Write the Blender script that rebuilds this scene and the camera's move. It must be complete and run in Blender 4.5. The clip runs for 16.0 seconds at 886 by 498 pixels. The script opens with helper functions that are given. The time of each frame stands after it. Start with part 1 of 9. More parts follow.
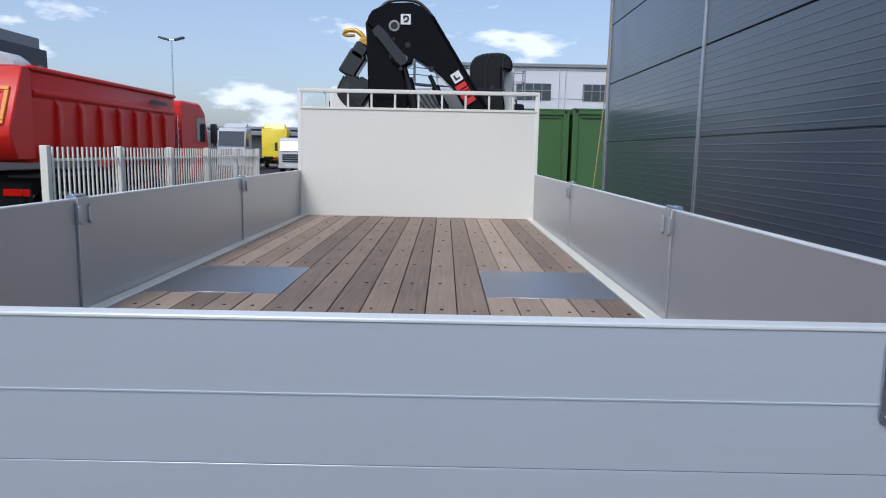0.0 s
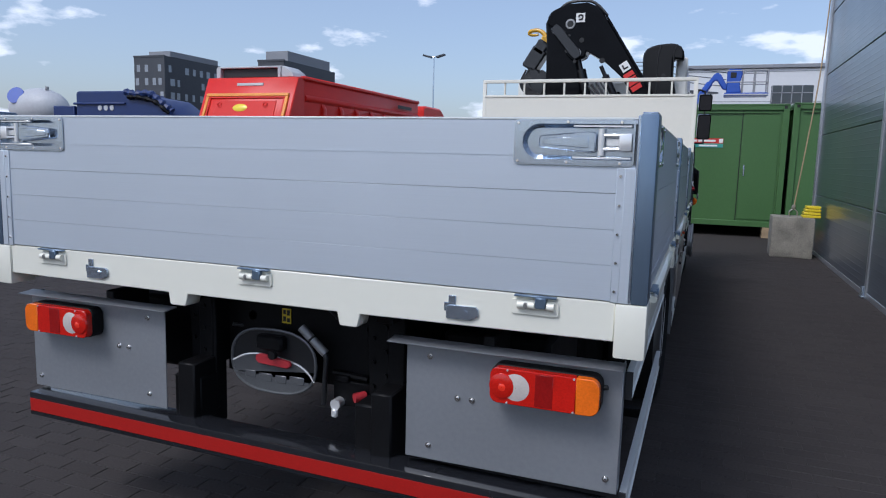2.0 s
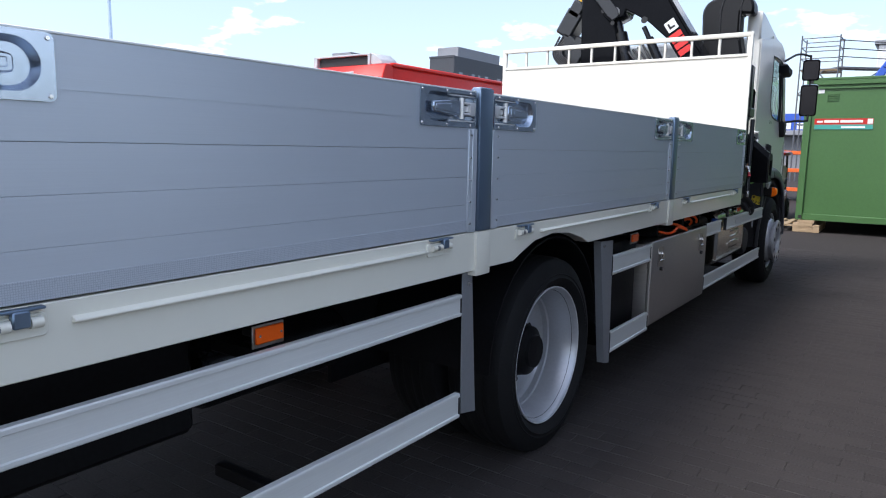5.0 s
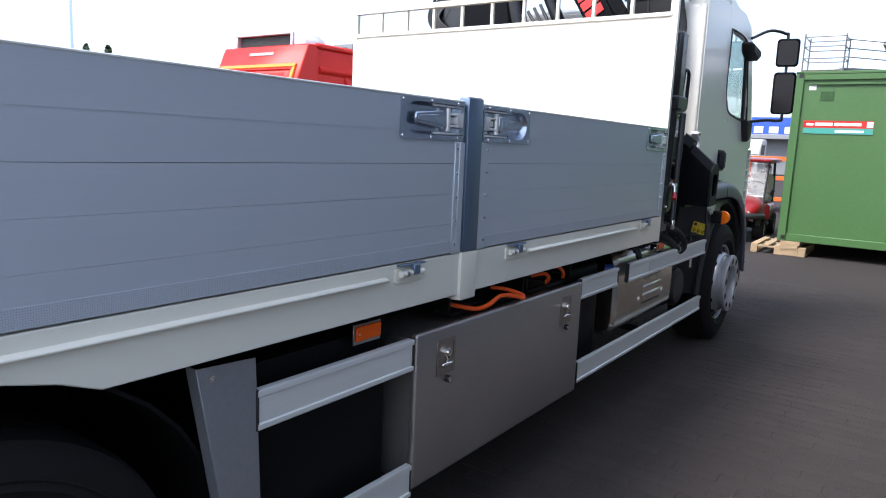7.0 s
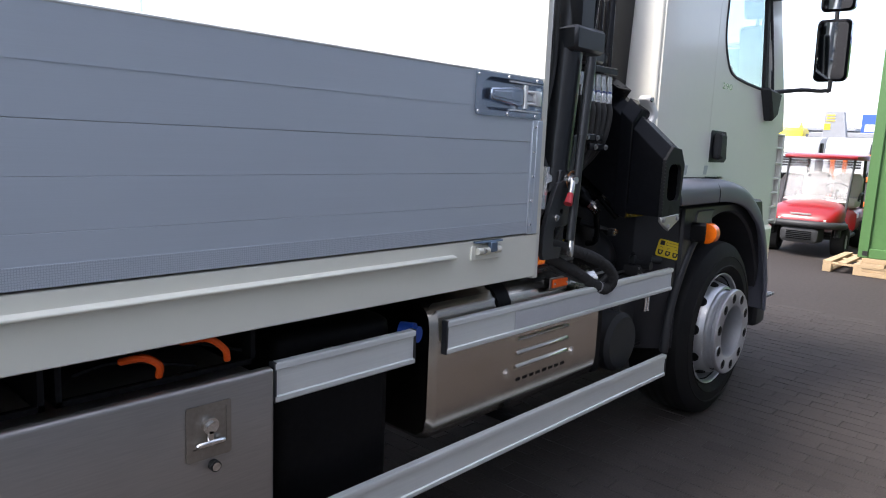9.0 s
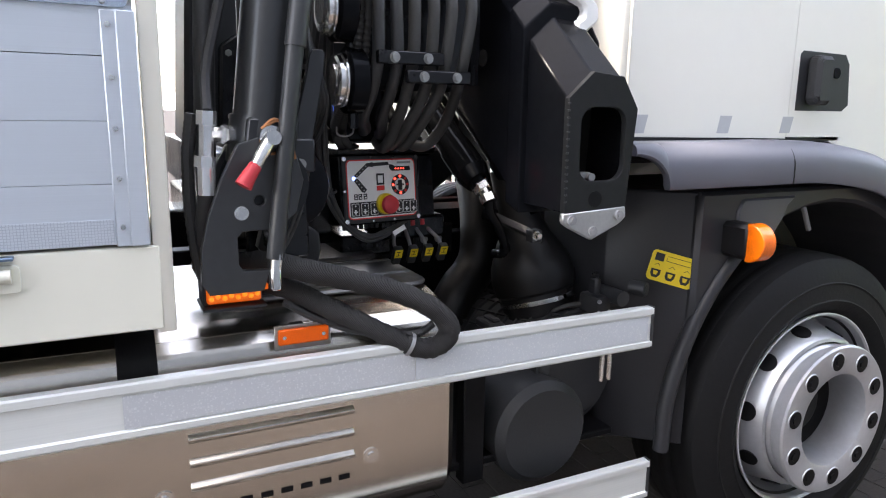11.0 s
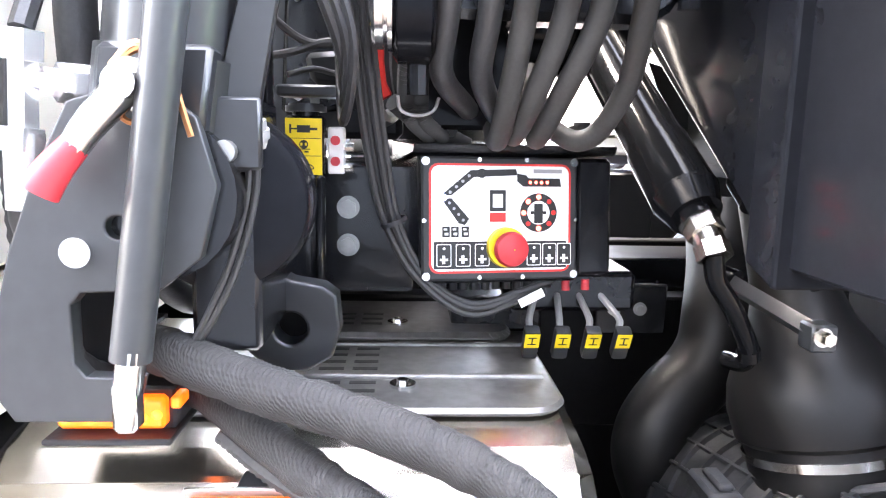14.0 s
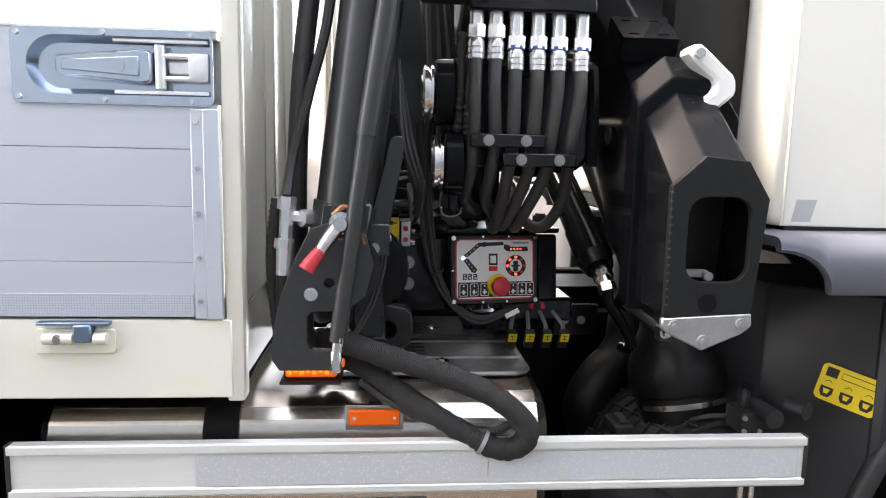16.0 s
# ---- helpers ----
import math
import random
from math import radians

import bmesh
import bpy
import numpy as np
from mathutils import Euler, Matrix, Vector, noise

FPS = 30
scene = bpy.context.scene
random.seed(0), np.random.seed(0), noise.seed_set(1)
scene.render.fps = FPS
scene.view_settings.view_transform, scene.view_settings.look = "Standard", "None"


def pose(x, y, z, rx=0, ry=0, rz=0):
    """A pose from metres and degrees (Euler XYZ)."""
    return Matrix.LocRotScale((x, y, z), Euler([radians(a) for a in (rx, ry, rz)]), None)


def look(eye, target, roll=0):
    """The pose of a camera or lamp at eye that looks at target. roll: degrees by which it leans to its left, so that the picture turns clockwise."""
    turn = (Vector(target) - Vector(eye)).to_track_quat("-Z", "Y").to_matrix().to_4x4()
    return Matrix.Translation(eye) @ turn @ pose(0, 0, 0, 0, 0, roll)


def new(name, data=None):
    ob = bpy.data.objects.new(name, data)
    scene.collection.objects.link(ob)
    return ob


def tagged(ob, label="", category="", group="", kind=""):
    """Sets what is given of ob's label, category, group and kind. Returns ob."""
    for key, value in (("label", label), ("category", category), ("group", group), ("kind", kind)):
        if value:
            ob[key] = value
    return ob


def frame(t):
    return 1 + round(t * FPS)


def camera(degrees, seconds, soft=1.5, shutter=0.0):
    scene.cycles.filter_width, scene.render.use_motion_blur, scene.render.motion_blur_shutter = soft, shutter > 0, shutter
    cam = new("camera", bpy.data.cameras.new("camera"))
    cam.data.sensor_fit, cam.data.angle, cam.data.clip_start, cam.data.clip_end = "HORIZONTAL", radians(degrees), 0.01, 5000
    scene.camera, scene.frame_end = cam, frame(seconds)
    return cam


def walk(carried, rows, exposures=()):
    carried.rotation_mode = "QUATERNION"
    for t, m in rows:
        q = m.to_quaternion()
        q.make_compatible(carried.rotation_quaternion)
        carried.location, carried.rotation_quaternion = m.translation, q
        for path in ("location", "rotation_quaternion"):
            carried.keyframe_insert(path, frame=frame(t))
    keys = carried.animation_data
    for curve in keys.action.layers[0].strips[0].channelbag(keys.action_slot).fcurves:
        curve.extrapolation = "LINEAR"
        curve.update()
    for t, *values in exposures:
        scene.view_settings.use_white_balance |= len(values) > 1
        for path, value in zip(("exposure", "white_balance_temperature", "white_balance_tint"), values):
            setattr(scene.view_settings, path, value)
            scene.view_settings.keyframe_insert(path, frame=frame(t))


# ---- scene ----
cam = camera(65.7, 16.0, 1.1)
PATH = [
    (0, (0.290, -0.895, 1.900), (0.289, 1.085, 1.619), 1.1),
    (0.3, (0.488, -1.020, 1.832), (0.407, 0.963, 1.575), 0.9),
    (0.5, (0.602, -1.15, 1.792), (0.458, 0.829, 1.54), 0.7),
    (1, (0.883, -1.526, 1.701), (0.631, 0.443, 1.455), 0.7),
    (1.5, (1.145, -1.757, 1.614), (0.765, 0.190, 1.360), 0.7),
    (2, (1.411, -1.964, 1.556), (0.713, -0.108, 1.292), 1.5),
    (2.5, (1.714, -2.027, 1.489), (0.759, -0.290, 1.218), 1.2),
    (3, (2.088, -1.881, 1.434), (1.039, -0.200, 1.160), 0.8),
    (3.5, (2.326, -1.599, 1.418), (1.240, 0.058, 1.146), 0.7),
    (4, (2.490, -1.142, 1.402), (1.387, 0.507, 1.158), 0.3),
    (4.2, (2.530, -0.925, 1.408), (1.420, 0.720, 1.157), 0.3),
    (6.3, (2.755, 1.365, 1.552), (1.594, 2.960, 1.228), 2.0),
    (6.5, (2.650, 1.748, 1.508), (1.509, 3.362, 1.206), 2.0),
    (7, (2.598, 2.337, 1.534), (1.455, 3.949, 1.230), 2.5),
    (7.5, (2.578, 2.887, 1.562), (1.426, 4.491, 1.249), 3.0),
    (8, (2.554, 3.437, 1.541), (1.328, 4.985, 1.223), 3.1),
    (8.5, (2.552, 4.0, 1.471), (1.261, 5.496, 1.167), 2.5),
    (9, (2.638, 4.515, 1.458), (1.293, 5.963, 1.149), 2.4),
    (9.2, (2.618, 4.748, 1.429), (1.259, 6.176, 1.094), 2.8),
    (11.3, (2.478, 6.528, 1.37), (0.662, 7.283, 1.008), 0.9),
    (11.5, (2.363, 6.603, 1.34), (0.516, 7.288, 0.998), 1.2),
    (12, (2.044, 6.772, 1.324), (0.146, 7.296, 0.975), 1.1),
    (12.5, (1.821, 6.894, 1.282), (-0.108, 7.307, 0.948), 1.1),
    (13, (1.728, 6.932, 1.274), (-0.225, 7.224, 0.956), 1.3),
    (13.5, (1.76, 6.915, 1.277), (-0.207, 7.097, 0.967), 1.3),
    (14, (1.832, 6.874, 1.302), (-0.14, 6.982, 0.987), 1.2),
    (14.5, (1.963, 6.875, 1.313), (-0.011, 6.957, 1.001), 1.0),
    (15, (2.157, 6.839, 1.338), (0.182, 6.936, 1.036), 0.9),
    (15.5, (2.374, 6.81, 1.384), (0.401, 6.938, 1.08), 1.1),
    (16, (2.54, 6.745, 1.466), (0.564, 6.903, 1.198), 1.2),
]
EXPOSURES = [(0, -0.05, 5750, 12), (0.6, -0.17, 5650, 12), (2, -0.12, 5700, 12), (2.5, 0.1, 5750, 12), (3, 0.18, 5850, 12), (4.2, 0.45, 6000, 12), (6.3, 1.2, 6100, 13), (7, 1.25, 6150, 13), (8, 1.4, 6350, 13), (9.2, 1.85, 6550, 14), (11.3, 3.25, 7150, 14), (12.0, 3.98, 7150, 14), (12.5, 5.38, 7100, 15), (13, 5.85, 7100, 14), (14, 5.78, 7100, 15), (14.5, 5.3, 7050, 15), (15.0, 4.1, 7350, 15), (15.4, 3.55, 7500, 14), (16, 3.3, 7600, 13)]
walk(cam, [(t, look(e, a, r)) for t, e, a, r in PATH], EXPOSURES)

# ---- sky and sun ----
world = bpy.data.worlds.new("sky")
scene.world = world
world.use_nodes = True
wn, wl = world.node_tree.nodes, world.node_tree.links
wn.clear()
SUN_EL, SUN_AZ = radians(52), radians(206)   # azimuth clockwise from +y
sky = wn.new("ShaderNodeTexSky")
sky.sky_type, sky.sun_disc = "NISHITA", False
sky.sun_elevation, sky.sun_rotation = SUN_EL, SUN_AZ
sky.air_density, sky.dust_density, sky.ozone_density = 1.0, 2.4, 1.5
tc = wn.new("ShaderNodeTexCoord")
mp = wn.new("ShaderNodeMapping")
mp.inputs["Scale"].default_value = (1.0, 1.0, 2.6)
cn = wn.new("ShaderNodeTexNoise")
cn.inputs["Scale"].default_value, cn.inputs["Detail"].default_value, cn.inputs["Roughness"].default_value = 6.2, 6.0, 0.52
cr = wn.new("ShaderNodeValToRGB")
cr.color_ramp.elements[0].position, cr.color_ramp.elements[1].position = 0.565, 0.625
cr.color_ramp.elements[0].color = (0.17, 0.17, 0.17, 1)
cr.color_ramp.elements[1].color = (0.95, 0.95, 0.95, 1)
cloud = wn.new("ShaderNodeMix")
cloud.data_type = "RGBA"
cloud.inputs["B"].default_value = (7.2, 7.4, 7.8, 1)
bg = wn.new("ShaderNodeBackground")
bg.inputs["Strength"].default_value = 0.145
out = wn.new("ShaderNodeOutputWorld")
wl.new(tc.outputs["Generated"], mp.inputs["Vector"])
wl.new(mp.outputs["Vector"], cn.inputs["Vector"])
wl.new(cn.outputs["Fac"], cr.inputs["Fac"])
wl.new(cr.outputs["Color"], cloud.inputs["Factor"])
wl.new(sky.outputs["Color"], cloud.inputs["A"])
wl.new(cloud.outputs["Result"], bg.inputs["Color"])
wl.new(bg.outputs["Background"], out.inputs["Surface"])

sun_data = bpy.data.lights.new("sun", "SUN")
sun_data.energy, sun_data.angle, sun_data.color = 2.1, radians(20), (1.0, 0.96, 0.90)
sun = new("sun", sun_data)
sun_dir = Vector((math.sin(SUN_AZ) * math.cos(SUN_EL), math.cos(SUN_AZ) * math.cos(SUN_EL), math.sin(SUN_EL)))
sun.matrix_world = look(sun_dir * 60, (0, 0, 0))


# ---- materials ----
def mat(name, col, rough=0.5, metal=0.0, var=0.12, scale=3.0, fine=70.0, bump=0.1, stretch=(1, 1, 1), coat=0.0, rand=0.0,
        emit=None, dist=0.002, second=None, island=0.0, rvar=0.2, spec=None):
    """A surface with variation at two scales: broad stains and fine grain; rand varies it from piece to piece."""
    m = bpy.data.materials.new(name)
    m.use_nodes = True
    n, l = m.node_tree.nodes, m.node_tree.links
    b = n["Principled BSDF"]
    b.inputs["Metallic"].default_value = metal
    if spec is not None:
        b.inputs["Specular IOR Level"].default_value = spec
    if coat:
        b.inputs["Coat Weight"].default_value, b.inputs["Coat Roughness"].default_value = coat, 0.06
    t = n.new("ShaderNodeTexCoord")
    mpg = n.new("ShaderNodeMapping")
    mpg.inputs["Scale"].default_value = stretch
    l.new(t.outputs["Object"], mpg.inputs["Vector"])
    broad = n.new("ShaderNodeTexNoise")
    broad.inputs["Scale"].default_value, broad.inputs["Detail"].default_value = scale, 5.0
    grain = n.new("ShaderNodeTexNoise")
    grain.inputs["Scale"].default_value, grain.inputs["Detail"].default_value = fine, 4.0
    l.new(t.outputs["Object"], broad.inputs["Vector"])
    l.new(mpg.outputs["Vector"], grain.inputs["Vector"])
    add = n.new("ShaderNodeMath")
    add.operation = "ADD"
    l.new(broad.outputs["Fac"], add.inputs[0])
    l.new(grain.outputs["Fac"], add.inputs[1])
    last = add.outputs[0]
    if rand or island:
        src = n.new("ShaderNodeObjectInfo").outputs["Random"] if rand else n.new("ShaderNodeNewGeometry").outputs["Random Per Island"]
        mul = n.new("ShaderNodeMath")
        mul.operation = "MULTIPLY_ADD"
        l.new(src, mul.inputs[0])
        mul.inputs[1].default_value = rand or island
        l.new(last, mul.inputs[2])
        last = mul.outputs[0]
    mr = n.new("ShaderNodeMapRange")
    mr.inputs["From Min"].default_value, mr.inputs["From Max"].default_value = 0.55, 1.45 + (rand or island)
    l.new(last, mr.inputs["Value"])
    mix = n.new("ShaderNodeMix")
    mix.data_type = "RGBA"
    lo = [max(0.0, c * (1 - var)) for c in col]
    hi = [min(1.0, c * (1 + var)) for c in (second or col)]
    mix.inputs["A"].default_value, mix.inputs["B"].default_value = (*lo, 1), (*hi, 1)
    l.new(mr.outputs["Result"], mix.inputs["Factor"])
    l.new(mix.outputs["Result"], b.inputs["Base Color"])
    rr = n.new("ShaderNodeMapRange")
    rr.inputs["To Min"].default_value, rr.inputs["To Max"].default_value = max(0.02, rough * (1 - rvar)), min(1.0, rough * (1 + 1.1 * rvar))
    l.new(broad.outputs["Fac"], rr.inputs["Value"])
    l.new(rr.outputs["Result"], b.inputs["Roughness"])
    if bump:
        bp = n.new("ShaderNodeBump")
        bp.inputs["Strength"].default_value, bp.inputs["Distance"].default_value = bump, dist
        l.new(grain.outputs["Fac"], bp.inputs["Height"])
        l.new(bp.outputs["Normal"], b.inputs["Normal"])
    if emit:
        b.inputs["Emission Color"].default_value, b.inputs["Emission Strength"].default_value = (*emit[:3], 1), emit[3]
    return m


def cell_mat(name, col, dark, scale, rough=0.4, metal=0.3):
    """A reflective tape with a honeycomb of small cells."""
    m = mat(name, col, rough, metal, 0.06, bump=0.0)
    n, l = m.node_tree.nodes, m.node_tree.links
    b = n["Principled BSDF"]
    t = n.new("ShaderNodeTexCoord")
    v = n.new("ShaderNodeTexVoronoi")
    v.feature = "DISTANCE_TO_EDGE"
    v.inputs["Scale"].default_value, v.inputs["Randomness"].default_value = scale, 0.15
    l.new(t.outputs["Object"], v.inputs["Vector"])
    r = n.new("ShaderNodeValToRGB")
    r.color_ramp.elements[0].position, r.color_ramp.elements[1].position = 0.04, 0.12
    r.color_ramp.elements[0].color, r.color_ramp.elements[1].color = (*dark, 1), (*col, 1)
    l.new(v.outputs["Distance"], r.inputs["Fac"])
    l.new(r.outputs["Color"], b.inputs["Base Color"])
    return m


def glass(name, col=(1, 1, 1), rough=0.02, ior=1.5):
    m = bpy.data.materials.new(name)
    m.use_nodes = True
    b = m.node_tree.nodes["Principled BSDF"]
    b.inputs["Base Color"].default_value = (*col, 1)
    b.inputs["Transmission Weight"].default_value, b.inputs["Roughness"].default_value, b.inputs["IOR"].default_value = 1.0, rough, ior
    return m


M_WHITE = mat("white_paint", (0.77, 0.757, 0.652), 0.28, 0, 0.012, 1.5, 25, 0.01, coat=0.4, rvar=0.04)
# darker copy of the white paint, toning down the sunlit headboard in its colour
M_HEAD = mat("white_paint_sun_toned", (0.73, 0.712, 0.625), 0.32, 0, 0.02, 1.5, 25, 0.01, coat=0.25, rvar=0.04)
M_CAB = mat("cab_paint", (0.79, 0.78, 0.71), 0.30, 0, 0.012, 1.2, 20, 0.01, coat=0.35, rvar=0.05)
M_ALU_X = mat("anodised_aluminium_tail", (0.540, 0.588, 0.642), 0.38, 0.38, 0.04, 1.6, 60, 0.04, (0.04, 1, 8), rand=0.03, rvar=0.1)
M_ALU_IN = mat("mill_aluminium", (0.47, 0.48, 0.49), 0.40, 0.62, 0.05, 1.2, 40, 0.04, (1, 0.05, 6), rvar=0.1)
M_RAIL = mat("rail_aluminium", (0.70, 0.72, 0.70), 0.38, 0.25, 0.06, 2, 60, 0.05, (4, 0.05, 4))
M_GALV = mat("zinc_plated_steel", (0.50, 0.57, 0.66), 0.20, 0.88, 0.10, 5, 40, 0.04)
M_FIT = mat("bright_zinc_fitting", (0.84, 0.84, 0.83), 0.24, 0.55, 0.06, 20, 120, 0.04)
M_POST = mat("galvanised_post", (0.175, 0.24, 0.325), 0.30, 0.7, 0.12, 4, 30, 0.04, (1, 1, 0.1))
M_STEEL = mat("brushed_steel", (0.45, 0.425, 0.40), 0.36, 0.85, 0.12, 3, 60, 0.06, (0.2, 0.2, 4))
M_STAIN = mat("stainless_steel", (0.62, 0.58, 0.52), 0.22, 1.0, 0.10, 3, 40, 0.04, (1, 0.1, 1))
M_ZINC = mat("bare_end_plate_steel", (0.43, 0.43, 0.42), 0.36, 0.7, 0.1, 30, 160, 0.06)
M_ENDP = mat("end_plate_black", (0.017, 0.018, 0.0185), 0.5, 0, 0.12, 6, 60, 0.04, spec=0.12)
M_BOLT = mat("dull_zinc_bolt", (0.33, 0.33, 0.315), 0.34, 0.7, 0.12, 60, 200, 0.1)
M_TEE = mat("polished_fitting_steel", (0.78, 0.78, 0.77), 0.2, 0.78, 0.08, 20, 120, 0.03)
# lighter copy of the hose rubber, with the light on the bundle in its colour
M_HOSE_G = mat("lit_hose_rubber", (0.050, 0.049, 0.047), 0.55, 0, 0.2, 8, 220, 0.15, spec=0.3)
M_CHROME = mat("zinc_fitting", (0.78, 0.77, 0.75), 0.2, 1.0, 0.08, 20, 120, 0.05)
M_GREYP = mat("grey_paint", (0.33, 0.33, 0.33), 0.4, 0.3, 0.06, 2, 40, 0.04)
M_BLACK = mat("black_paint", (0.008, 0.0085, 0.010), 0.24, 0, 0.3, 6, 60, 0.06, coat=0.12, spec=0.3)
M_BUMP = mat("glossy_beam_black", (0.014, 0.015, 0.018), 0.14, 0, 0.2, 4, 40, 0.02, spec=0.6)
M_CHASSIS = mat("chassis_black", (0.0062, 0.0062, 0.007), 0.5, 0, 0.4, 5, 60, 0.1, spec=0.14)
M_CRANE = mat("crane_grey", (0.012, 0.013, 0.015), 0.36, 0, 0.25, 4, 50, 0.05, coat=0.2)
M_LEG = mat("leg_grey", (0.026, 0.028, 0.030), 0.42, 0, 0.2, 5, 60, 0.06, coat=0.1)
M_BOOM = mat("glossy_boom_black", (0.0075, 0.0080, 0.0096), 0.11, 0, 0.3, 4, 50, 0.02, spec=0.055)
M_CYL = mat("glossy_cylinder_black", (0.0050, 0.0053, 0.006), 0.10, 0, 0.2, 6, 60, 0.01, spec=0.10)
M_BOOT = mat("intake_rubber", (0.0055, 0.0055, 0.006), 0.45, 0, 0.2, 8, 90, 0.1, spec=0.35)
M_LOCK = mat("tarnished_lock_steel", (0.33, 0.30, 0.265), 0.3, 0.8, 0.2, 12, 90, 0.1)
M_SHIELD = mat("dull_heat_shield_steel", (0.19, 0.185, 0.178), 0.40, 0.6, 0.4, 9, 50, 0.08)
M_PLAST = mat("dark_plastic", (0.019, 0.020, 0.022), 0.55, 0, 0.15, 5, 180, 0.25)
M_ARCH = mat("black_arch_plastic", (0.010, 0.010, 0.011), 0.5, 0, 0.2, 5, 180, 0.15, spec=0.25)
M_GUARDP = mat("wheel_guard_plastic", (0.030, 0.0305, 0.034), 0.42, 0, 0.1, 4, 180, 0.05, spec=0.3)
M_ARCHG = mat("dark_grey_bracket", (0.065, 0.067, 0.080), 0.4, 0, 0.1, 5, 180, 0.1)
# white darkened in its colour because full sun overexposes these parts
M_LORRYW = mat("sun_toned_white_paint", (0.50, 0.51, 0.52), 0.45, 0, 0.10, 1.0, 9, 0.03)
M_FENDER = mat("grey_plastic", (0.122, 0.126, 0.152), 0.40, 0, 0.04, 4, 250, 0.02, spec=0.28)
M_RUBBER = mat("rubber", (0.0065, 0.0065, 0.007), 0.7, 0, 0.3, 6, 90, 0.3, spec=0.25)
M_HOSE = mat("hose_rubber", (0.031, 0.031, 0.032), 0.48, 0, 0.3, 8, 220, 0.25)
M_CLOTH = mat("woven_sleeve", (0.028, 0.027, 0.027), 0.85, 0, 0.35, 12, 900, 0.35, (1, 1, 1), dist=0.001)
wv_n, wv_l = M_CLOTH.node_tree.nodes, M_CLOTH.node_tree.links
wave = wv_n.new("ShaderNodeTexWave")
wave.wave_type, wave.bands_direction = "BANDS", "DIAGONAL"
wave.inputs["Scale"].default_value, wave.inputs["Distortion"].default_value, wave.inputs["Detail"].default_value, wave.inputs["Detail Scale"].default_value = 125.0, 2.6, 2.0, 1.2
wv_b = wv_n.new("ShaderNodeBump")
wv_b.inputs["Strength"].default_value, wv_b.inputs["Distance"].default_value = 0.75, 0.0014
wv_tc = wv_n.new("ShaderNodeTexCoord")
wv_l.new(wv_tc.outputs["Object"], wave.inputs["Vector"])
wv_l.new(wave.outputs["Fac"], wv_b.inputs["Height"])
wv_l.new(wv_b.outputs["Normal"], wv_n["Principled BSDF"].inputs["Normal"])
M_CARTRED = mat("red_gel_coat", (0.22, 0.004, 0.007), 0.34, 0, 0.08, coat=0.3)
M_RED = mat("red_paint", (0.50, 0.018, 0.012), 0.3, 0, 0.08, 1.0, 20, 0.03, coat=0.4)
M_TIPRED = mat("orange_red_lorry_paint", (0.62, 0.020, 0.012), 0.38, 0, 0.08, 1.0, 20, 0.02, spec=0.3)
M_REDGRIP = mat("red_rubber_grip", (0.48, 0.03, 0.04), 0.5, 0, 0.15, 8, 90, 0.1)
M_YEL = mat("yellow_sticker", (0.75, 0.55, 0.02), 0.4, 0, 0.05)
M_YPAINT = mat("yellow_paint", (0.78, 0.60, 0.02), 0.35, 0, 0.08, coat=0.3)
M_HOOK = mat("amber_hook_paint", (0.62, 0.34, 0.02), 0.35, 0, 0.12, coat=0.3)
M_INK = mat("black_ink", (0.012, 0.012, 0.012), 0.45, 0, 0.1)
M_INKW = mat("white_ink", (0.78, 0.78, 0.76), 0.4, 0, 0.05)
M_INKR = mat("red_ink", (0.65, 0.03, 0.025), 0.4, 0, 0.05)
M_TAPE_R = cell_mat("red_reflective_tape", (0.44, 0.011, 0.007), (0.34, 0.008, 0.005), 190, 0.4, 0.0)
M_TAPE_S = cell_mat("silver_reflective_tape", (0.72, 0.74, 0.75), (0.54, 0.56, 0.585), 210, 0.35, 0.2)
M_TAPE_B = cell_mat("grey_reflective_tape", (0.50, 0.54, 0.59), (0.34, 0.38, 0.43), 210, 0.35, 0.2)
M_ORANGE = mat("orange_reflector", (0.92, 0.125, 0.005), 0.3, 0, 0.1, 10, 300, 0.2, spec=0.25)
M_LENS_R = mat("red_lens", (0.52, 0.010, 0.004), 0.16, 0, 0.25, 9, 160, 0.2, coat=0.3)
M_LENS_A = mat("amber_lens", (0.80, 0.15, 0.006), 0.16, 0, 0.2, 12, 160, 0.2, coat=0.3)
M_LENS_D = mat("deep_red_lens", (0.26, 0.005, 0.004), 0.14, 0, 0.25, 9, 160, 0.2, coat=0.4)
# brighter red for the glint painted at the centre of the round lens
M_LENS_HOT = mat("red_lens_hot_spot", (0.85, 0.035, 0.012), 0.15, 0, 0.1, 20, 120, 0.1, coat=0.8)
M_LENS_W = mat("clear_lens", (0.56, 0.50, 0.46), 0.12, 0, 0.1, 20, 120, 0.1, coat=0.8)
M_TAPE_W = cell_mat("pale_reflective_tape", (0.68, 0.70, 0.71), (0.54, 0.57, 0.60), 210, 0.35, 0.1)
M_PATCH = mat("grey_reflective_patch", (0.46, 0.47, 0.48), 0.4, 0.1, 0.05, bump=0.02)
M_BEACON = mat("lit_amber_leds", (0.85, 0.25, 0.02), 0.3, 0, 0.2, 30, 60, 0.1, emit=(1.0, 0.10, 0.002, 0.042))
M_LEDHOT = mat("hot_amber_led", (0.9, 0.4, 0.05), 0.3, 0, 0.1, 30, 60, 0.0, emit=(1.0, 0.26, 0.012, 0.11))
M_STRAP = mat("orange_strap", (0.95, 0.105, 0.007), 0.6, 0, 0.2, 10, 300, 0.4)
M_GREEN = mat("green_container_paint", (0.060, 0.140, 0.043), 0.42, 0, 0.10, 1.2, 30, 0.06)
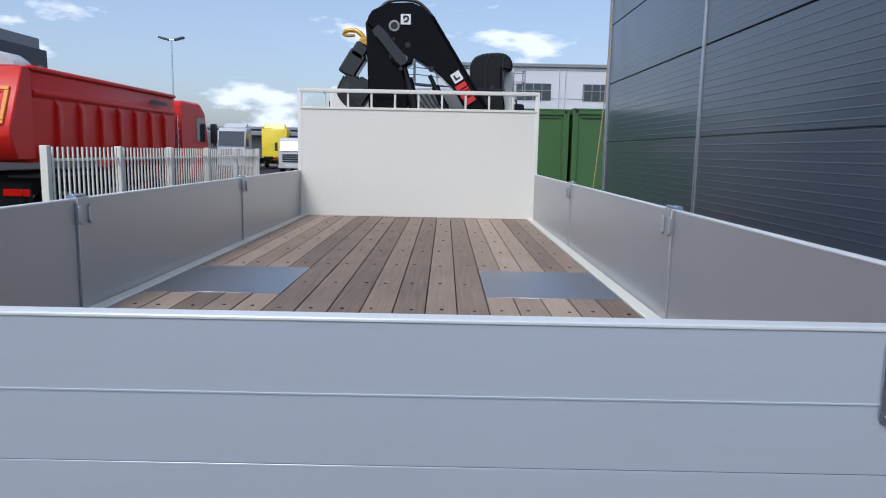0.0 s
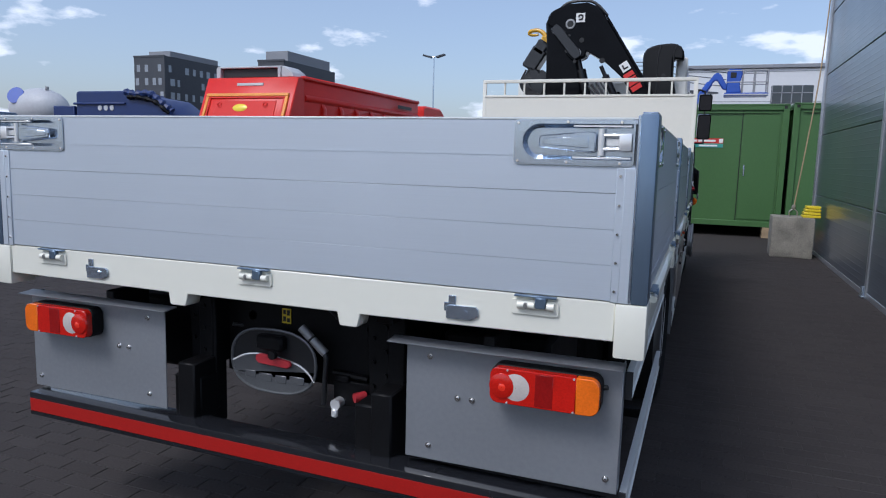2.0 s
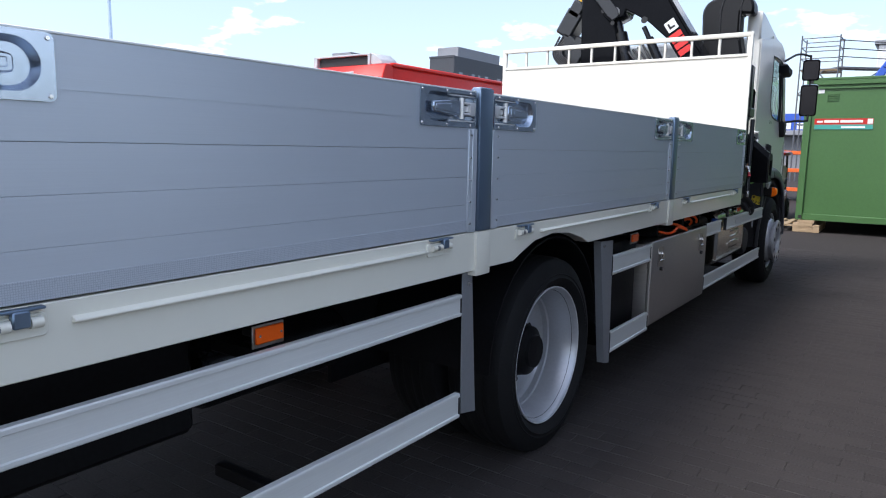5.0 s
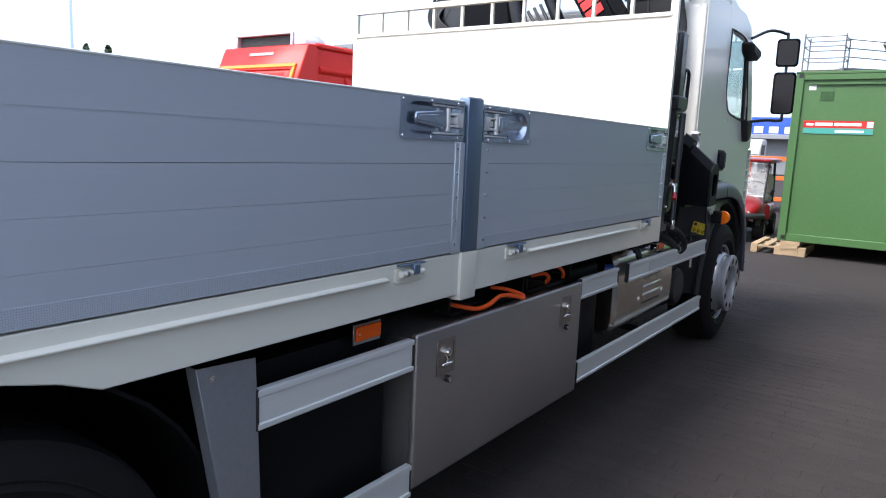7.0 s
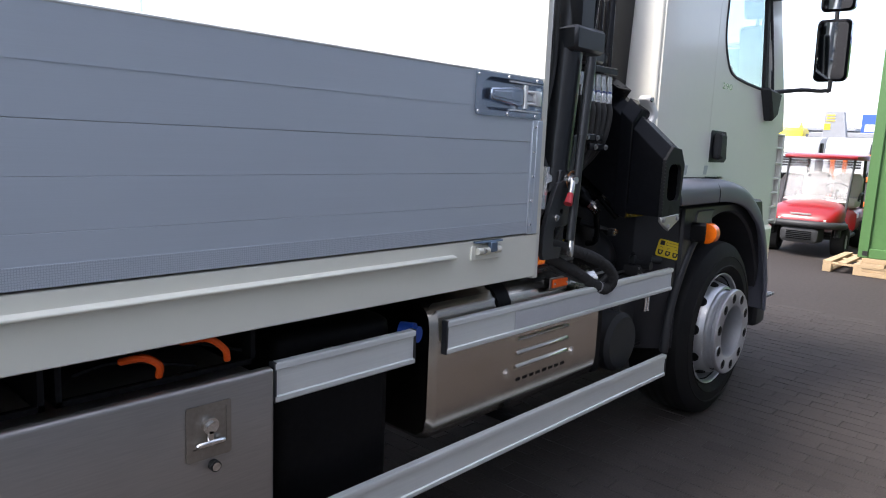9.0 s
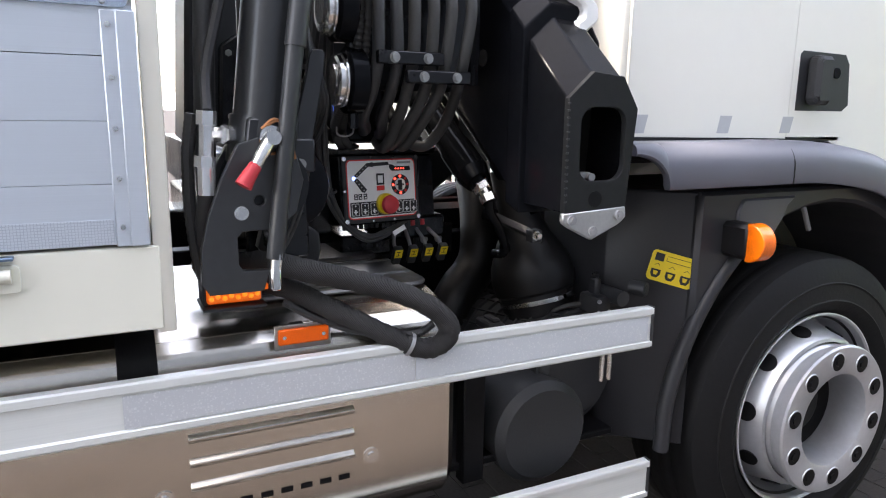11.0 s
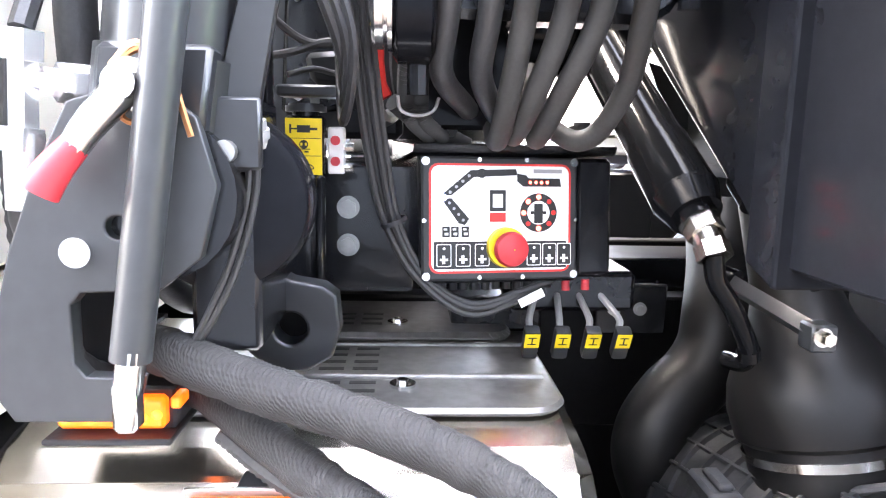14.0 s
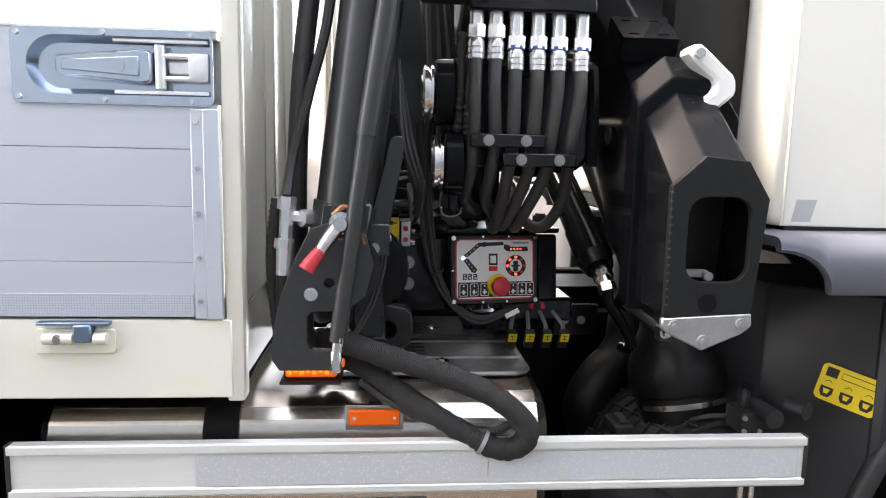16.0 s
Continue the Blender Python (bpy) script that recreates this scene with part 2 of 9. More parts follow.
M_WALL = mat("wall_panel_coating", (0.070, 0.087, 0.111), 0.31, 0.0, 0.1, 0.7, 30, 0.03, (1, 0.05, 4), coat=0.55)
M_WALL.node_tree.nodes["Principled BSDF"].inputs["Coat Roughness"].default_value = 0.16
M_TRIM = mat("aluminium_trim", (0.45, 0.47, 0.50), 0.35, 0.7, 0.06)
M_CONC = mat("weathered_concrete", (0.23, 0.215, 0.18), 0.9, 0, 0.55, 5, 60, 0.7)
M_WOOD = mat("pallet_wood", (0.36, 0.26, 0.15), 0.75, 0, 0.18, 6, 60, 0.4, (0.15, 1, 1), rand=0.3)
M_PLANK = mat("hardwood_plank", (0.105, 0.066, 0.044), 0.66, 0, 0.25, 3, 55, 0.3, (1.2, 0.05, 1), rand=1.3, second=(0.36, 0.275, 0.20))
M_PLATE = mat("floor_plate_steel", (0.30, 0.325, 0.36), 0.33, 0.85, 0.15, 4, 40, 0.05)
M_BLUE = mat("blue_paint", (0.02, 0.08, 0.42), 0.35, 0, 0.08, coat=0.3)
M_DBLUE = mat("dark_blue_paint", (0.012, 0.03, 0.12), 0.4, 0, 0.1)
M_VAN = mat("black_car_paint", (0.006, 0.0065, 0.0075), 0.22, 0, 0.1, spec=0.14)
M_WINDOW = mat("dark_window", (0.03, 0.04, 0.05), 0.06, 0, 0.2, 0.5, 20, 0.0, coat=0.5)
M_FARWALL = mat("white_cladding", (0.68, 0.69, 0.70), 0.5, 0, 0.05, 0.3, 6, 0.03)
M_DARKB = mat("dark_facade", (0.055, 0.06, 0.07), 0.55, 0, 0.15, 0.2, 4, 0.05)
M_ROOFB = mat("grey_roof_plant", (0.25, 0.26, 0.28), 0.6, 0, 0.1, 0.2, 4, 0.05)
M_LEAF = mat("leaves", (0.035, 0.06, 0.02), 0.7, 0, 0.4, 0.6, 8, 0.1, island=0.5)
M_BARK = mat("bark", (0.10, 0.08, 0.06), 0.9, 0, 0.3, 3, 20, 0.4)
M_PANELF = mat("control_panel_foil", (0.78, 0.78, 0.75), 0.4, 0, 0.03)
M_GLASS = glass("window_glass", (0.72, 0.80, 0.78))
M_SHEET = mat("plain_sheet_steel", (0.31, 0.325, 0.345), 0.42, 0.55, 0.08, 1.5, 60, 0.04)
M_GUARD = mat("cast_guard_plate", (0.14, 0.145, 0.15), 0.32, 0.4, 0.12, 8, 90, 0.15)
M_GUARDK = mat("dark_guard_plate", (0.022, 0.023, 0.025), 0.35, 0.2, 0.12, 8, 90, 0.1)
# pale half-transparent tone paints the sky's reflection onto the clear cart windscreen
M_CLEAR = mat("screen_with_painted_reflection", (0.42, 0.42, 0.42), 0.10, 0, 0.5, 5, 9, 0.02)
M_CLEAR.node_tree.nodes["Principled BSDF"].inputs["Alpha"].default_value = 0.34
# glass colour set low to stand in for a dark reflection in the mirrors
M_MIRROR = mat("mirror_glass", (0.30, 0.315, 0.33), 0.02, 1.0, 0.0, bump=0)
M_LED_R = mat("red_led", (0.6, 0.02, 0.02), 0.3, emit=(1.0, 0.06, 0.04, 0.5), bump=0)
M_LED_B = mat("blue_led", (0.1, 0.2, 0.7), 0.3, emit=(0.2, 0.35, 1.0, 0.6), bump=0)
M_SEAT = mat("beige_vinyl", (0.42, 0.40, 0.35), 0.55)
M_COPPER = mat("copper_wire", (0.45, 0.20, 0.09), 0.35, 0.9)


# ---- mesh helpers ----
def part(name, bm, material, parent=None, label="", smooth=True, sharp=38, kind=""):
    me = bpy.data.meshes.new(name)
    bmesh.ops.recalc_face_normals(bm, faces=bm.faces)
    bm.to_mesh(me)
    bm.free()
    for q in (material if isinstance(material, (list, tuple)) else [material]):
        me.materials.append(q)
    if smooth:
        me.polygons.foreach_set("use_smooth", [True] * len(me.polygons))
        me.set_sharp_from_angle(angle=radians(sharp))
    ob = new(name, me)
    if parent:
        ob.parent = parent
        ob.matrix_parent_inverse = parent.matrix_basis.inverted()
    return tagged(ob, label=label, kind=kind)


def thing(name, at, label, category, group="", kind=""):
    ob = new(name)
    ob.empty_display_size = 0.1
    ob.location = at
    ob.matrix_basis = Matrix.Translation(at)
    return tagged(ob, label, category, group, kind)


def box(bm, x0, x1, y0, y1, z0, z1, bev=0.0, seg=1, mi=0, m=None):
    r = bmesh.ops.create_cube(bm, size=1.0)
    vs = r["verts"]
    for v in vs:
        v.co = Vector((x0 + (v.co.x + 0.5) * (x1 - x0), y0 + (v.co.y + 0.5) * (y1 - y0), z0 + (v.co.z + 0.5) * (z1 - z0)))
    fs = {f for v in vs for f in v.link_faces}
    if bev:
        rb = bmesh.ops.bevel(bm, geom=list({e for v in vs for e in v.link_edges}), offset=bev, segments=seg, affect="EDGES", profile=0.6)
        fs = set(rb["faces"]) | {f for v in rb["verts"] for f in v.link_faces}
        vs = list({v for f in fs for v in f.verts})
    for f in fs:
        f.material_index = mi
    if m:
        bmesh.ops.transform(bm, matrix=m, verts=vs)
    return bm


def B(x0, x1, y0, y1, z0, z1, bev=0.003, seg=1):
    return box(bmesh.new(), x0, x1, y0, y1, z0, z1, bev, seg)


def rod(bm, p, q, r, r2=None, n=14, caps=True, mi=0):
    p, q = Vector(p), Vector(q)
    d = q - p
    mtx = Matrix.Translation((p + q) / 2) @ d.to_track_quat("Z", "Y").to_matrix().to_4x4()
    res = bmesh.ops.create_cone(bm, cap_ends=caps, segments=n, radius1=r, radius2=r if r2 is None else r2, depth=d.length, matrix=mtx)
    if mi:
        for f in {f for v in res["verts"] for f in v.link_faces}:
            f.material_index = mi
    return bm


def R(p, q, r, r2=None, n=14):
    return rod(bmesh.new(), p, q, r, r2, n)


def curve_pts(pts, steps=8):
    """A smooth line through the points."""
    p = [Vector(a) for a in pts]
    p = [2 * p[0] - p[1]] + p + [2 * p[-1] - p[-2]]
    o = []
    for i in range(1, len(p) - 2):
        for k in range(steps):
            t = k / steps
            o.append(0.5 * (2 * p[i] + (p[i + 1] - p[i - 1]) * t + (2 * p[i - 1] - 5 * p[i] + 4 * p[i + 1] - p[i + 2]) * t * t
                            + (3 * p[i] - p[i - 1] - 3 * p[i + 1] + p[i + 2]) * t ** 3))
    return o + [p[-2]]


def tube(pts, r, n=10, steps=8, bm=None, rad=None, smooth=True):
    """A hose, cable or bent tube; rad(i, count) scales its radius along the way."""
    bm = bm or bmesh.new()
    line = curve_pts(pts, steps) if smooth else [Vector(a) for a in pts]
    side = None
    rings = []
    for i, c in enumerate(line):
        d = (line[min(i + 1, len(line) - 1)] - line[max(i - 1, 0)]).normalized()
        if side is None:
            side = d.orthogonal().normalized()
        side = (side - d * side.dot(d)).normalized()
        up = d.cross(side)
        k = r * (rad(i, len(line)) if rad else 1)
        rings.append([bm.verts.new(c + (side * math.cos(a) + up * math.sin(a)) * k) for a in [2 * math.pi * j / n for j in range(n)]])
    for a, b in zip(rings, rings[1:]):
        for j in range(n):
            bm.faces.new((a[j], a[(j + 1) % n], b[(j + 1) % n], b[j]))
    bm.faces.new(rings[0][::-1])
    bm.faces.new(rings[-1])
    return bm


def prism(bm, pts, axis, a0, a1, bev=0.0, mi=0):
    """A flat outline drawn out along an axis: pts in the other two axes (y, z), (x, z) or (x, y)."""
    def at(u, v, w):
        return {"x": (w, u, v), "y": (u, w, v), "z": (u, v, w)}[axis]
    lo = [bm.verts.new(at(u, v, a0)) for u, v in pts]
    hi = [bm.verts.new(at(u, v, a1)) for u, v in pts]
    k = len(pts)
    fs = [bm.faces.new(lo), bm.faces.new(hi[::-1])]
    for i in range(k):
        fs.append(bm.faces.new((lo[i], hi[i], hi[(i + 1) % k], lo[(i + 1) % k])))
    for f in fs:
        f.material_index = mi
    if bev:
        bmesh.ops.recalc_face_normals(bm, faces=fs)
        bmesh.ops.bevel(bm, geom=list({e for f in fs for e in f.edges}), offset=bev, segments=1, affect="EDGES")
    return bm


def P(pts, axis, a0, a1, bev=0.0):
    return prism(bmesh.new(), pts, axis, a0, a1, bev)


def rounded(x0, x1, y0, y1, r, n=5):
    """A rounded rectangle's outline."""
    o = []
    for cx, cy, a in ((x1 - r, y1 - r, 0), (x0 + r, y1 - r, 90), (x0 + r, y0 + r, 180), (x1 - r, y0 + r, 270)):
        o += [(cx + r * math.cos(radians(a + 90 * k / n)), cy + r * math.sin(radians(a + 90 * k / n))) for k in range(n + 1)]
    return o


def circle(cx, cy, r, n=20):
    return [(cx + r * math.cos(2 * math.pi * k / n), cy + r * math.sin(2 * math.pi * k / n)) for k in range(n)]


def plate(outlines, thick, m, bev=0.0):
    """A sheet with real holes: the first outline is its edge, the others are openings. It lies in x, y of the pose m."""
    c = bpy.data.curves.new("outline", "CURVE")
    c.dimensions, c.fill_mode, c.extrude, c.bevel_depth = "2D", "BOTH", thick / 2, bev
    for pts in outlines:
        sp = c.splines.new("POLY")
        sp.points.add(len(pts) - 1)
        for q, (u, v) in zip(sp.points, pts):
            q.co = (u, v, 0, 1)
        sp.use_cyclic_u = True
    ob = bpy.data.objects.new("outline", c)
    me = bpy.data.meshes.new_from_object(ob)
    bm = bmesh.new()
    bm.from_mesh(me)
    bpy.data.objects.remove(ob)
    bpy.data.curves.remove(c)
    bpy.data.meshes.remove(me)
    bmesh.ops.transform(bm, matrix=m, verts=bm.verts)
    return bm


def lettering(text, size, m, thick=0.001):
    c = bpy.data.curves.new("lettering", "FONT")
    c.body, c.size, c.extrude, c.align_x, c.align_y = text, size, thick, "CENTER", "CENTER"
    ob = bpy.data.objects.new("lettering", c)
    me = bpy.data.meshes.new_from_object(ob)
    bm = bmesh.new()
    bm.from_mesh(me)
    bpy.data.objects.remove(ob)
    bpy.data.curves.remove(c)
    bpy.data.meshes.remove(me)
    bmesh.ops.transform(bm, matrix=m, verts=bm.verts)
    return bm


def lathe(prof, m, n=40, bm=None):
    """A turned shape: prof holds (radius, height) along z of the pose m."""
    bm = bm or bmesh.new()
    rings = []
    for r, h in prof:
        rings.append([bm.verts.new(m @ Vector((r * math.cos(2 * math.pi * k / n), r * math.sin(2 * math.pi * k / n), h))) for k in range(n)])
    for a, b in zip(rings, rings[1:]):
        for j in range(n):
            bm.faces.new((a[j], a[(j + 1) % n], b[(j + 1) % n], b[j]))
    return bm


def ico(bm, c, r, sub=1, squash=(1, 1, 1)):
    bmesh.ops.create_icosphere(bm, subdivisions=sub, radius=r, matrix=Matrix.Translation(c) @ Matrix.Diagonal((*squash, 1)))
    return bm


def bars(parent, name, m, rows, material, thick=0.0012):
    """Plain bars in place of writing: rows of (u, v, width, height) in x, y of the pose m."""
    bm = bmesh.new()
    for u, v, w, h in rows:
        box(bm, u, u + w, v, v + h, 0, thick, m=m)
    return part(name, bm, material, parent)


FACE_R = Matrix(((0, 0, 1, 0), (1, 0, 0, 0), (0, 1, 0, 0), (0, 0, 0, 1)))     # x, y, z of a flat piece -> world y, z, x (faces +x)
FACE_B = Matrix(((1, 0, 0, 0), (0, 0, -1, 0), (0, 1, 0, 0), (0, 0, 0, 1)))    # -> world x, z, -y (faces -y)
# ---- ground ----
def ground_material():
    m = mat("dark_paving_ground", (0.044, 0.0385, 0.0365), 0.95, 0, 0.3, 0.35, 30, 0.4, spec=0.12)
    return m


M_GROUND = ground_material()
M_PAVER = mat("dark_concrete_paver", (0.044, 0.0385, 0.0365), 0.92, 0, 0.38, 0.6, 90, 0.6, island=0.22, spec=0.14)
M_DUST = mat("pale_joint_dust", (0.052, 0.047, 0.045), 0.95, 0, 0.6, 0.9, 40, 0.5)
bm = bmesh.new()
bmesh.ops.create_grid(bm, x_segments=8, y_segments=8, size=600, matrix=Matrix.Translation((0, 0, -0.0030)))
part("ground", bm, M_GROUND, label="dark grey paved yard ground", kind="structure")


def paver_shape(x, y, L, W, G, tilt):
    tx, ty, z = tilt
    e = 0.0018
    a, b, c, d = x + G / 2, x + L - G / 2, y + G / 2, y + W - G / 2
    v = [(a, c, -0.02), (b, c, -0.02), (b, d, -0.02), (a, d, -0.02),
         (a + e, c + e, z - tx - ty), (b - e, c + e, z + tx - ty), (b - e, d - e, z + tx + ty), (a + e, d - e, z - tx + ty)]
    return v, [(4, 5, 6, 7), (0, 1, 5, 4), (1, 2, 6, 5), (2, 3, 7, 6), (3, 0, 4, 7)]


def paving(x0, x1, y0, y1, near):
    """Block paving in running bond; each block has its own edges and height. Those in the stretch called near are single pieces."""
    rng = random.Random(4)
    L, W, G = 0.21, 0.105, 0.003
    top = thing("pavement", (x0, y0, 0), "weathered dark grey block paving with open joints", "paving", kind="structure")
    alike = []
    for k in range(8):
        me = bpy.data.meshes.new("paver")
        v, f = paver_shape(0, 0, L, W, G, (rng.uniform(-0.0007, 0.0007), rng.uniform(-0.0007, 0.0007), rng.uniform(-0.001, 0.001)))
        me.from_pydata(v, [], f)
        me.materials.append(M_PAVER_ONE)
        me.materials.append(M_DUST)
        for q in me.polygons:
            q.material_index = 0 if q.index == 0 else 1
        alike.append(me)
    verts, faces = [], []
    row, y = 0, y0
    while y < y1:
        x = x0 - (L / 2 if row % 2 else 0)
        while x < x1:
            if near[0] < x < near[1] and near[2] < y < near[3]:
                o = new("paver", rng.choice(alike))
                o.parent, o.matrix_parent_inverse = top, top.matrix_basis.inverted()
                o.location = (x, y, 0)
            else:
                v, f = paver_shape(x, y, L, W, G, (rng.uniform(-0.0007, 0.0007), rng.uniform(-0.0007, 0.0007), rng.uniform(-0.001, 0.001)))
                i = len(verts)
                verts += v
                faces += [tuple(i + q for q in fc) for fc in f]
            x += L
        y += W
        row += 1
    me = bpy.data.meshes.new("pavers")
    me.from_pydata(verts, [], faces)
    me.materials.append(M_PAVER)
    me.materials.append(M_DUST)
    me.polygons.foreach_set("material_index", [0, 1, 1, 1, 1] * (len(faces) // 5))
    rest = new("pavers", me)
    rest.parent, rest.matrix_parent_inverse = top, top.matrix_basis.inverted()
    tagged(rest, kind="stuff")


M_PAVER_ONE = mat("dark_concrete_paver_single", (0.044, 0.0385, 0.0365), 0.92, 0, 0.38, 0.6, 90, 0.6, rand=0.22, spec=0.14)

# ---- warehouse wall beside the truck ----
WX = 3.36
wall = part("wall_east", B(WX + 0.004, WX + 0.24, 2.5, 12.32, 0, 4.9, 0), M_WALL, label="dark blue-grey metal warehouse wall", kind="structure", smooth=False)
SEAMS = (2.55, 7.5, 12.3)
LEVELS = (0.0, 1.06, 2.13, 3.2, 4.27, 4.85)
for y0, y1 in zip(SEAMS, SEAMS[1:]):
    for z0, z1 in zip(LEVELS, LEVELS[1:]):
        pb = B(WX - 0.022, WX + 0.002, y0 + 0.03, y1 - 0.03, z0 + 0.008, z1 - 0.008, 0.006)
        # shallow rolled ribs
        zr = z0 + 0.07
        while zr < z1 - 0.06:
            prism(pb, [(WX - 0.0215, zr - 0.010), (WX - 0.0233, zr - 0.004), (WX - 0.0233, zr + 0.004), (WX - 0.0215, zr + 0.010)], "y", y0 + 0.035, y1 - 0.035)
            zr += 0.082
        part("panel", pb, M_WALL, wall, sharp=20)
for y in SEAMS:
    part("trim", B(WX - 0.045, WX + 0.002, y - 0.028, y + 0.028, 0.02, 4.88, 0.006), M_TRIM, wall, "pale aluminium joint cover")
part("baseboard", B(WX - 0.03, WX + 0.002, 2.55, 12.3, 0.0, 0.07, 0.004), M_TRIM, wall)
part("trim", B(WX - 0.06, WX + 0.26, 12.28, 12.36, 0.0, 4.9, 0.008), M_TRIM, wall, "aluminium corner trim")
for y in (2.55, 7.5):
    part("bracket", box(B(WX - 0.09, WX - 0.02, y - 0.05, y + 0.05, 0.0, 0.03, 0.003), WX - 0.075, WX - 0.045, y - 0.02, y + 0.02, 0.0, 0.14, 0.004), M_GALV, wall)


# ---- flatbed body ----
bed = thing("flatbed_body", (0, 3.2, 1.0), "white steel flatbed frame with a worn hardwood floor", "flatbed")
BL = 6.458
Z_T, Z_B, Z_F = 1.672, 1.163, 1.200
arch = [(2.26, 1.008), (2.33, 1.035), (2.45, 1.075), (2.62, 1.092), (2.80, 1.078), (2.95, 1.04), (3.03, 1.008)]
side = [(0.08, 1.012)] + arch + [(BL, 1.008), (BL, 1.158), (0.08, 1.158)]
for s in (1, -1):
    part("side_sill", P(side, "x", s * 1.200, s * 1.274, 0.003), M_WHITE, bed)
    for y0, y1 in ((0.45, 1.64), (2.49, 3.91), (4.80, 6.03)):
        part("drip_ledge", P([(1.270, 1.106), (1.292, 1.112), (1.292, 1.118), (1.270, 1.124)] if s > 0 else
                             [(-1.270, 1.106), (-1.300, 1.112), (-1.300, 1.118), (-1.270, 1.124)], "y", y0, y1, 0.0015), M_WHITE, bed)
    for y in (2.003, 4.352):
        part("post_base", B(min(s * 1.19, s * 1.286), max(s * 1.19, s * 1.286), y - 0.05, y + 0.05, 0.988, 1.160, 0.006, 2), M_WHITE, bed)
    part("corner_base", B(min(s * 1.20, s * 1.288), max(s * 1.20, s * 1.288), -0.008, 0.10, 1.000, 1.158, 0.007, 2), M_WHITE, bed)
    part("floor_edge", B(min(s * 1.172, s * 1.242), max(s * 1.172, s * 1.242), 0.04, BL, 1.165, 1.206, 0.004), M_WHITE, bed)
rear = [(-1.20, 1.046), (-0.402, 1.040), (-0.396, 1.0), (-0.39, 0.994), (-0.328, 0.994), (-0.322, 1.0), (-0.312, 1.040), (0.302, 1.040), (0.310, 1.0), (0.316, 0.994),
        (0.374, 0.994), (0.380, 1.0), (0.388, 1.040), (1.20, 1.046), (1.20, 1.160), (-1.20, 1.160)]
part("rear_sill", P(rear, "y", 0.0, 0.075, 0.003), M_WHITE, bed)
part("front_sill", B(-1.2, 1.2, BL - 0.06, BL, 1.01, 1.158, 0.003), M_WHITE, bed)
for s in (1, -1):
    part("subframe_rail", B(s * 0.42 - 0.035, s * 0.42 + 0.035, 0.12, BL - 0.02, 0.985, 1.10, 0.004), M_CHASSIS, bed)
for k in range(12):
    y = 0.35 + k * 0.53
    part("cross_member", B(-1.19, 1.19, y - 0.03, y + 0.03, 1.085, 1.162, 0.003), M_CHASSIS, bed)
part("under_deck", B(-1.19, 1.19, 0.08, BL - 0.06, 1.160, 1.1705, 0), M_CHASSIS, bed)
# planks, cut round the two steel plates
edges = [-1.168 + 0.1336 * k for k in range(5)] + [-0.5 + k * 1.0 / 7 for k in range(8)] + [0.5 + 0.1336 * (k + 1) for k in range(5)]
for a, b in zip(edges, edges[1:]):
    runs = [(0.05, BL - 0.005)] if abs(a + b) / 2 < 0.5 else [(0.05, 2.385), (3.145, BL - 0.005)]
    for y0, y1 in runs:
        part("plank", B(a + 0.0025, b - 0.0025, y0, y1, 1.1715, Z_F + random.uniform(-0.0015, 0.0015), 0.0025), M_PLANK, bed)
for s in (1, -1):
    part("floor_plate", B(min(s * 0.502, s * 1.166), max(s * 0.502, s * 1.166), 2.39, 3.14, 1.18, 1.2015, 0.002), M_PLATE, bed, "smooth grey steel plate let into the floor")
screw = bpy.data.meshes.new("screw")
bm = R((0, 0, -0.002), (0, 0, 0.0012), 0.009, 0.008, 8)
bm.to_mesh(screw)
bm.free()
screw.materials.append(M_CHASSIS)
for a, b in zip(edges, edges[1:]):
    for k in range(11):
        y = 0.3 + k * 0.6
        if 2.3 < y < 3.2 and abs(a + b) / 2 > 0.5:
            continue
        o = new("screw", screw)
        o.parent, o.matrix_parent_inverse = bed, bed.matrix_basis.inverted()
        o.location = ((a + b) / 2 + random.uniform(-0.03, 0.03), y + random.uniform(-0.02, 0.02), Z_F + 0.0015)


def hinge(m, at):
    """A board hinge: white knuckle with a steel pin on a pressed plate; m turns its own x, z, -y into the face."""
    h = part("hinge", box(B(-0.062, 0.064, -0.019, 0.0, 0.027, 0.033, 0.0015), 0.002, 0.034, -0.023, -0.004, -0.004, 0.029, 0.003), M_POST)
    k = [part("knuckle", rod(rod(B(-0.050, 0.018, -0.014, 0.0, -0.010, 0.014, 0.005, 2), (-0.052, -0.011, 0.002), (0.000, -0.011, 0.002), 0.0115), (0.036, -0.011, 0.002), (0.058, -0.011, 0.002), 0.0115), M_WHITE),
         part("hinge_pin", rod(R((-0.026, -0.018, 0.002), (-0.026, -0.025, 0.002), 0.0065, n=12), (-0.026, -0.016, 0.002), (-0.026, -0.021, 0.002), 0.009, n=14), M_BOLT),
         part("weld_plate", P(rounded(-0.072, 0.070, -0.028, 0.018, 0.008, 3), "y", -0.005, 0.002, 0.001), M_WHITE)]
    for o in (h, *k):
        o.data.transform(Matrix.Translation(at) @ m)
        o.parent = bed if o is h else h
        o.matrix_parent_inverse = bed.matrix_basis.inverted() if o is h else Matrix.Identity(4)


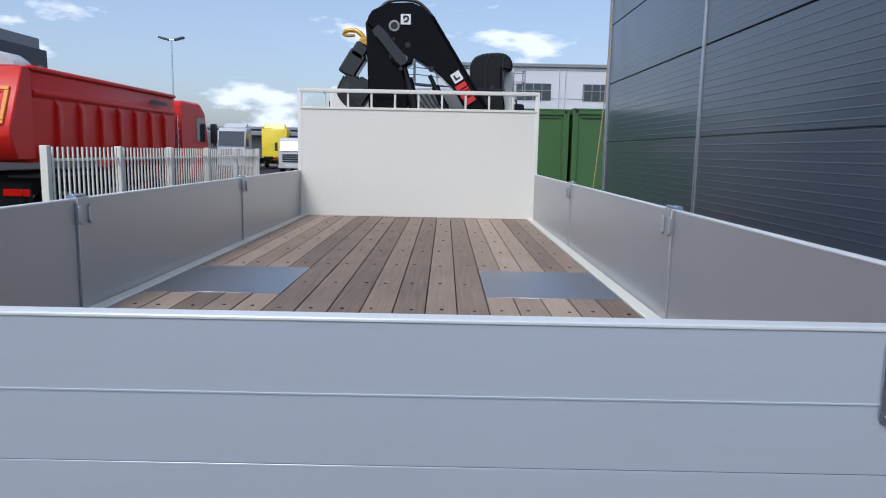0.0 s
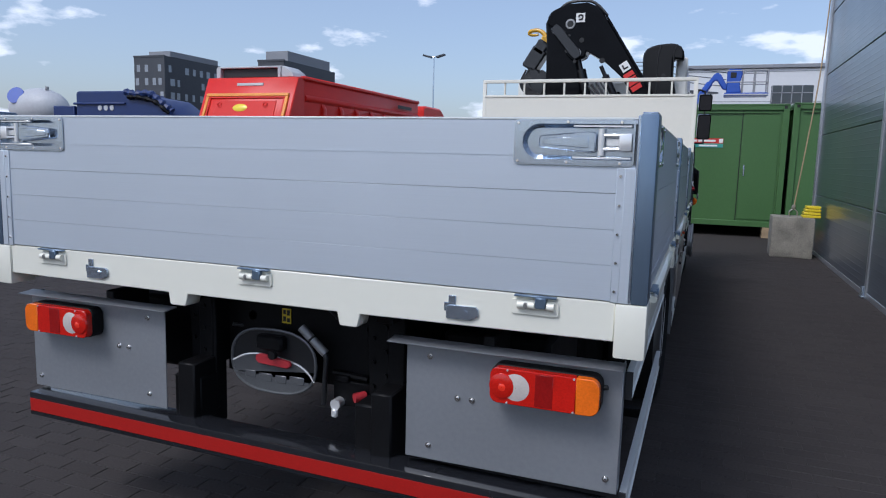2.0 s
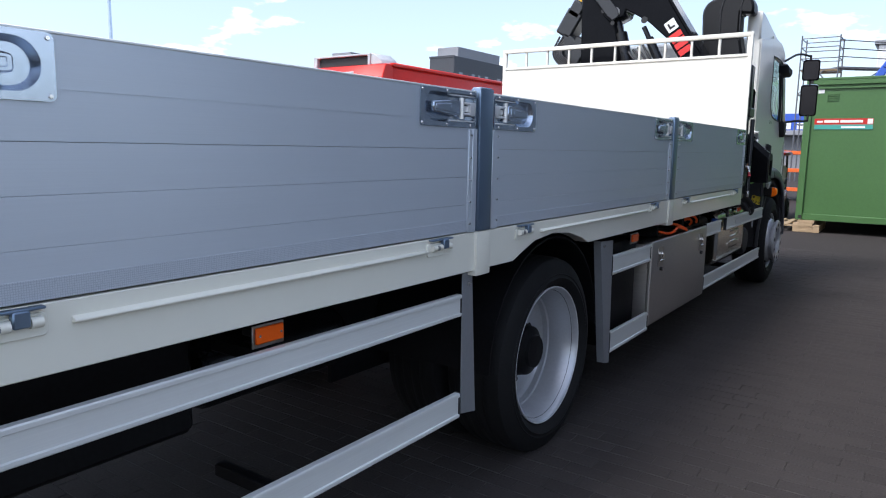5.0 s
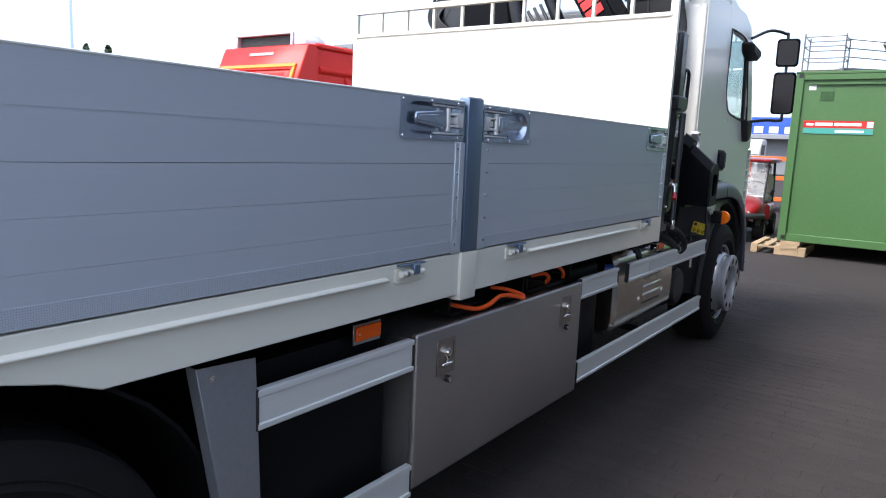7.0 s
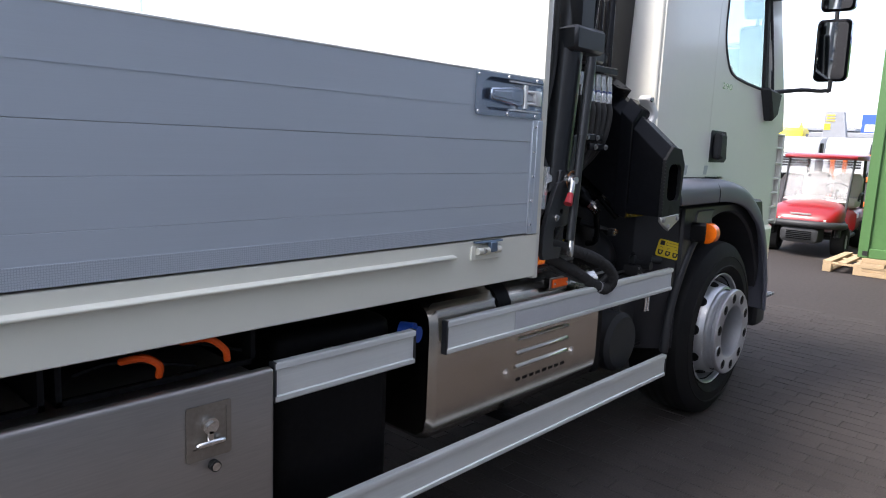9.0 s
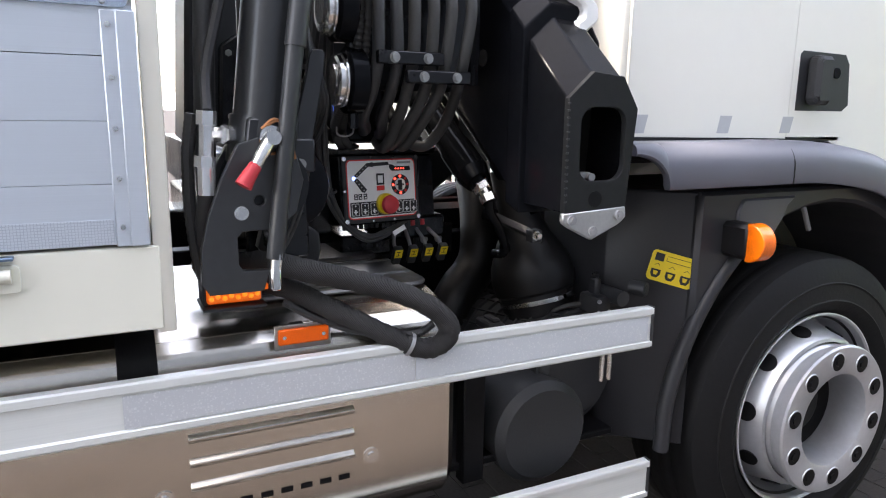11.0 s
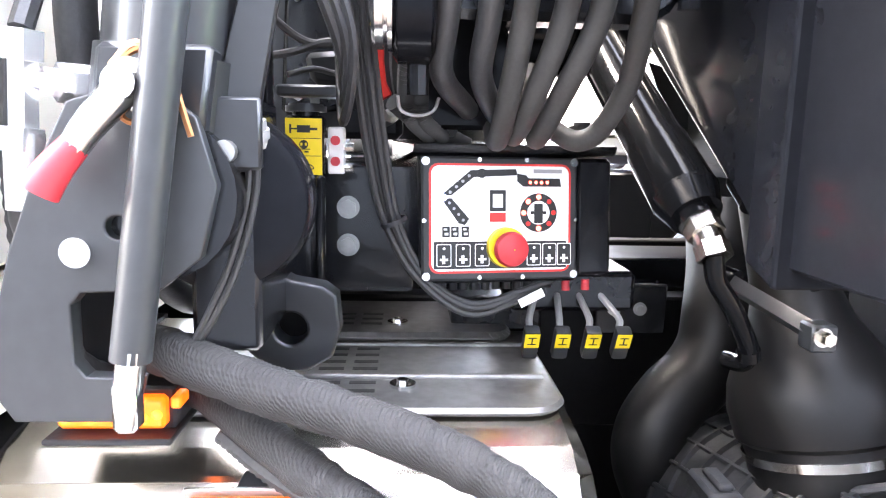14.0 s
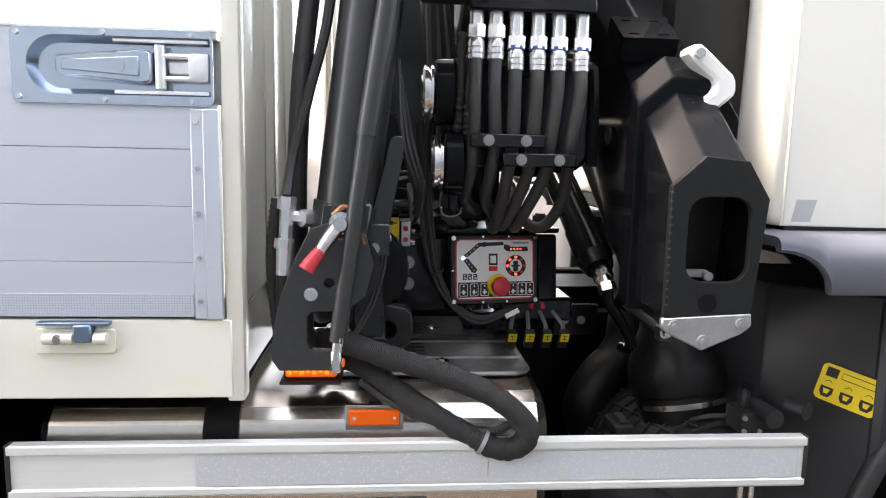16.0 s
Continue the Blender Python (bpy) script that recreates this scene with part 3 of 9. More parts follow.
TO_RIGHT = Matrix.Rotation(radians(90), 4, "Z")
TO_LEFT = Matrix.Rotation(radians(-90), 4, "Z")
for x in (-0.968, -0.02, 0.97):
    hinge(Matrix.Identity(4), (x, -0.001, 1.128))
for y in (0.33, 1.72, 2.335, 4.02, 4.69, 6.18):
    hinge(TO_RIGHT, (1.275, y, 1.124))
    hinge(TO_LEFT, (-1.275, y, 1.124))
for s in (1, -1):
    x = 0.74 * s
    lock = part("lock_tab", P([(x - 0.05, 1.062), (x + 0.03, 1.062), (x + 0.055, 1.075), (x + 0.055, 1.098), (x + 0.045, 1.106), (x - 0.04, 1.106), (x - 0.05, 1.10)],
                              "y", -0.008, 0.0, 0.0015), M_GALV, bed)
    part("lock_tongue", P([(x - 0.058, 1.085), (x - 0.02, 1.085), (x - 0.02, 1.135), (x - 0.044, 1.135), (x - 0.044, 1.112), (x - 0.058, 1.112)], "y", -0.004, 0.002, 0.001), M_GALV, lock)
    part("bolt", R((x + 0.012, -0.002, 1.085), (x + 0.012, -0.013, 1.085), 0.009, n=6), M_GALV, lock)


# ---- boards ----
def latch(board, m, parent_inv):
    """A recessed lever latch in a zinc-plated pan, 0.35 wide; m places x along the board (hook at +x), z up, -y outward."""
    W0, W1, H0, H1 = -0.175, 0.165, -0.066, 0.062
    oval = [(-0.10 + 0.05 * math.cos(radians(a)), 0.05 * math.sin(radians(a))) for a in range(90, 271, 15)]
    slot = oval + [(0.160, -0.05), (0.160, 0.05)]
    pan = plate([rounded(W0, W1, H0, H1, 0.012, 3), slot], 0.003, FACE_B @ Matrix.Translation((0, 0, 0.0025)))
    # sloping wall and floor of the recess
    ring = [pan.verts.new((u, -0.002, v)) for u, v in slot]
    low = [pan.verts.new((-0.1 + (u + 0.1) * 0.8 if u < -0.05 else u * 0.985, 0.019, v * 0.78)) for u, v in slot]
    for i in range(len(slot)):
        j = (i + 1) % len(slot)
        pan.faces.new((ring[i], ring[j], low[j], low[i]))
    pan.faces.new(low)
    made = [part("latch", pan, M_GALV, label="zinc-plated recessed lever latch")]
    lever = bmesh.new()
    prism(lever, [(-0.102, -0.014), (-0.094, -0.018), (0.044, -0.030), (0.060, -0.026), (0.060, 0.026), (0.044, 0.030), (-0.094, 0.018), (-0.102, 0.014)], "y", -0.0055, 0.008, 0.004)
    prism(lever, [(-0.090, -0.009), (0.040, -0.018), (0.040, 0.018), (-0.090, 0.009)], "y", -0.0078, -0.005, 0.002)
    rod(lever, (0.006, -0.0076, 0.0), (0.006, -0.0092, 0.0), 0.010, n=16)
    made.append(part("lever", lever, M_GALV))
    hk = bmesh.new()
    rod(hk, (0.074, 0.001, -0.037), (0.074, 0.001, 0.037), 0.0095, n=12)
    for z in (-0.019, 0.019):
        rod(hk, (0.074, 0.0, z), (0.140, 0.0, z), 0.0048, n=8)
    for z in (-0.044, 0.044):
        box(hk, -0.005, 0.156, -0.002, 0.008, z - 0.003, z + 0.003, 0.0012)
    made.append(part("hook", hk, M_FIT))
    made.append(part("keeper", box(B(0.122, 0.158, -0.007, 0.015, -0.025, 0.025, 0.006, 2), 0.086, 0.124, 0.004, 0.012, -0.012, 0.012, 0.003), M_FIT))
    for u, v in ((-0.163, 0.052), (-0.163, -0.056), (-0.02, 0.055), (-0.02, -0.058), (0.128, 0.055), (0.128, -0.058)):
        made.append(part("rivet", R((u, -0.003, v), (u, -0.0072, v), 0.006, 0.004, 8), M_CHROME))
    for o in made:
        o.data.transform(m)
        o.parent = board if o is made[0] else made[0]
        o.matrix_parent_inverse = parent_inv if o is made[0] else Matrix.Identity(4)


def drop_board(name, length, m, label, alu, tape):
    """An aluminium drop board of five hollow planks between riveted end profiles, with a latch near either end. Its own x runs along it."""
    h = length / 2
    t = new(name)
    t.matrix_basis = m
    tagged(t, label, "drop side", "drop sides of the flatbed")
    inv = Matrix.Identity(4)
    n, hz = 5, (Z_T - Z_B) / 5

    def add(nm, bmh, mt, lb="", up=t):
        o = part(nm, bmh, mt, None, lb)
        o.parent = up
        return o
    # latch pans sit in openings of the top plank
    for k in range(n):
        z0 = Z_B + k * hz
        if k < n - 1 and k != 3:
            add("plank", B(-h + 0.004, h - 0.004, 0.001, 0.026, z0 + 0.0003, z0 + hz - 0.0003, 0.0006), alu)
    ztop = Z_B + 3 * hz + 0.0012
    zo = Z_T - 0.124
    outer = [(-h + 0.004, ztop), (h - 0.004, ztop), (h - 0.004, zo), (h - 0.345, zo), (h - 0.345, Z_T - 0.012), (h - 0.004, Z_T - 0.012),
             (h - 0.004, Z_T), (-h + 0.004, Z_T), (-h + 0.004, Z_T - 0.012), (-h + 0.345, Z_T - 0.012), (-h + 0.345, zo), (-h + 0.004, zo)]
    add("plank", P(outer, "y", 0.001, 0.026), alu)
    add("groove", B(-h + 0.345, h - 0.345, -0.0002, 0.0012, Z_B + 4 * hz - 0.0012, Z_B + 4 * hz + 0.0012, 0), alu)
    add("inner_skin", B(-h + 0.002, h - 0.002, 0.0262, 0.0285, Z_B, Z_T, 0.0008), M_ALU_IN)
    add("top_edge", B(-h + 0.002, h - 0.002, -0.001, 0.030, Z_T - 0.001, Z_T + 0.006, 0.002), M_RAIL)
    for s in (-1, 1):
        e = add("end_profile", box(B(min(s * (h - 0.052), s * h), max(s * (h - 0.052), s * h), -0.004, 0.004, Z_B - 0.003, Z_T - 0.132, 0.002),
                                   min(s * (h - 0.03), s * h), max(s * (h - 0.03), s * h), -0.0065, -0.002, Z_B - 0.003, Z_T - 0.132, 0.002), alu)
        for k in range(5):
            z = Z_B + 0.03 + k * (Z_T - Z_B - 0.185) / 4
            add("rivet", R((s * (h - 0.041), -0.003, z), (s * (h - 0.041), -0.0085, z), 0.0055, 0.004, 8), M_CHROME, "", e)
        mm = Matrix.Translation((s * (h - 0.174), 0, Z_T - 0.062)) @ (Matrix.Identity(4) if s > 0 else Matrix.Scale(-1, 4, (1, 0, 0)))
        latch(t, mm, inv)
    if tape:
        add("reflective_tape", B(-h + 0.054, h - 0.054, -0.0012, 0.0008, Z_B + 0.001, Z_B + 0.043, 0), M_TAPE_B, "silver honeycomb reflective tape")
    return t


drop_board("tailgate", 2.47, Matrix.Identity(4), "closed aluminium tailgate with two recessed latches", M_ALU_X, False)
for y0, y1 in ((0.098, 1.948), (2.058, 4.300), (4.404, 6.444)):
    for s in (1, -1):
        mm = Matrix.Translation((s * 1.274, (y0 + y1) / 2, 0)) @ (TO_RIGHT if s > 0 else TO_LEFT)
        drop_board("drop_side", y1 - y0, mm, "closed aluminium drop side with recessed lever latches", M_ALU_X, True)


def post(x, y, w, group):
    t = thing("board_post", (x, y, Z_B), "zinc-plated steel post between drop sides", "post", group)
    s = 1 if x > 0 else -1
    x0, x1 = sorted((x - s * 0.045, x))
    part("post_body", B(x0, x1, y - w / 2, y + w / 2, Z_B - 0.002, Z_T + 0.018, 0.006, 2), M_POST, t)
    part("post_cap", B(x0 + 0.004, x1 - 0.004, y - w / 2 + 0.004, y + w / 2 - 0.004, Z_T + 0.016, Z_T + 0.022, 0.002), M_GALV, t)
    xi = x - s * 0.046
    part("inner_face", B(min(xi + s * 0.022, xi - s * 0.004), max(xi + s * 0.022, xi - s * 0.004), y - w / 2 - 0.0015, y + w / 2 + 0.0015, Z_B + 0.005, Z_T + 0.010, 0.002), M_ALU_IN, t, "plain grey inner face")
    for d in (-1, 1):
        yy = y + d * (w / 2 - 0.004)
        part("inner_catch", P(rounded(yy - 0.015, yy + 0.015, Z_T - 0.105, Z_T - 0.022, 0.013, 4), "x", xi - s * 0.004, xi - s * 0.015, 0.004), M_ALU_IN, t)
    return t


for s in (1, -1):
    for y in (2.003, 4.352):
        post(s * 1.286, y, 0.092, "posts of the flatbed")
    t = thing("corner_post", (s * 1.26, 0.04, Z_B), "zinc-plated steel corner post of the flatbed", "post", "posts of the flatbed")
    x0, x1 = sorted((s * 1.240, s * 1.287))
    part("post_body", B(x0, x1, -0.006, 0.093, Z_B - 0.004, Z_T + 0.018, 0.007, 2), M_POST, t)
    part("post_fold", B(min(s * 1.232, s * 1.241), max(s * 1.232, s * 1.241), -0.003, 0.03, Z_B - 0.004, Z_T + 0.012, 0.002), M_GALV, t)
    part("post_cap", B(x0 + 0.003, x1 - 0.003, -0.002, 0.09, Z_T + 0.016, Z_T + 0.021, 0.002), M_GALV, t)

# ---- headboard ----
hb = thing("headboard", (0, 6.49, 1.17), "white painted steel headboard with a railed top", "headboard")
part("panel", B(-1.235, 1.235, 6.450, 6.462, 1.165, 2.332, 0.003), M_HEAD, hb)
part("lower_rail", B(-1.24, 1.24, 6.44, 6.478, 2.318, 2.345, 0.004), M_HEAD, hb)
part("top_rail", B(-1.25, 1.25, 6.44, 6.482, 2.492, 2.532, 0.006, 2), M_HEAD, hb)
for k in range(9):
    x = -0.988 + k * 0.247
    part("bar", B(x - 0.011, x + 0.011, 6.452, 6.474, 2.344, 2.493, 0.003), M_HEAD, hb)
for s in (1, -1):
    part("end_post", B(min(s * 1.225, s * 1.272), max(s * 1.225, s * 1.272), 6.446, 6.478, 1.00, 2.532, 0.006, 2), M_HEAD, hb)
    part("rib", B(s * 0.62 - 0.02, s * 0.62 + 0.02, 6.462, 6.486, 1.165, 2.32, 0.004), M_HEAD, hb)
    # front face stiffeners
    part("rib", B(s * 0.92 - 0.02, s * 0.92 + 0.02, 6.462, 6.486, 1.165, 2.32, 0.004), M_HEAD, hb)
# ---- truck chassis and running gear ----
truck = thing("truck", (0, 6.0, 0.0), "white two-axle flatbed truck with a day cab", "truck")
for s in (1, -1):
    part("chassis_rail", P([(0.22, 0.70), (9.0, 0.70), (9.0, 0.985), (0.22, 0.985)], "x", s * 0.385, s * 0.455, 0.006), M_CHASSIS, truck)
for y in (0.5, 1.9, 3.5, 5.0, 6.3, 7.4):
    part("chassis_cross_member", B(-0.385, 0.385, y - 0.05, y + 0.05, 0.74, 0.96, 0.006), M_CHASSIS, truck)
end = part("end_cross_member", plate([[(-0.39, 0.66), (0.39, 0.66), (0.39, 0.985), (-0.39, 0.985)], circle(-0.27, 0.9, 0.02, 12), circle(0.27, 0.9, 0.02, 12)], 0.012,
                                     FACE_B @ Matrix.Translation((0, 0, -0.33))), M_CHASSIS, truck)
for x0, x1 in ((-0.505, -0.375), (0.30, 0.43)):
    hang = part("hanger_bracket", P([(x0, 1.0), (x1, 1.0), (x1, 0.52), (x0 + 0.02, 0.50)], "y", 0.225, 0.25, 0.004), M_CHASSIS, truck)
    part("bracket_foot", B(x0 + 0.0, x1, 0.13, 0.235, 0.495, 0.68, 0.008), M_CHASSIS, hang)
    for k in range(6):
        z = 0.72 + k * 0.045
        part("bolt", R((x0 + 0.03 + 0.05 * (k % 2), 0.226, z), (x0 + 0.03 + 0.05 * (k % 2), 0.212, z), 0.009, n=6), M_CHASSIS, hang)

# tow coupling
tow = thing("tow_coupling", (-0.11, 0.3, 0.75), "black trailer coupling with an oval guard plate and red lever", "coupling")
oval = [(-0.112 + 0.192 * math.copysign(abs(math.cos(a)) ** 0.75, math.cos(a)), 0.752 + 0.125 * math.copysign(abs(math.sin(a)) ** 0.85, math.sin(a)))
        for a in [2 * math.pi * k / 28 for k in range(28)]]
part("guard_plate", P(oval, "y", 0.237, 0.252, 0.005), M_GUARDK, tow)
arc = [(0.074, 0.690), (0.050, 0.722), (0.0, 0.752), (-0.09, 0.768), (-0.17, 0.775), (-0.24, 0.764), (-0.298, 0.735)]
part("guard_lip", P([(u * 0.985 - 0.0017, v * 0.985 + 0.0113) for u, v in arc + oval[15:28]], "y", 0.232, 0.238, 0.002), M_GUARD, tow, "lighter cast lower lip")
part("plate_rim", tube([(u, 0.235, v) for u, v in oval] + [(oval[0][0], 0.235, oval[0][1])], 0.006, 8, 2), M_GUARD, tow)
part("jaw", box(B(-0.2, -0.02, 0.25, 0.34, 0.68, 0.84, 0.02, 2), -0.17, -0.05, 0.2, 0.26, 0.80, 0.86, 0.01), M_CHASSIS, tow)
part("shaft", R((-0.11, 0.25, 0.76), (-0.11, 0.6, 0.76), 0.06), M_CHASSIS, tow)
part("lever", P([(-0.175, 0.758), (-0.16, 0.745), (-0.03, 0.738), (-0.015, 0.748), (-0.02, 0.768), (-0.15, 0.785), (-0.172, 0.778)], "y", 0.205, 0.222, 0.004), M_REDGRIP, tow, "red release lever")
part("lever_knob", lathe([(0.001, 0.022), (0.016, 0.020), (0.018, 0.004), (0.012, 0.0)], Matrix.Translation((-0.085, 0.203, 0.79)) @ Matrix.Rotation(radians(90), 4, "X"), 14), M_RUBBER, tow)
part("wear_arc", tube([(u, 0.233, v) for u, v in arc], 0.0042, 8), M_FIT, tow)
part("raised_mark", box(box(box(box(bmesh.new(), -0.24, -0.19, 0.2285, 0.2335, 0.675, 0.705, 0.003), -0.175, -0.115, 0.2285, 0.2335, 0.668, 0.700, 0.003),
                            -0.10, -0.05, 0.2285, 0.2335, 0.668, 0.700, 0.003), -0.035, 0.03, 0.2285, 0.2335, 0.672, 0.704, 0.003), M_GUARD, tow, "raised illegible maker's mark")
part("hand_lever", tube([(0.118, 0.232, 0.815), (0.128, 0.23, 0.79), (0.122, 0.232, 0.72), (0.113, 0.24, 0.61)], 0.010, 10), M_GUARDK, tow)
part("lever_grip", rod(R((0.022, 0.225, 0.905), (0.064, 0.228, 0.866), 0.0165), (0.069, 0.229, 0.862), (0.122, 0.234, 0.812), 0.0165), M_GREYP, tow, "grey rubber grip")
part("cross_pin", box(R((0.12, 0.3, 0.72), (0.27, 0.3, 0.71), 0.012), 0.14, 0.2, 0.27, 0.31, 0.695, 0.72, 0.004), M_CHASSIS, tow)
air = thing("air_coupling", (0.2, 0.26, 0.64), "brass-coloured brake air coupling on a bracket", "air coupling")
part("coupling_head", box(R((0.160, 0.24, 0.615), (0.160, 0.28, 0.615), 0.021, n=18), 0.145, 0.172, 0.232, 0.25, 0.565, 0.60, 0.006), M_FIT, air)
part("coupling_bracket", B(0.13, 0.30, 0.28, 0.30, 0.60, 0.70, 0.004), M_CHASSIS, air)
part("red_cap", R((0.245, 0.235, 0.655), (0.275, 0.27, 0.66), 0.018), M_REDGRIP, air)
part("air_hose", tube([(0.175, 0.28, 0.63), (0.17, 0.36, 0.62), (0.1, 0.5, 0.66), (0.05, 0.7, 0.8)], 0.011), M_HOSE, air)
stk = part("sticker", B(-0.125, -0.085, 0.318, 0.322, 0.885, 0.945, 0), M_YEL, tow, "small yellow warning sticker")
bars(stk, "pictogram", FACE_B @ Matrix.Translation((0, 0, -0.318)), [(-0.120, 0.922, 0.013, 0.017), (-0.102, 0.918, 0.013, 0.022), (-0.120, 0.893, 0.013, 0.020), (-0.102, 0.891, 0.013, 0.016)], M_INK)
for k, (a, b) in enumerate((((-0.35, 0.3, 0.86), (0.0, 0.42, 0.97)), ((0.1, 0.3, 0.97), (0.36, 0.5, 0.80)))):
    part("cable", tube([a, ((a[0] + b[0]) / 2, 0.45, min(a[2], b[2]) - 0.04), b], 0.008), M_HOSE, tow)

# underrun bumper
bump = thing("underrun_bumper", (0, 0.08, 0.41), "black steel underrun bumper with a red reflective strip", "bumper")
HANG = Matrix.Rotation(radians(0.7), 4, "Y")   # the beam hangs slightly askew
part("beam", box(bmesh.new(), -1.192, 1.192, 0.032, 0.150, 0.420, 0.520, 0.007, 2, m=HANG), M_BUMP, bump)
part("strip", box(bmesh.new(), -1.185, 1.185, 0.0295, 0.0318, 0.441, 0.494, m=HANG), M_TAPE_R, bump, "red reflective strip")
for s in (1, -1):
    part("bumper_arm", B(s * 0.42 - 0.04, s * 0.42 + 0.04, 0.10, 0.30, 0.45, 0.74, 0.006), M_CHASSIS, bump)


def rear_panel(s):
    t = thing("rear_splash_panel", (s * 0.88, 0.12, 0.55), "plain grey steel splash panel under the flatbed", "splash panel", "rear splash panels")
    x0, x1 = sorted((s * 0.515, s * 1.226))
    part("sheet", B(x0, x1, 0.100, 0.1045, 0.540, 0.955, 0.0015), M_SHEET, t)
    lip0, lip1 = sorted((s * 0.465, s * 1.232))
    part("top_lip", P([(0.040, 0.950), (0.046, 0.946), (0.112, 0.952), (0.112, 0.957)], "x", lip0, lip1, 0.001), M_SHEET, t)
    part("side_return", B(min(s * 1.222, s * 1.226), max(s * 1.222, s * 1.226), 0.1046, 0.16, 0.540, 0.95, 0.001), M_SHEET, t)
    part("support", B(s * 0.8 - 0.02, s * 0.8 + 0.02, 0.106, 0.30, 0.70, 0.99, 0.004), M_CHASSIS, t)
    for u, v in ((0.60, 0.90), (0.60, 0.59), (1.19, 0.585), (0.75, 0.77), (0.70, 0.77)):
        part("bolt", rod(R((s * u, 0.1, v), (s * u, 0.090, v), 0.0070, 0.005, 10), (s * u, 0.1, v), (s * u, 0.0975, v), 0.0105, n=10), M_CHROME, t)
    return t


for s in (1, -1):
    rear_panel(s)
    lamp = thing("tail_lamp", (s * 0.965, 0.06, 0.86), "lit-free rear lamp cluster with red, clear and amber lenses", "tail lamp", "rear lamps")
    X = lambda u: s * u
    part("housing", P([(X(u), v) for u, v in rounded(0.828, 1.170, 0.803, 0.922, 0.03)], "y", 0.045, 0.100, 0.004), M_CHASSIS, lamp)

    def lens(u0, u1, r0, r1, material, name):
        """A lens whose two ends are rounded by r0 and r1."""
        v0, v1, pts = 0.806, 0.919, []
        for cu, cv, r, a0 in ((u1 - r1, v1 - r1, r1, 0), (u0 + r0, v1 - r0, r0, 90), (u0 + r0, v0 + r0, r0, 180), (u1 - r1, v0 + r1, r1, 270)):
            pts += [(cu + r * math.cos(radians(a0 + 18 * k)), cv + r * math.sin(radians(a0 + 18 * k))) for k in range(6)] if r > 0.004 else [(cu + r * (1 if a0 in (0, 270) else -1), cv + r * (1 if a0 < 180 else -1))]
        part(name, P([(X(u), v) for u, v in pts], "y", 0.018, 0.05, 0.0025), material, lamp)
    lens(0.832, 1.098, 0.026, 0.002, M_LENS_R, "red_lens")
    lens(1.0985, 1.168, 0.002, 0.030, M_LENS_A, "indicator_lens")
    part("dark_band", B(min(X(0.975), X(1.03)), max(X(0.975), X(1.03)), 0.0165, 0.020, 0.812, 0.913, 0.001), M_LENS_D, lamp)
    turn_ = Matrix.Rotation(radians(-90), 4, "X")
    part("reversing_lens", lathe([(0.001, -0.003), (0.030, -0.002), (0.044, 0.001), (0.0465, 0.006)], Matrix.Translation((X(0.915), 0.0172, 0.8625)) @ turn_, 30), M_LENS_W, lamp)
    part("round_lens", lathe([(0.001, -0.007), (0.026, -0.006), (0.039, -0.002), (0.0425, 0.006)], Matrix.Translation((X(0.871), 0.0165, 0.8625)) @ turn_, 30), M_LENS_R, lamp)
    part("lens_hot_spot", lathe([(0.001, -0.001), (0.010, -0.0006), (0.015, 0.002)], Matrix.Translation((X(0.873), 0.0095, 0.8600)) @ turn_, 20), M_LENS_HOT, lamp)
    for u in (0.888, 1.092):
        for v in (0.811, 0.914):
            part("screw", R((X(u), 0.019, v), (X(u), 0.0150, v), 0.0035, n=8), M_FIT, lamp)
    part("cable_gland", R((X(1.183), 0.09, 0.88), (X(1.15), 0.095, 0.87), 0.008), M_PLAST, lamp)


# ---- wheels ----
M_RIM = mat("silver_wheel_paint", (0.47, 0.48, 0.50), 0.32, 0.55, 0.08, 6, 60, 0.05)


# lighter silver that paints the highlight along the rim lip
M_LIP = mat("rim_edge_highlight", (0.72, 0.73, 0.75), 0.35, 0.3, 0.1, 12, 60, 0.05)


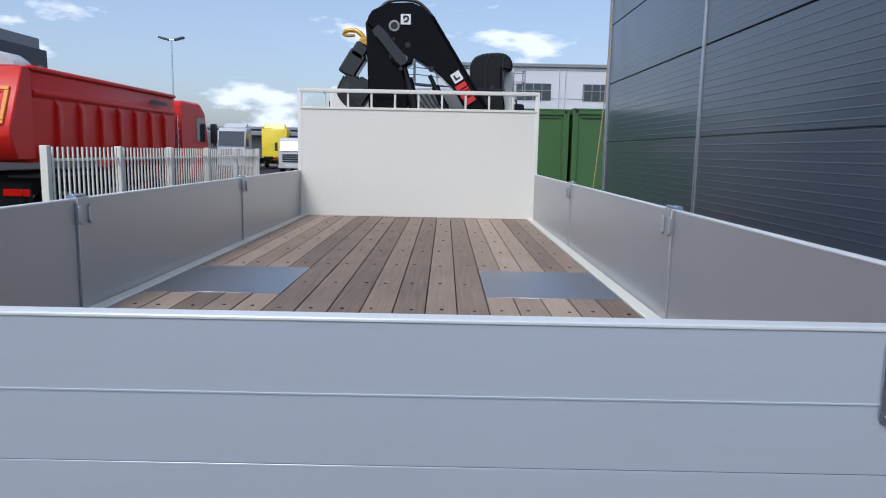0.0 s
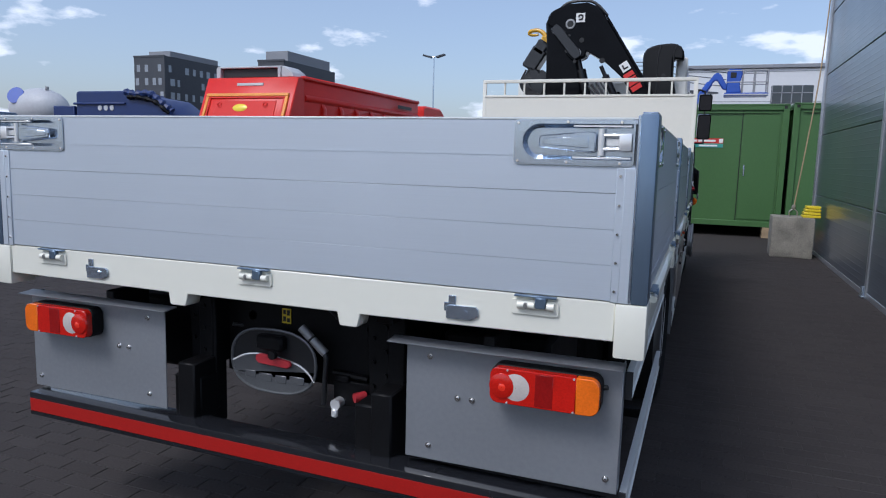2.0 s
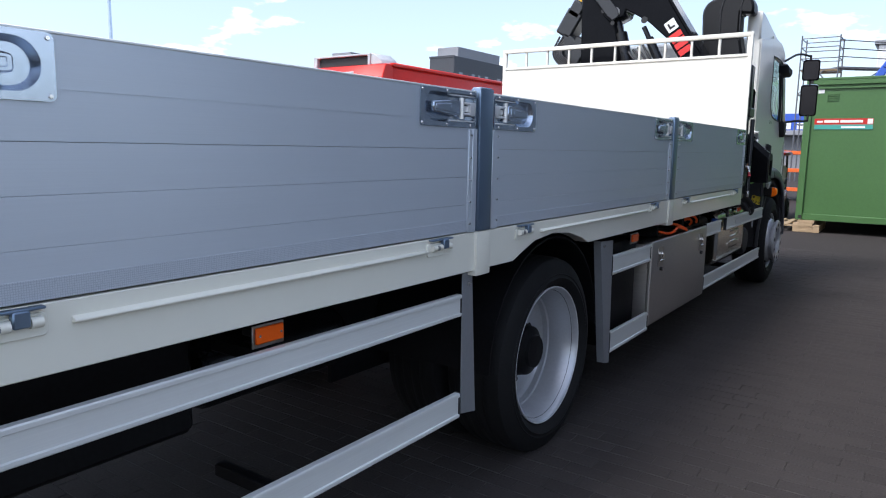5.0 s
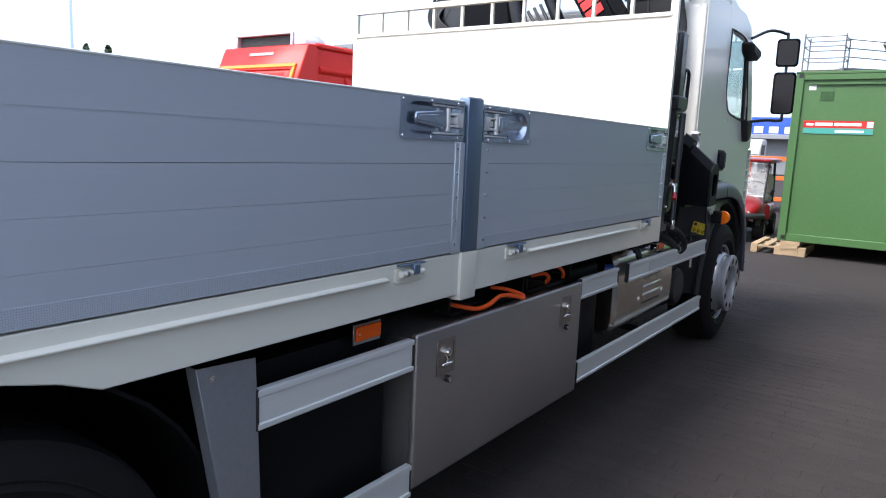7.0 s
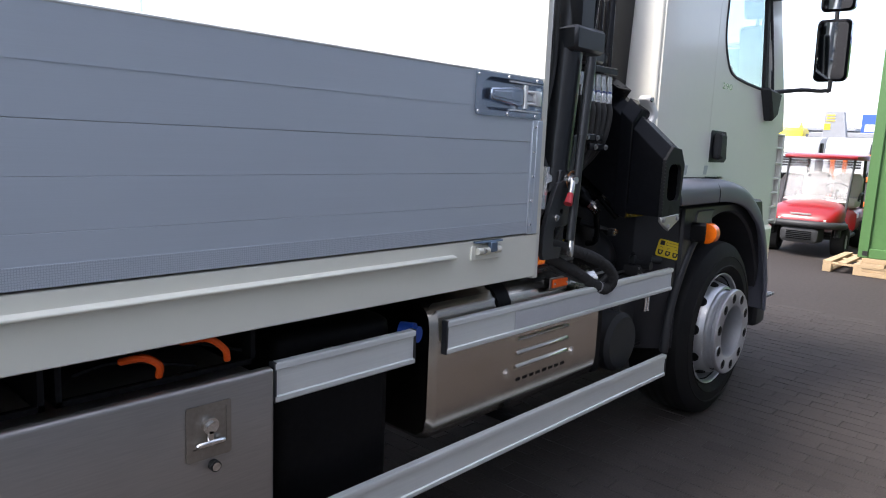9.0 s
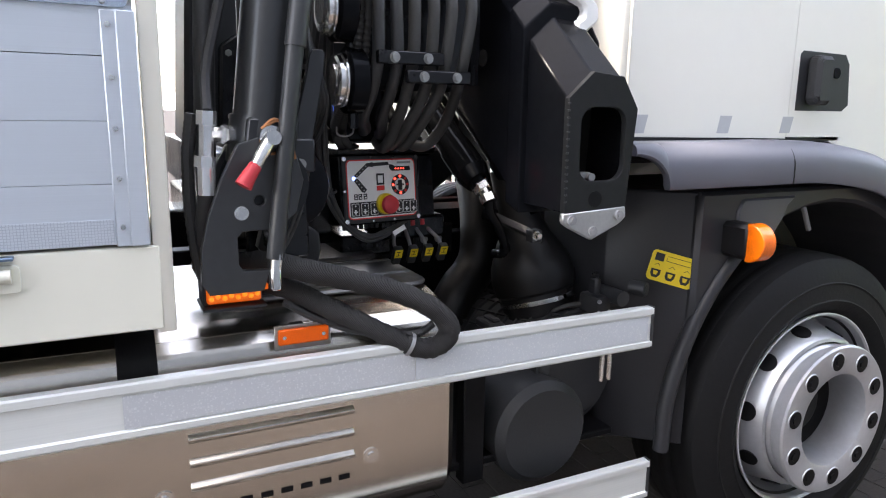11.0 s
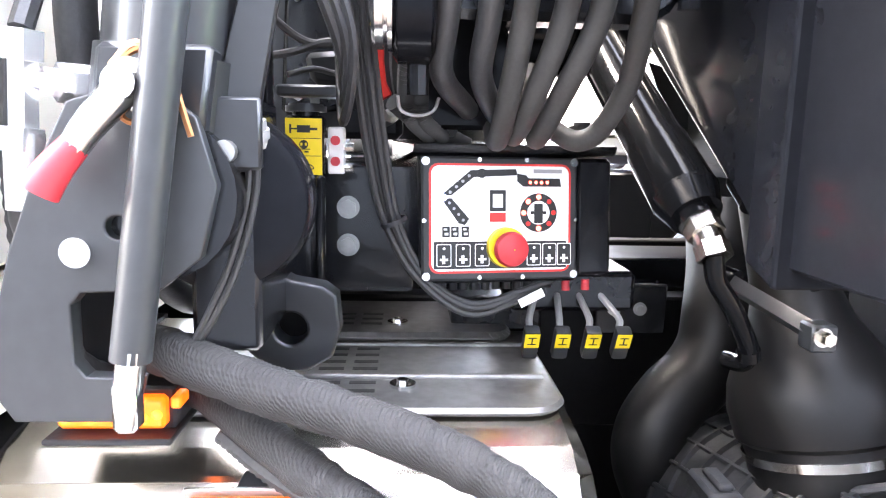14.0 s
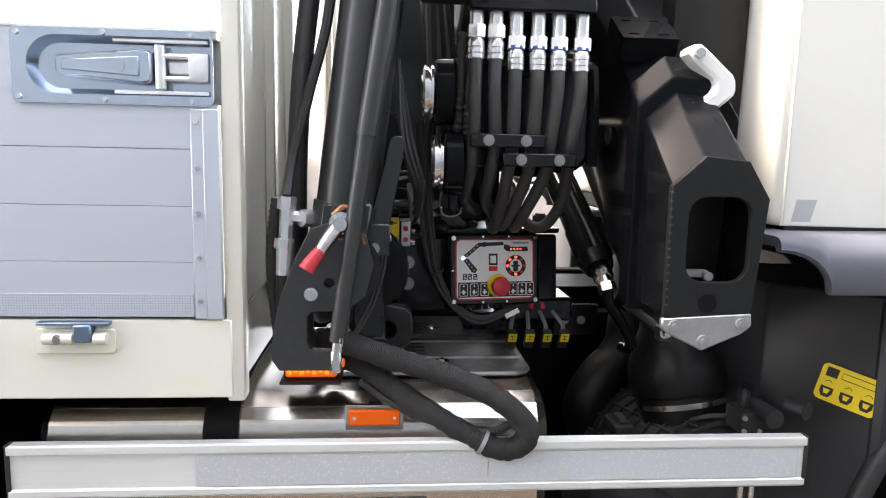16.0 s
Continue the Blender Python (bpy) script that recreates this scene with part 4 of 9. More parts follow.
def build_wheel(x, y, z, s, front):
    """x is where the rim's lip stands; heights along the axle are counted outwards from there."""
    m = Matrix.Translation((x, y, z)) @ Matrix.Rotation(radians(90 * s), 4, "Y")
    L, T = (0.311, z + 0.004) if front else (0.338, z + 0.012)
    tyre = lathe([(L - 0.02, -0.26), (L + 0.06, -0.305), (T - 0.05, -0.30), (T - 0.012, -0.282), (T, -0.25), (T, -0.04), (T - 0.008, -0.012), (T - 0.035, 0.008), (T - 0.075, 0.018), (T - 0.078, 0.022), (T - 0.084, 0.019),
                  (L + 0.05, 0.022), (L + 0.046, 0.025), (L + 0.04, 0.021), (L + 0.018, 0.006), (L + 0.004, -0.012), (L - 0.02, -0.03)], m, 72)
    t = part("wheel", tyre, M_RUBBER, truck, "black tyre on a silver steel rim", sharp=30)
    for k in range(4):
        part("tread_rib", lathe([(T - 0.0005, -0.055 - k * 0.05), (T + 0.0015, -0.058 - k * 0.05), (T + 0.0015, -0.088 - k * 0.05), (T - 0.0005, -0.091 - k * 0.05)], m, 64), M_RUBBER, t)
    if front:
        prof = [(0.298, -0.035), (0.309, -0.012), (0.311, -0.003), (0.308, 0.001), (0.303, -0.003), (0.298, -0.025), (0.291, -0.06), (0.287, -0.115), (0.280, -0.12), (0.273, -0.09), (0.260, -0.03), (0.250, 0.006), (0.239, 0.024), (0.229, 0.028)]
        face = [(0.224, 0.020), (0.214, 0.034), (0.214, 0.058), (0.230, 0.062), (0.236, 0.066), (0.236, 0.084), (0.231, 0.090), (0.152, 0.090), (0.147, 0.087), (0.142, 0.03), (0.140, -0.04)]
        well, zf, rn = [(0.141, -0.03), (0.09, -0.05), (0.085, -0.03), (0.06, -0.02), (0.001, -0.018)], 0.090, 0.191
    else:
        prof = [(0.325, -0.035), (0.336, -0.010), (0.338, -0.003), (0.334, 0.001), (0.329, -0.003), (0.323, -0.020), (0.313, -0.048), (0.304, -0.085), (0.300, -0.12), (0.297, -0.15), (0.289, -0.156), (0.288, -0.185), (0.276, -0.199), (0.262, -0.204), (0.214, -0.212)]
        face = [(0.214, -0.212), (0.209, -0.205), (0.205, -0.202), (0.130, -0.202)]
        well, zf, rn = [(0.134, -0.204), (0.132, -0.15), (0.122, -0.11), (0.085, -0.09), (0.08, -0.075), (0.001, -0.072)], -0.202, 0.172
    part("rim", lathe(prof, m, 72), M_RIM, t, "silver painted steel rim", sharp=35)
    part("rim_lip", lathe([(L - 0.004, 0.0), (L - 0.001, 0.0022), (L + 0.002, 0.001), (L + 0.0015, -0.006)], m, 72), M_LIP, t, "rim edge with a painted highlight")
    fc = part("hub_face", lathe(face, m, 72), M_RIM, t, sharp=35)
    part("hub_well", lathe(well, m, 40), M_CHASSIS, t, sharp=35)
    for k in range(10):
        a = 2 * math.pi * k / 10 + 0.12
        c = Vector((rn * math.cos(a), rn * math.sin(a), zf))
        up = Vector((0, 0, 1))
        # flat black disc paints the shade inside each nut recess
        part("nut_recess_shade", R(m @ (c - up * 0.004), m @ (c + up * 0.0012), 0.027, n=18), M_CHASSIS, fc)
        part("recess_edge", lathe([(0.027, -0.001), (0.027, 0.0025), (0.0295, 0.002), (0.031, -0.001)], m @ Matrix.Translation(c), 18), M_RIM, fc)
        part("nut", R(m @ (c - up * 0.004), m @ (c + up * (0.006 if front else 0.012)), 0.013, n=6), M_CHASSIS, fc)
    n_h = 10 if front else 8
    for k in range(n_h):
        a = 2 * math.pi * (k + 0.3) / n_h if front else 2 * math.pi * k / n_h + 0.07
        c, n = (Vector((0.2575, 0, -0.022)), Vector((0.963, 0, 0.268))) if front else (Vector((0.240, 0, -0.208)), Vector((0.165, 0, 0.986)))
        rot = Matrix.Rotation(a, 3, "Z")
        # flat black disc paints the shade inside each hand hole
        part("hand_hole_shade", R(m @ (rot @ (c - n * 0.006)), m @ (rot @ (c + n * 0.004)), 0.029, n=20), M_CHASSIS, t)
    return t


for s in (1, -1):
    build_wheel(s * 1.212, 2.764, 0.470, s, False)
    build_wheel(s * 0.86, 2.764, 0.470, s, False)
    build_wheel(s * 1.222, 8.318, 0.486, s, True)
part("rear_axle", box(R((-1.0, 2.65, 0.5), (1.0, 2.65, 0.5), 0.075), -0.2, 0.2, 2.45, 2.85, 0.32, 0.68, 0.08, 2), M_CHASSIS, truck)
part("front_axle", R((-1.0, 8.25, 0.47), (1.0, 8.25, 0.47), 0.06), M_CHASSIS, truck)
for s in (1, -1):
    prof = [(2.80 + 0.575 * math.cos(radians(a)), 0.50 + 0.555 * math.sin(radians(a))) for a in range(0, 181, 12)]
    inner = [(2.80 + 0.565 * math.cos(radians(a)), 0.50 + 0.545 * math.sin(radians(a))) for a in range(180, -1, -12)]
    part("mudguard", P(prof + inner, "x", s * 0.52, s * 1.19), M_CHASSIS, truck)
    part("leaf_spring", P([(1.8, 0.72), (2.65, 0.58), (3.5, 0.72), (3.5, 0.68), (2.65, 0.50), (1.8, 0.68)], "x", s * 0.40, s * 0.48, 0.004), M_CHASSIS, truck)
# black sheet and block added to stand in for the shade under the cab
part("shade_filler_side", B(0.40, 0.445, 6.4, 7.75, 0.22, 0.71, 0.004), M_CHASSIS, truck)
part("shade_filler_block", B(-0.36, 0.36, 7.3, 8.3, 0.40, 0.98, 0.06, 2), M_CHASSIS, truck)
part("drive_shaft", R((0, 2.8, 0.55), (0, 7.0, 0.72), 0.05), M_CHASSIS, truck)

# tanks and boxes behind the side guards
for s in (1, -1):
    part("air_tank", lathe([(0.001, 0), (0.11, 0.02), (0.13, 0.06), (0.13, 0.64), (0.11, 0.68), (0.001, 0.70)], Matrix.Translation((s * 0.72, 1.05, 0.72)) @ Matrix.Rotation(radians(-90), 4, "X"), 24), M_BLACK, truck)
    part("spare_carrier", B(min(s * 0.55, s * 0.95), max(s * 0.55, s * 0.95), 0.35, 0.95, 0.62, 0.93, 0.02), M_CHASSIS, truck)
part("battery_box", B(0.56, 1.17, 3.50, 4.05, 0.33, 0.93, 0.02, 2), M_CHASSIS, truck)
part("fuel_tank", B(0.52, 1.14, 5.50, 5.92, 0.36, 0.93, 0.05, 3), M_CHASSIS, truck)
cap = part("fuel_cap", rod(R((1.16, 5.93, 0.875), (1.2, 5.95, 0.875), 0.034, n=18), (1.2, 5.95, 0.875), (1.215, 5.955, 0.875), 0.026, n=10), M_BLUE, truck, "blue filler cap")
# black sheet added to stand in for the shade under the flatbed
part("shade_filler_gap", B(0.50, 0.52, 1.95, 6.3, 0.40, 1.0, 0), M_CHASSIS, truck)
part("left_tank", B(-1.18, -0.55, 4.2, 6.8, 0.36, 0.93, 0.06, 3), M_BLACK, truck)


# ---- side guards ----
def guard_rail(y0, y1, z0, z1, x=1.252, label="pale aluminium side guard rail"):
    t = thing("side_guard_rail", (x, (y0 + y1) / 2, z0), label, "guard rail", "side guard rails")
    h = z1 - z0
    part("rail", P([(x - 0.022, z0), (x - 0.002, z0), (x, z0 + 0.004), (x, z0 + 0.14 * h), (x - 0.005, z0 + 0.17 * h), (x - 0.005, z1 - 0.2 * h), (x, z1 - 0.17 * h), (x, z1 - 0.004),
                    (x - 0.002, z1), (x - 0.022, z1)], "y", y0, y1), M_RAIL, t, sharp=20)
    for y in (y0, y1):
        part("end_cap", B(x - 0.024, x - 0.001, y - 0.004, y + 0.004, z0 - 0.001, z1 + 0.001, 0.001), M_PLAST, t)
    part("arm", B(x - 0.30, x - 0.022, (y0 + y1) / 2 - 0.02, (y0 + y1) / 2 + 0.02, (z0 + z1) / 2 - 0.02, (z0 + z1) / 2 + 0.02, 0.003), M_CHASSIS, t)
    return t


guard_rail(0.14, 1.91, 0.836, 0.921)
guard_rail(0.14, 1.91, 0.430, 0.530)
guard_rail(3.445, 4.095, 0.776, 0.886)
guard_rail(3.465, 4.105, 0.318, 0.438)
guard_rail(5.425, 5.905, 0.804, 0.906)
guard_rail(5.445, 7.640, 0.370, 0.478)
r2 = guard_rail(6.035, 7.605, 0.806, 0.912, 1.262)
part("reflective_tape", B(1.2585, 1.2598, 6.38, 6.945, 0.826, 0.888, 0), M_TAPE_S, r2, "silver honeycomb reflective tape")
part("reflective_tape", B(1.2585, 1.2598, 6.947, 7.590, 0.826, 0.888, 0), M_TAPE_W, r2, "pale reflective tape")
for y, pts in ((0, [(1.918, 1.0), (1.985, 1.0), (2.03, 0.42), (1.925, 0.44)]), (1, [(3.265, 0.985), (3.44, 0.975), (3.47, 0.26), (3.395, 0.275)])):
    t = thing("guard_end_plate", (1.24, pts[0][0], 0.4), "folded grey sheet-metal plate beside the rear wheel", "guard plate", "guard end plates")
    part("sheet", P(pts, "x", 1.243, 1.2475, 0.001), M_SHEET, t)
    a, b = (pts[1], pts[2]) if y == 0 else (pts[0], pts[3])
    part("fold", P([a, b, (b[0] + 0.004, b[1]), (a[0] + 0.004, a[1])], "x", 1.205, 1.243), M_SHEET, t)
    part("bolt", R((1.247, pts[0][0] + 0.04, 0.955), (1.255, pts[0][0] + 0.04, 0.955), 0.009, n=6), M_CHROME, t)


def reflector(y0, y1, z0, z1, x):
    t = thing("side_reflector", (x, y0, z0), "orange plastic side reflector on a steel plate", "reflector", "side reflectors")
    part("backing", B(x - 0.006, x - 0.001, y0 - 0.006, y1 + 0.006, z0 - 0.012, z1 + 0.006, 0.001), M_STEEL, t)
    part("lens", B(x, x + 0.008, y0, y1, z0, z1, 0.003), M_ORANGE, t)
    for y in (y0 + 0.012, y1 - 0.012):
        part("rivet", R((x + 0.007, y, (z0 + z1) / 2), (x + 0.010, y, (z0 + z1) / 2), 0.004, n=8), M_CHROME, t)
    part("mount", B(x - 0.10, x - 0.006, (y0 + y1) / 2 - 0.015, (y0 + y1) / 2 + 0.015, z0 + 0.005, z0 + 0.025, 0.002), M_CHASSIS, t)


reflector(0.975, 1.075, 0.925, 0.972, 1.19)
reflector(3.86, 3.975, 0.915, 0.962, 1.20)
reflector(6.668, 6.772, 0.925, 0.958, 1.205)

# ---- tool box ----
tool = thing("tool_box", (1.0, 4.76, 0.34), "brushed steel underbody tool box with two T-handle locks", "tool box")
part("body", B(0.70, 1.225, 4.125, 5.405, 0.350, 0.875, 0.012, 2), M_STEEL, tool)
door = part("door", B(1.226, 1.256, 4.105, 5.420, 0.343, 0.897, 0.012, 3), M_STEEL, tool)
for y, z in ((4.275, 0.79), (5.245, 0.79)):
    pan = plate([rounded(y - 0.055, y + 0.055, z - 0.068, z + 0.062, 0.006, 2), rounded(y - 0.043, y + 0.043, z - 0.040, z + 0.050, 0.005, 2)], 0.003, FACE_R @ Matrix.Translation((0, 0, 1.2585)))
    box(pan, 1.2565, 1.2575, y - 0.044, y + 0.044, z - 0.041, z + 0.051)
    lk = part("lock", pan, M_LOCK, tool, "stainless T-handle lock")
    part("t_handle", box(box(rod(R((1.256, y, z + 0.012), (1.27, y, z + 0.012), 0.019, n=18), (1.27, y, z + 0.012), (1.276, y, z + 0.012), 0.011, n=14),
                             1.262, 1.274, y - 0.036, y + 0.036, z - 0.036, z - 0.022, 0.004), 1.260, 1.27, y - 0.008, y + 0.008, z - 0.03, z + 0.01, 0.003), M_CHROME, lk)
    part("key_cylinder", R((1.255, y + 0.01, z - 0.088), (1.272, y + 0.01, z - 0.088), 0.013, n=16), M_INK, lk)
    part("key_face", R((1.2715, y + 0.01, z - 0.088), (1.2735, y + 0.01, z - 0.088), 0.010, n=16), M_CHROME, lk)
for y0, y1 in ((4.36, 4.93), (4.95, 5.40)):
    part("tray_rim", box(box(B(0.9, 1.20, y0, y0 + 0.012, 0.90, 0.985, 0), 0.9, 1.20, y1 - 0.012, y1, 0.90, 0.985, 0), 1.185, 1.20, y0, y1, 0.90, 0.912, 0), M_CHASSIS, tool)
for k, pts in enumerate(([(1.16, 4.42, 0.935), (1.225, 4.50, 0.915), (1.25, 4.56, 0.925), (1.245, 4.66, 0.945), (1.262, 4.76, 0.928), (1.268, 4.80, 0.915), (1.25, 4.82, 0.925), (1.215, 4.74, 0.955), (1.17, 4.70, 0.96)],
                         [(1.14, 5.10, 0.95), (1.19, 5.13, 0.965), (1.20, 5.16, 0.945), (1.185, 5.165, 0.915)],
                         [(1.10, 5.26, 0.955), (1.17, 5.29, 0.975), (1.195, 5.32, 0.95), (1.19, 5.33, 0.92)])):
    s_ = thing("lashing_strap", pts[0], "bright orange lashing strap end over the tool box", "strap", "orange straps")
    part("webbing", tube(pts, 0.0085, 8, 6), M_STRAP, s_)
    part("tie", tube([(pts[0][0], pts[0][1] - 0.1, pts[0][2] - 0.01), pts[0], (1.17, pts[0][1] + 0.16, 0.915)], 0.004, 6, 4), M_CHASSIS, s_)
# ---- cab ----
CX = 1.115


def fender_lip(s):
    """A lip with a rounded outer edge swept along the wheel arch."""
    line = curve_pts([(0, y, z) for y, z in ((7.512, 1.322), (7.55, 1.322), (7.58, 1.322), (7.605, 1.322), (7.618, 1.322), (7.624, 1.322), (7.64, 1.322), (7.70, 1.322), (7.95, 1.323), (8.22, 1.320), (8.48, 1.282), (8.66, 1.208), (8.80, 1.110), (8.92, 0.955), (8.985, 0.80), (9.02, 0.66), (9.035, 0.50))], 6)
    line = [Vector((0, p[1], p[2])) for p in line]
    lens = [0.0]
    for a, b in zip(line, line[1:]):
        lens.append(lens[-1] + (b - a).length)
    bm_ = bmesh.new()
    rings = []
    for i, p in enumerate(line):
        f = lens[i] / lens[-1]
        d = (line[min(i + 1, len(line) - 1)] - line[max(i - 1, 0)]).normalized()
        nrm = Vector((0, d.z, -d.y))          # towards the wheel
        g = min(1.0, max(0.0, (p.y - 7.512) / 0.112))
        depth = 0.030 + 0.085 * (1 - (1 - g * g) ** 0.5) if g < 1 else 0.115 - 0.055 * max(0.0, min(1.0, (f - 0.6) / 0.4))
        r_ = min(0.062, depth * 0.75)
        sec = [(1.02, 0.0), (1.12, 0.0)] + [(1.264 - r_ + r_ * math.sin(k * math.pi / 12), r_ - r_ * math.cos(k * math.pi / 12)) for k in range(7)] + [(1.265, depth - 0.006), (1.261, depth), (1.246, depth), (1.240, depth - 0.012), (1.236, r_ * 0.9), (1.19, 0.022), (1.02, 0.022)]
        rings.append([bm_.verts.new((s * x, p.y + nrm.y * o, p.z + nrm.z * o)) for x, o in sec])
    for a, b in zip(rings, rings[1:]):
        k = len(a)
        for j in range(k):
            bm_.faces.new((a[j], a[(j + 1) % k], b[(j + 1) % k], b[j]))
    bm_.faces.new(rings[0][::-1])
    bm_.faces.new(rings[-1])
    bmesh.ops.recalc_face_normals(bm_, faces=bm_.faces)
    return bm_


for s in (1, -1):
    a, b = sorted((s * (CX - 0.03), s * CX))
    rear_side = plate([[(7.60, 1.335), (8.205, 1.325), (8.205, 2.71), (7.60, 2.62)]], 0.03, FACE_R @ Matrix.Translation((0, 0, s * (CX - 0.015))), 0.004)
    part("cab_side", rear_side, M_CAB, truck)
    dr = plate([[(8.212, 1.330), (8.40, 1.322), (8.60, 1.22), (8.78, 1.06), (8.86, 0.99), (9.305, 0.985), (9.308, 1.60), (9.40, 1.62), (9.36, 1.80), (9.10, 2.40), (8.98, 2.62), (8.70, 2.72), (8.212, 2.74)],
                [(8.30, 2.10), (8.36, 1.96), (8.50, 1.88), (9.05, 1.845), (9.12, 1.86), (8.93, 2.36), (8.84, 2.52), (8.34, 2.54)]], 0.026, FACE_R @ Matrix.Translation((0, 0, s * (CX - 0.013))), 0.004)
    door = part("cab_door", dr, M_CAB, truck, "off-white cab door")
    g = part("window_pane", P([(8.29, 2.10), (8.35, 1.95), (8.50, 1.87), (9.06, 1.835), (9.13, 1.85), (8.94, 2.37), (8.84, 2.53), (8.33, 2.55)], "x", s * (CX - 0.018), s * (CX - 0.014)), M_GLASS, door)
    g.visible_shadow = False
    part("window_rubber", tube([(s * (CX + 0.001), y, z) for y, z in ((8.30, 2.3), (8.30, 2.10), (8.36, 1.96), (8.50, 1.88), (9.05, 1.845), (9.12, 1.86), (8.93, 2.36), (8.84, 2.52), (8.34, 2.54), (8.30, 2.5), (8.30, 2.3))], 0.010, 6, 3), M_PLAST, door)
    part("quarter_bar", P([(8.98, 1.85), (9.03, 1.85), (8.88, 2.52), (8.85, 2.52)], "x", s * (CX - 0.02), s * (CX + 0.004)), M_PLAST, door)
    hd = part("door_handle", P([(8.232, 1.405), (8.45, 1.405), (8.478, 1.425), (8.462, 1.55), (8.44, 1.578), (8.245, 1.582), (8.232, 1.57)], "x", s * (CX - 0.006), s * (CX + 0.005), 0.003), M_PLAST, door, "black recessed door handle")
    part("grip", P(rounded(8.262, 8.335, 1.425, 1.565, 0.02), "x", s * (CX + 0.004), s * (CX + 0.052), 0.012), M_PLAST, hd)
    part("key_bezel", R((s * (CX + 0.004), 8.40, 1.52), (s * (CX + 0.010), 8.40, 1.52), 0.016, n=18), M_CYL, hd)
    part("sill_trim", B(min(s * 1.06, s * (CX + 0.004)), max(s * 1.06, s * (CX + 0.004)), 7.60, 8.45, 1.316, 1.331, 0.002), M_ARCH, truck)
    # fender over the front wheel: a rounded lip swept round the arch, an inner arch behind it
    arcp = [(8.345 + 0.62 * math.cos(radians(a)), 0.52 + 0.62 * math.sin(radians(a))) for a in range(10, 181, 10)]
    outline = [(7.795, 1.19), (7.795, 0.80)] + [p for p in arcp[::-1] if p[0] > 7.80] + [(8.97, 1.02), (8.90, 1.19)]
    part("fender", P(outline, "x", s * 0.72, s * 1.205, 0.012), M_GUARDP, truck, "dark plastic inner wheel arch")
    part("fender_corner", P([(s * 0.72, 7.63), (s * 1.035, 7.625), (s * 1.188, 7.800), (s * 1.203, 7.806), (s * 0.72, 7.806)], "z", 0.46, 1.19, 0.006), M_GUARDP, truck)
    part("arch_rim", tube([(s * 1.192, 7.735, 0.46), (s * 1.192, 7.742, 0.60), (s * 1.195, 7.772, 0.72), (s * 1.20, 7.815, 0.83), (s * 1.20, 7.88, 0.93), (s * 1.20, 7.97, 1.03)], 0.022, 10, 5), M_GUARDP, truck)
    lip = part("fender_lip", fender_lip(s), M_FENDER, truck, "smooth dark grey plastic fender")
    part("seam", tube([(s * 1.125, 8.066, 1.3225), (s * 1.195, 8.066, 1.3220), (s * 1.2265, 8.067, 1.314), (s * 1.250, 8.068, 1.298), (s * 1.2635, 8.069, 1.268), (s * 1.2650, 8.07, 1.235), (s * 1.265, 8.07, 1.208)], 0.0022, 6, 4), M_ARCH, lip)
    part("fender_stay", tube([(s * 1.10, 8.30, 1.19), (s * 1.12, 8.32, 1.12), (s * 1.12, 8.36, 1.04)], 0.008, 8, 4), M_GREYP, truck)
    part("marker_bracket", P([(7.95, 1.165), (8.17, 1.167), (8.135, 1.14), (8.115, 1.098), (8.085, 1.06), (7.94, 1.05), (7.93, 1.13)], "x", s * 1.195, s * 1.212, 0.006), M_ARCHG, truck)
    mk = part("marker_lamp", B(min(s * 1.19, s * 1.29), max(s * 1.19, s * 1.29), 7.885, 7.945, 1.012, 1.108, 0.012), M_ARCH, truck)
    part("marker_lens", P([(s * 1.278, 1.008), (s * 1.278, 1.112)] + [(s * (1.285 + 0.052 * math.sin(radians(a))), 1.060 + 0.052 * math.cos(radians(a))) for a in range(0, 181, 15)], "y", 7.890, 7.938, 0.003), M_LENS_A, mk, "orange half-round marker lens")
    for y in (7.641, 7.949, 8.204):
        part("reflective_patch", P([(y - 0.027, 1.341), (y + 0.017, 1.341), (y + 0.029, 1.389), (y - 0.017, 1.389)], "x", s * CX, s * (CX + 0.0045)), M_PATCH, truck)
    # mirrors
    mm = part("mirror_arm", tube([(s * 1.13, 8.95, 2.56), (s * 1.22, 9.22, 2.66), (s * 1.31, 9.44, 2.66), (s * 1.33, 9.46, 2.60), (s * 1.35, 9.46, 1.95), (s * 1.33, 9.44, 1.88), (s * 1.25, 9.25, 1.87), (s * 1.12, 9.05, 1.84)], 0.013, 10, 5), M_PLAST, truck)
    for z0, z1 in ((2.37, 2.62), (1.94, 2.32)):
        tilt = Matrix.Translation((s * 1.34, 9.47, (z0 + z1) / 2)) @ Matrix.Rotation(radians(s * 7), 4, "Z") @ Matrix.Rotation(radians(9), 4, "X") @ Matrix.Translation((-s * 1.34, -9.47, -(z0 + z1) / 2))
        hs = part("mirror_housing", P(rounded(s * 1.34 - 0.095, s * 1.34 + 0.095, z0, z1, 0.035), "y", 9.42, 9.53, 0.014), M_CYL, mm)
        hs.data.transform(tilt)
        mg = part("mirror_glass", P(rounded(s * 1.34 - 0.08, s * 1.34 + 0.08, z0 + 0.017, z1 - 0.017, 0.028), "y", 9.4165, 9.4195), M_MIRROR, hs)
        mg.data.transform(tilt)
    part("mirror_foot", P([(8.90, 1.86), (9.14, 1.84), (9.10, 1.70), (9.02, 1.66)], "x", s * (CX - 0.01), s * (CX + 0.06), 0.015), M_PLAST, mm)
    part("mirror_head", P([(8.70, 2.50), (9.02, 2.47), (9.05, 2.40), (8.95, 2.36), (8.75, 2.40)], "x", s * (CX - 0.02), s * (CX + 0.09), 0.02), M_PLAST, mm)
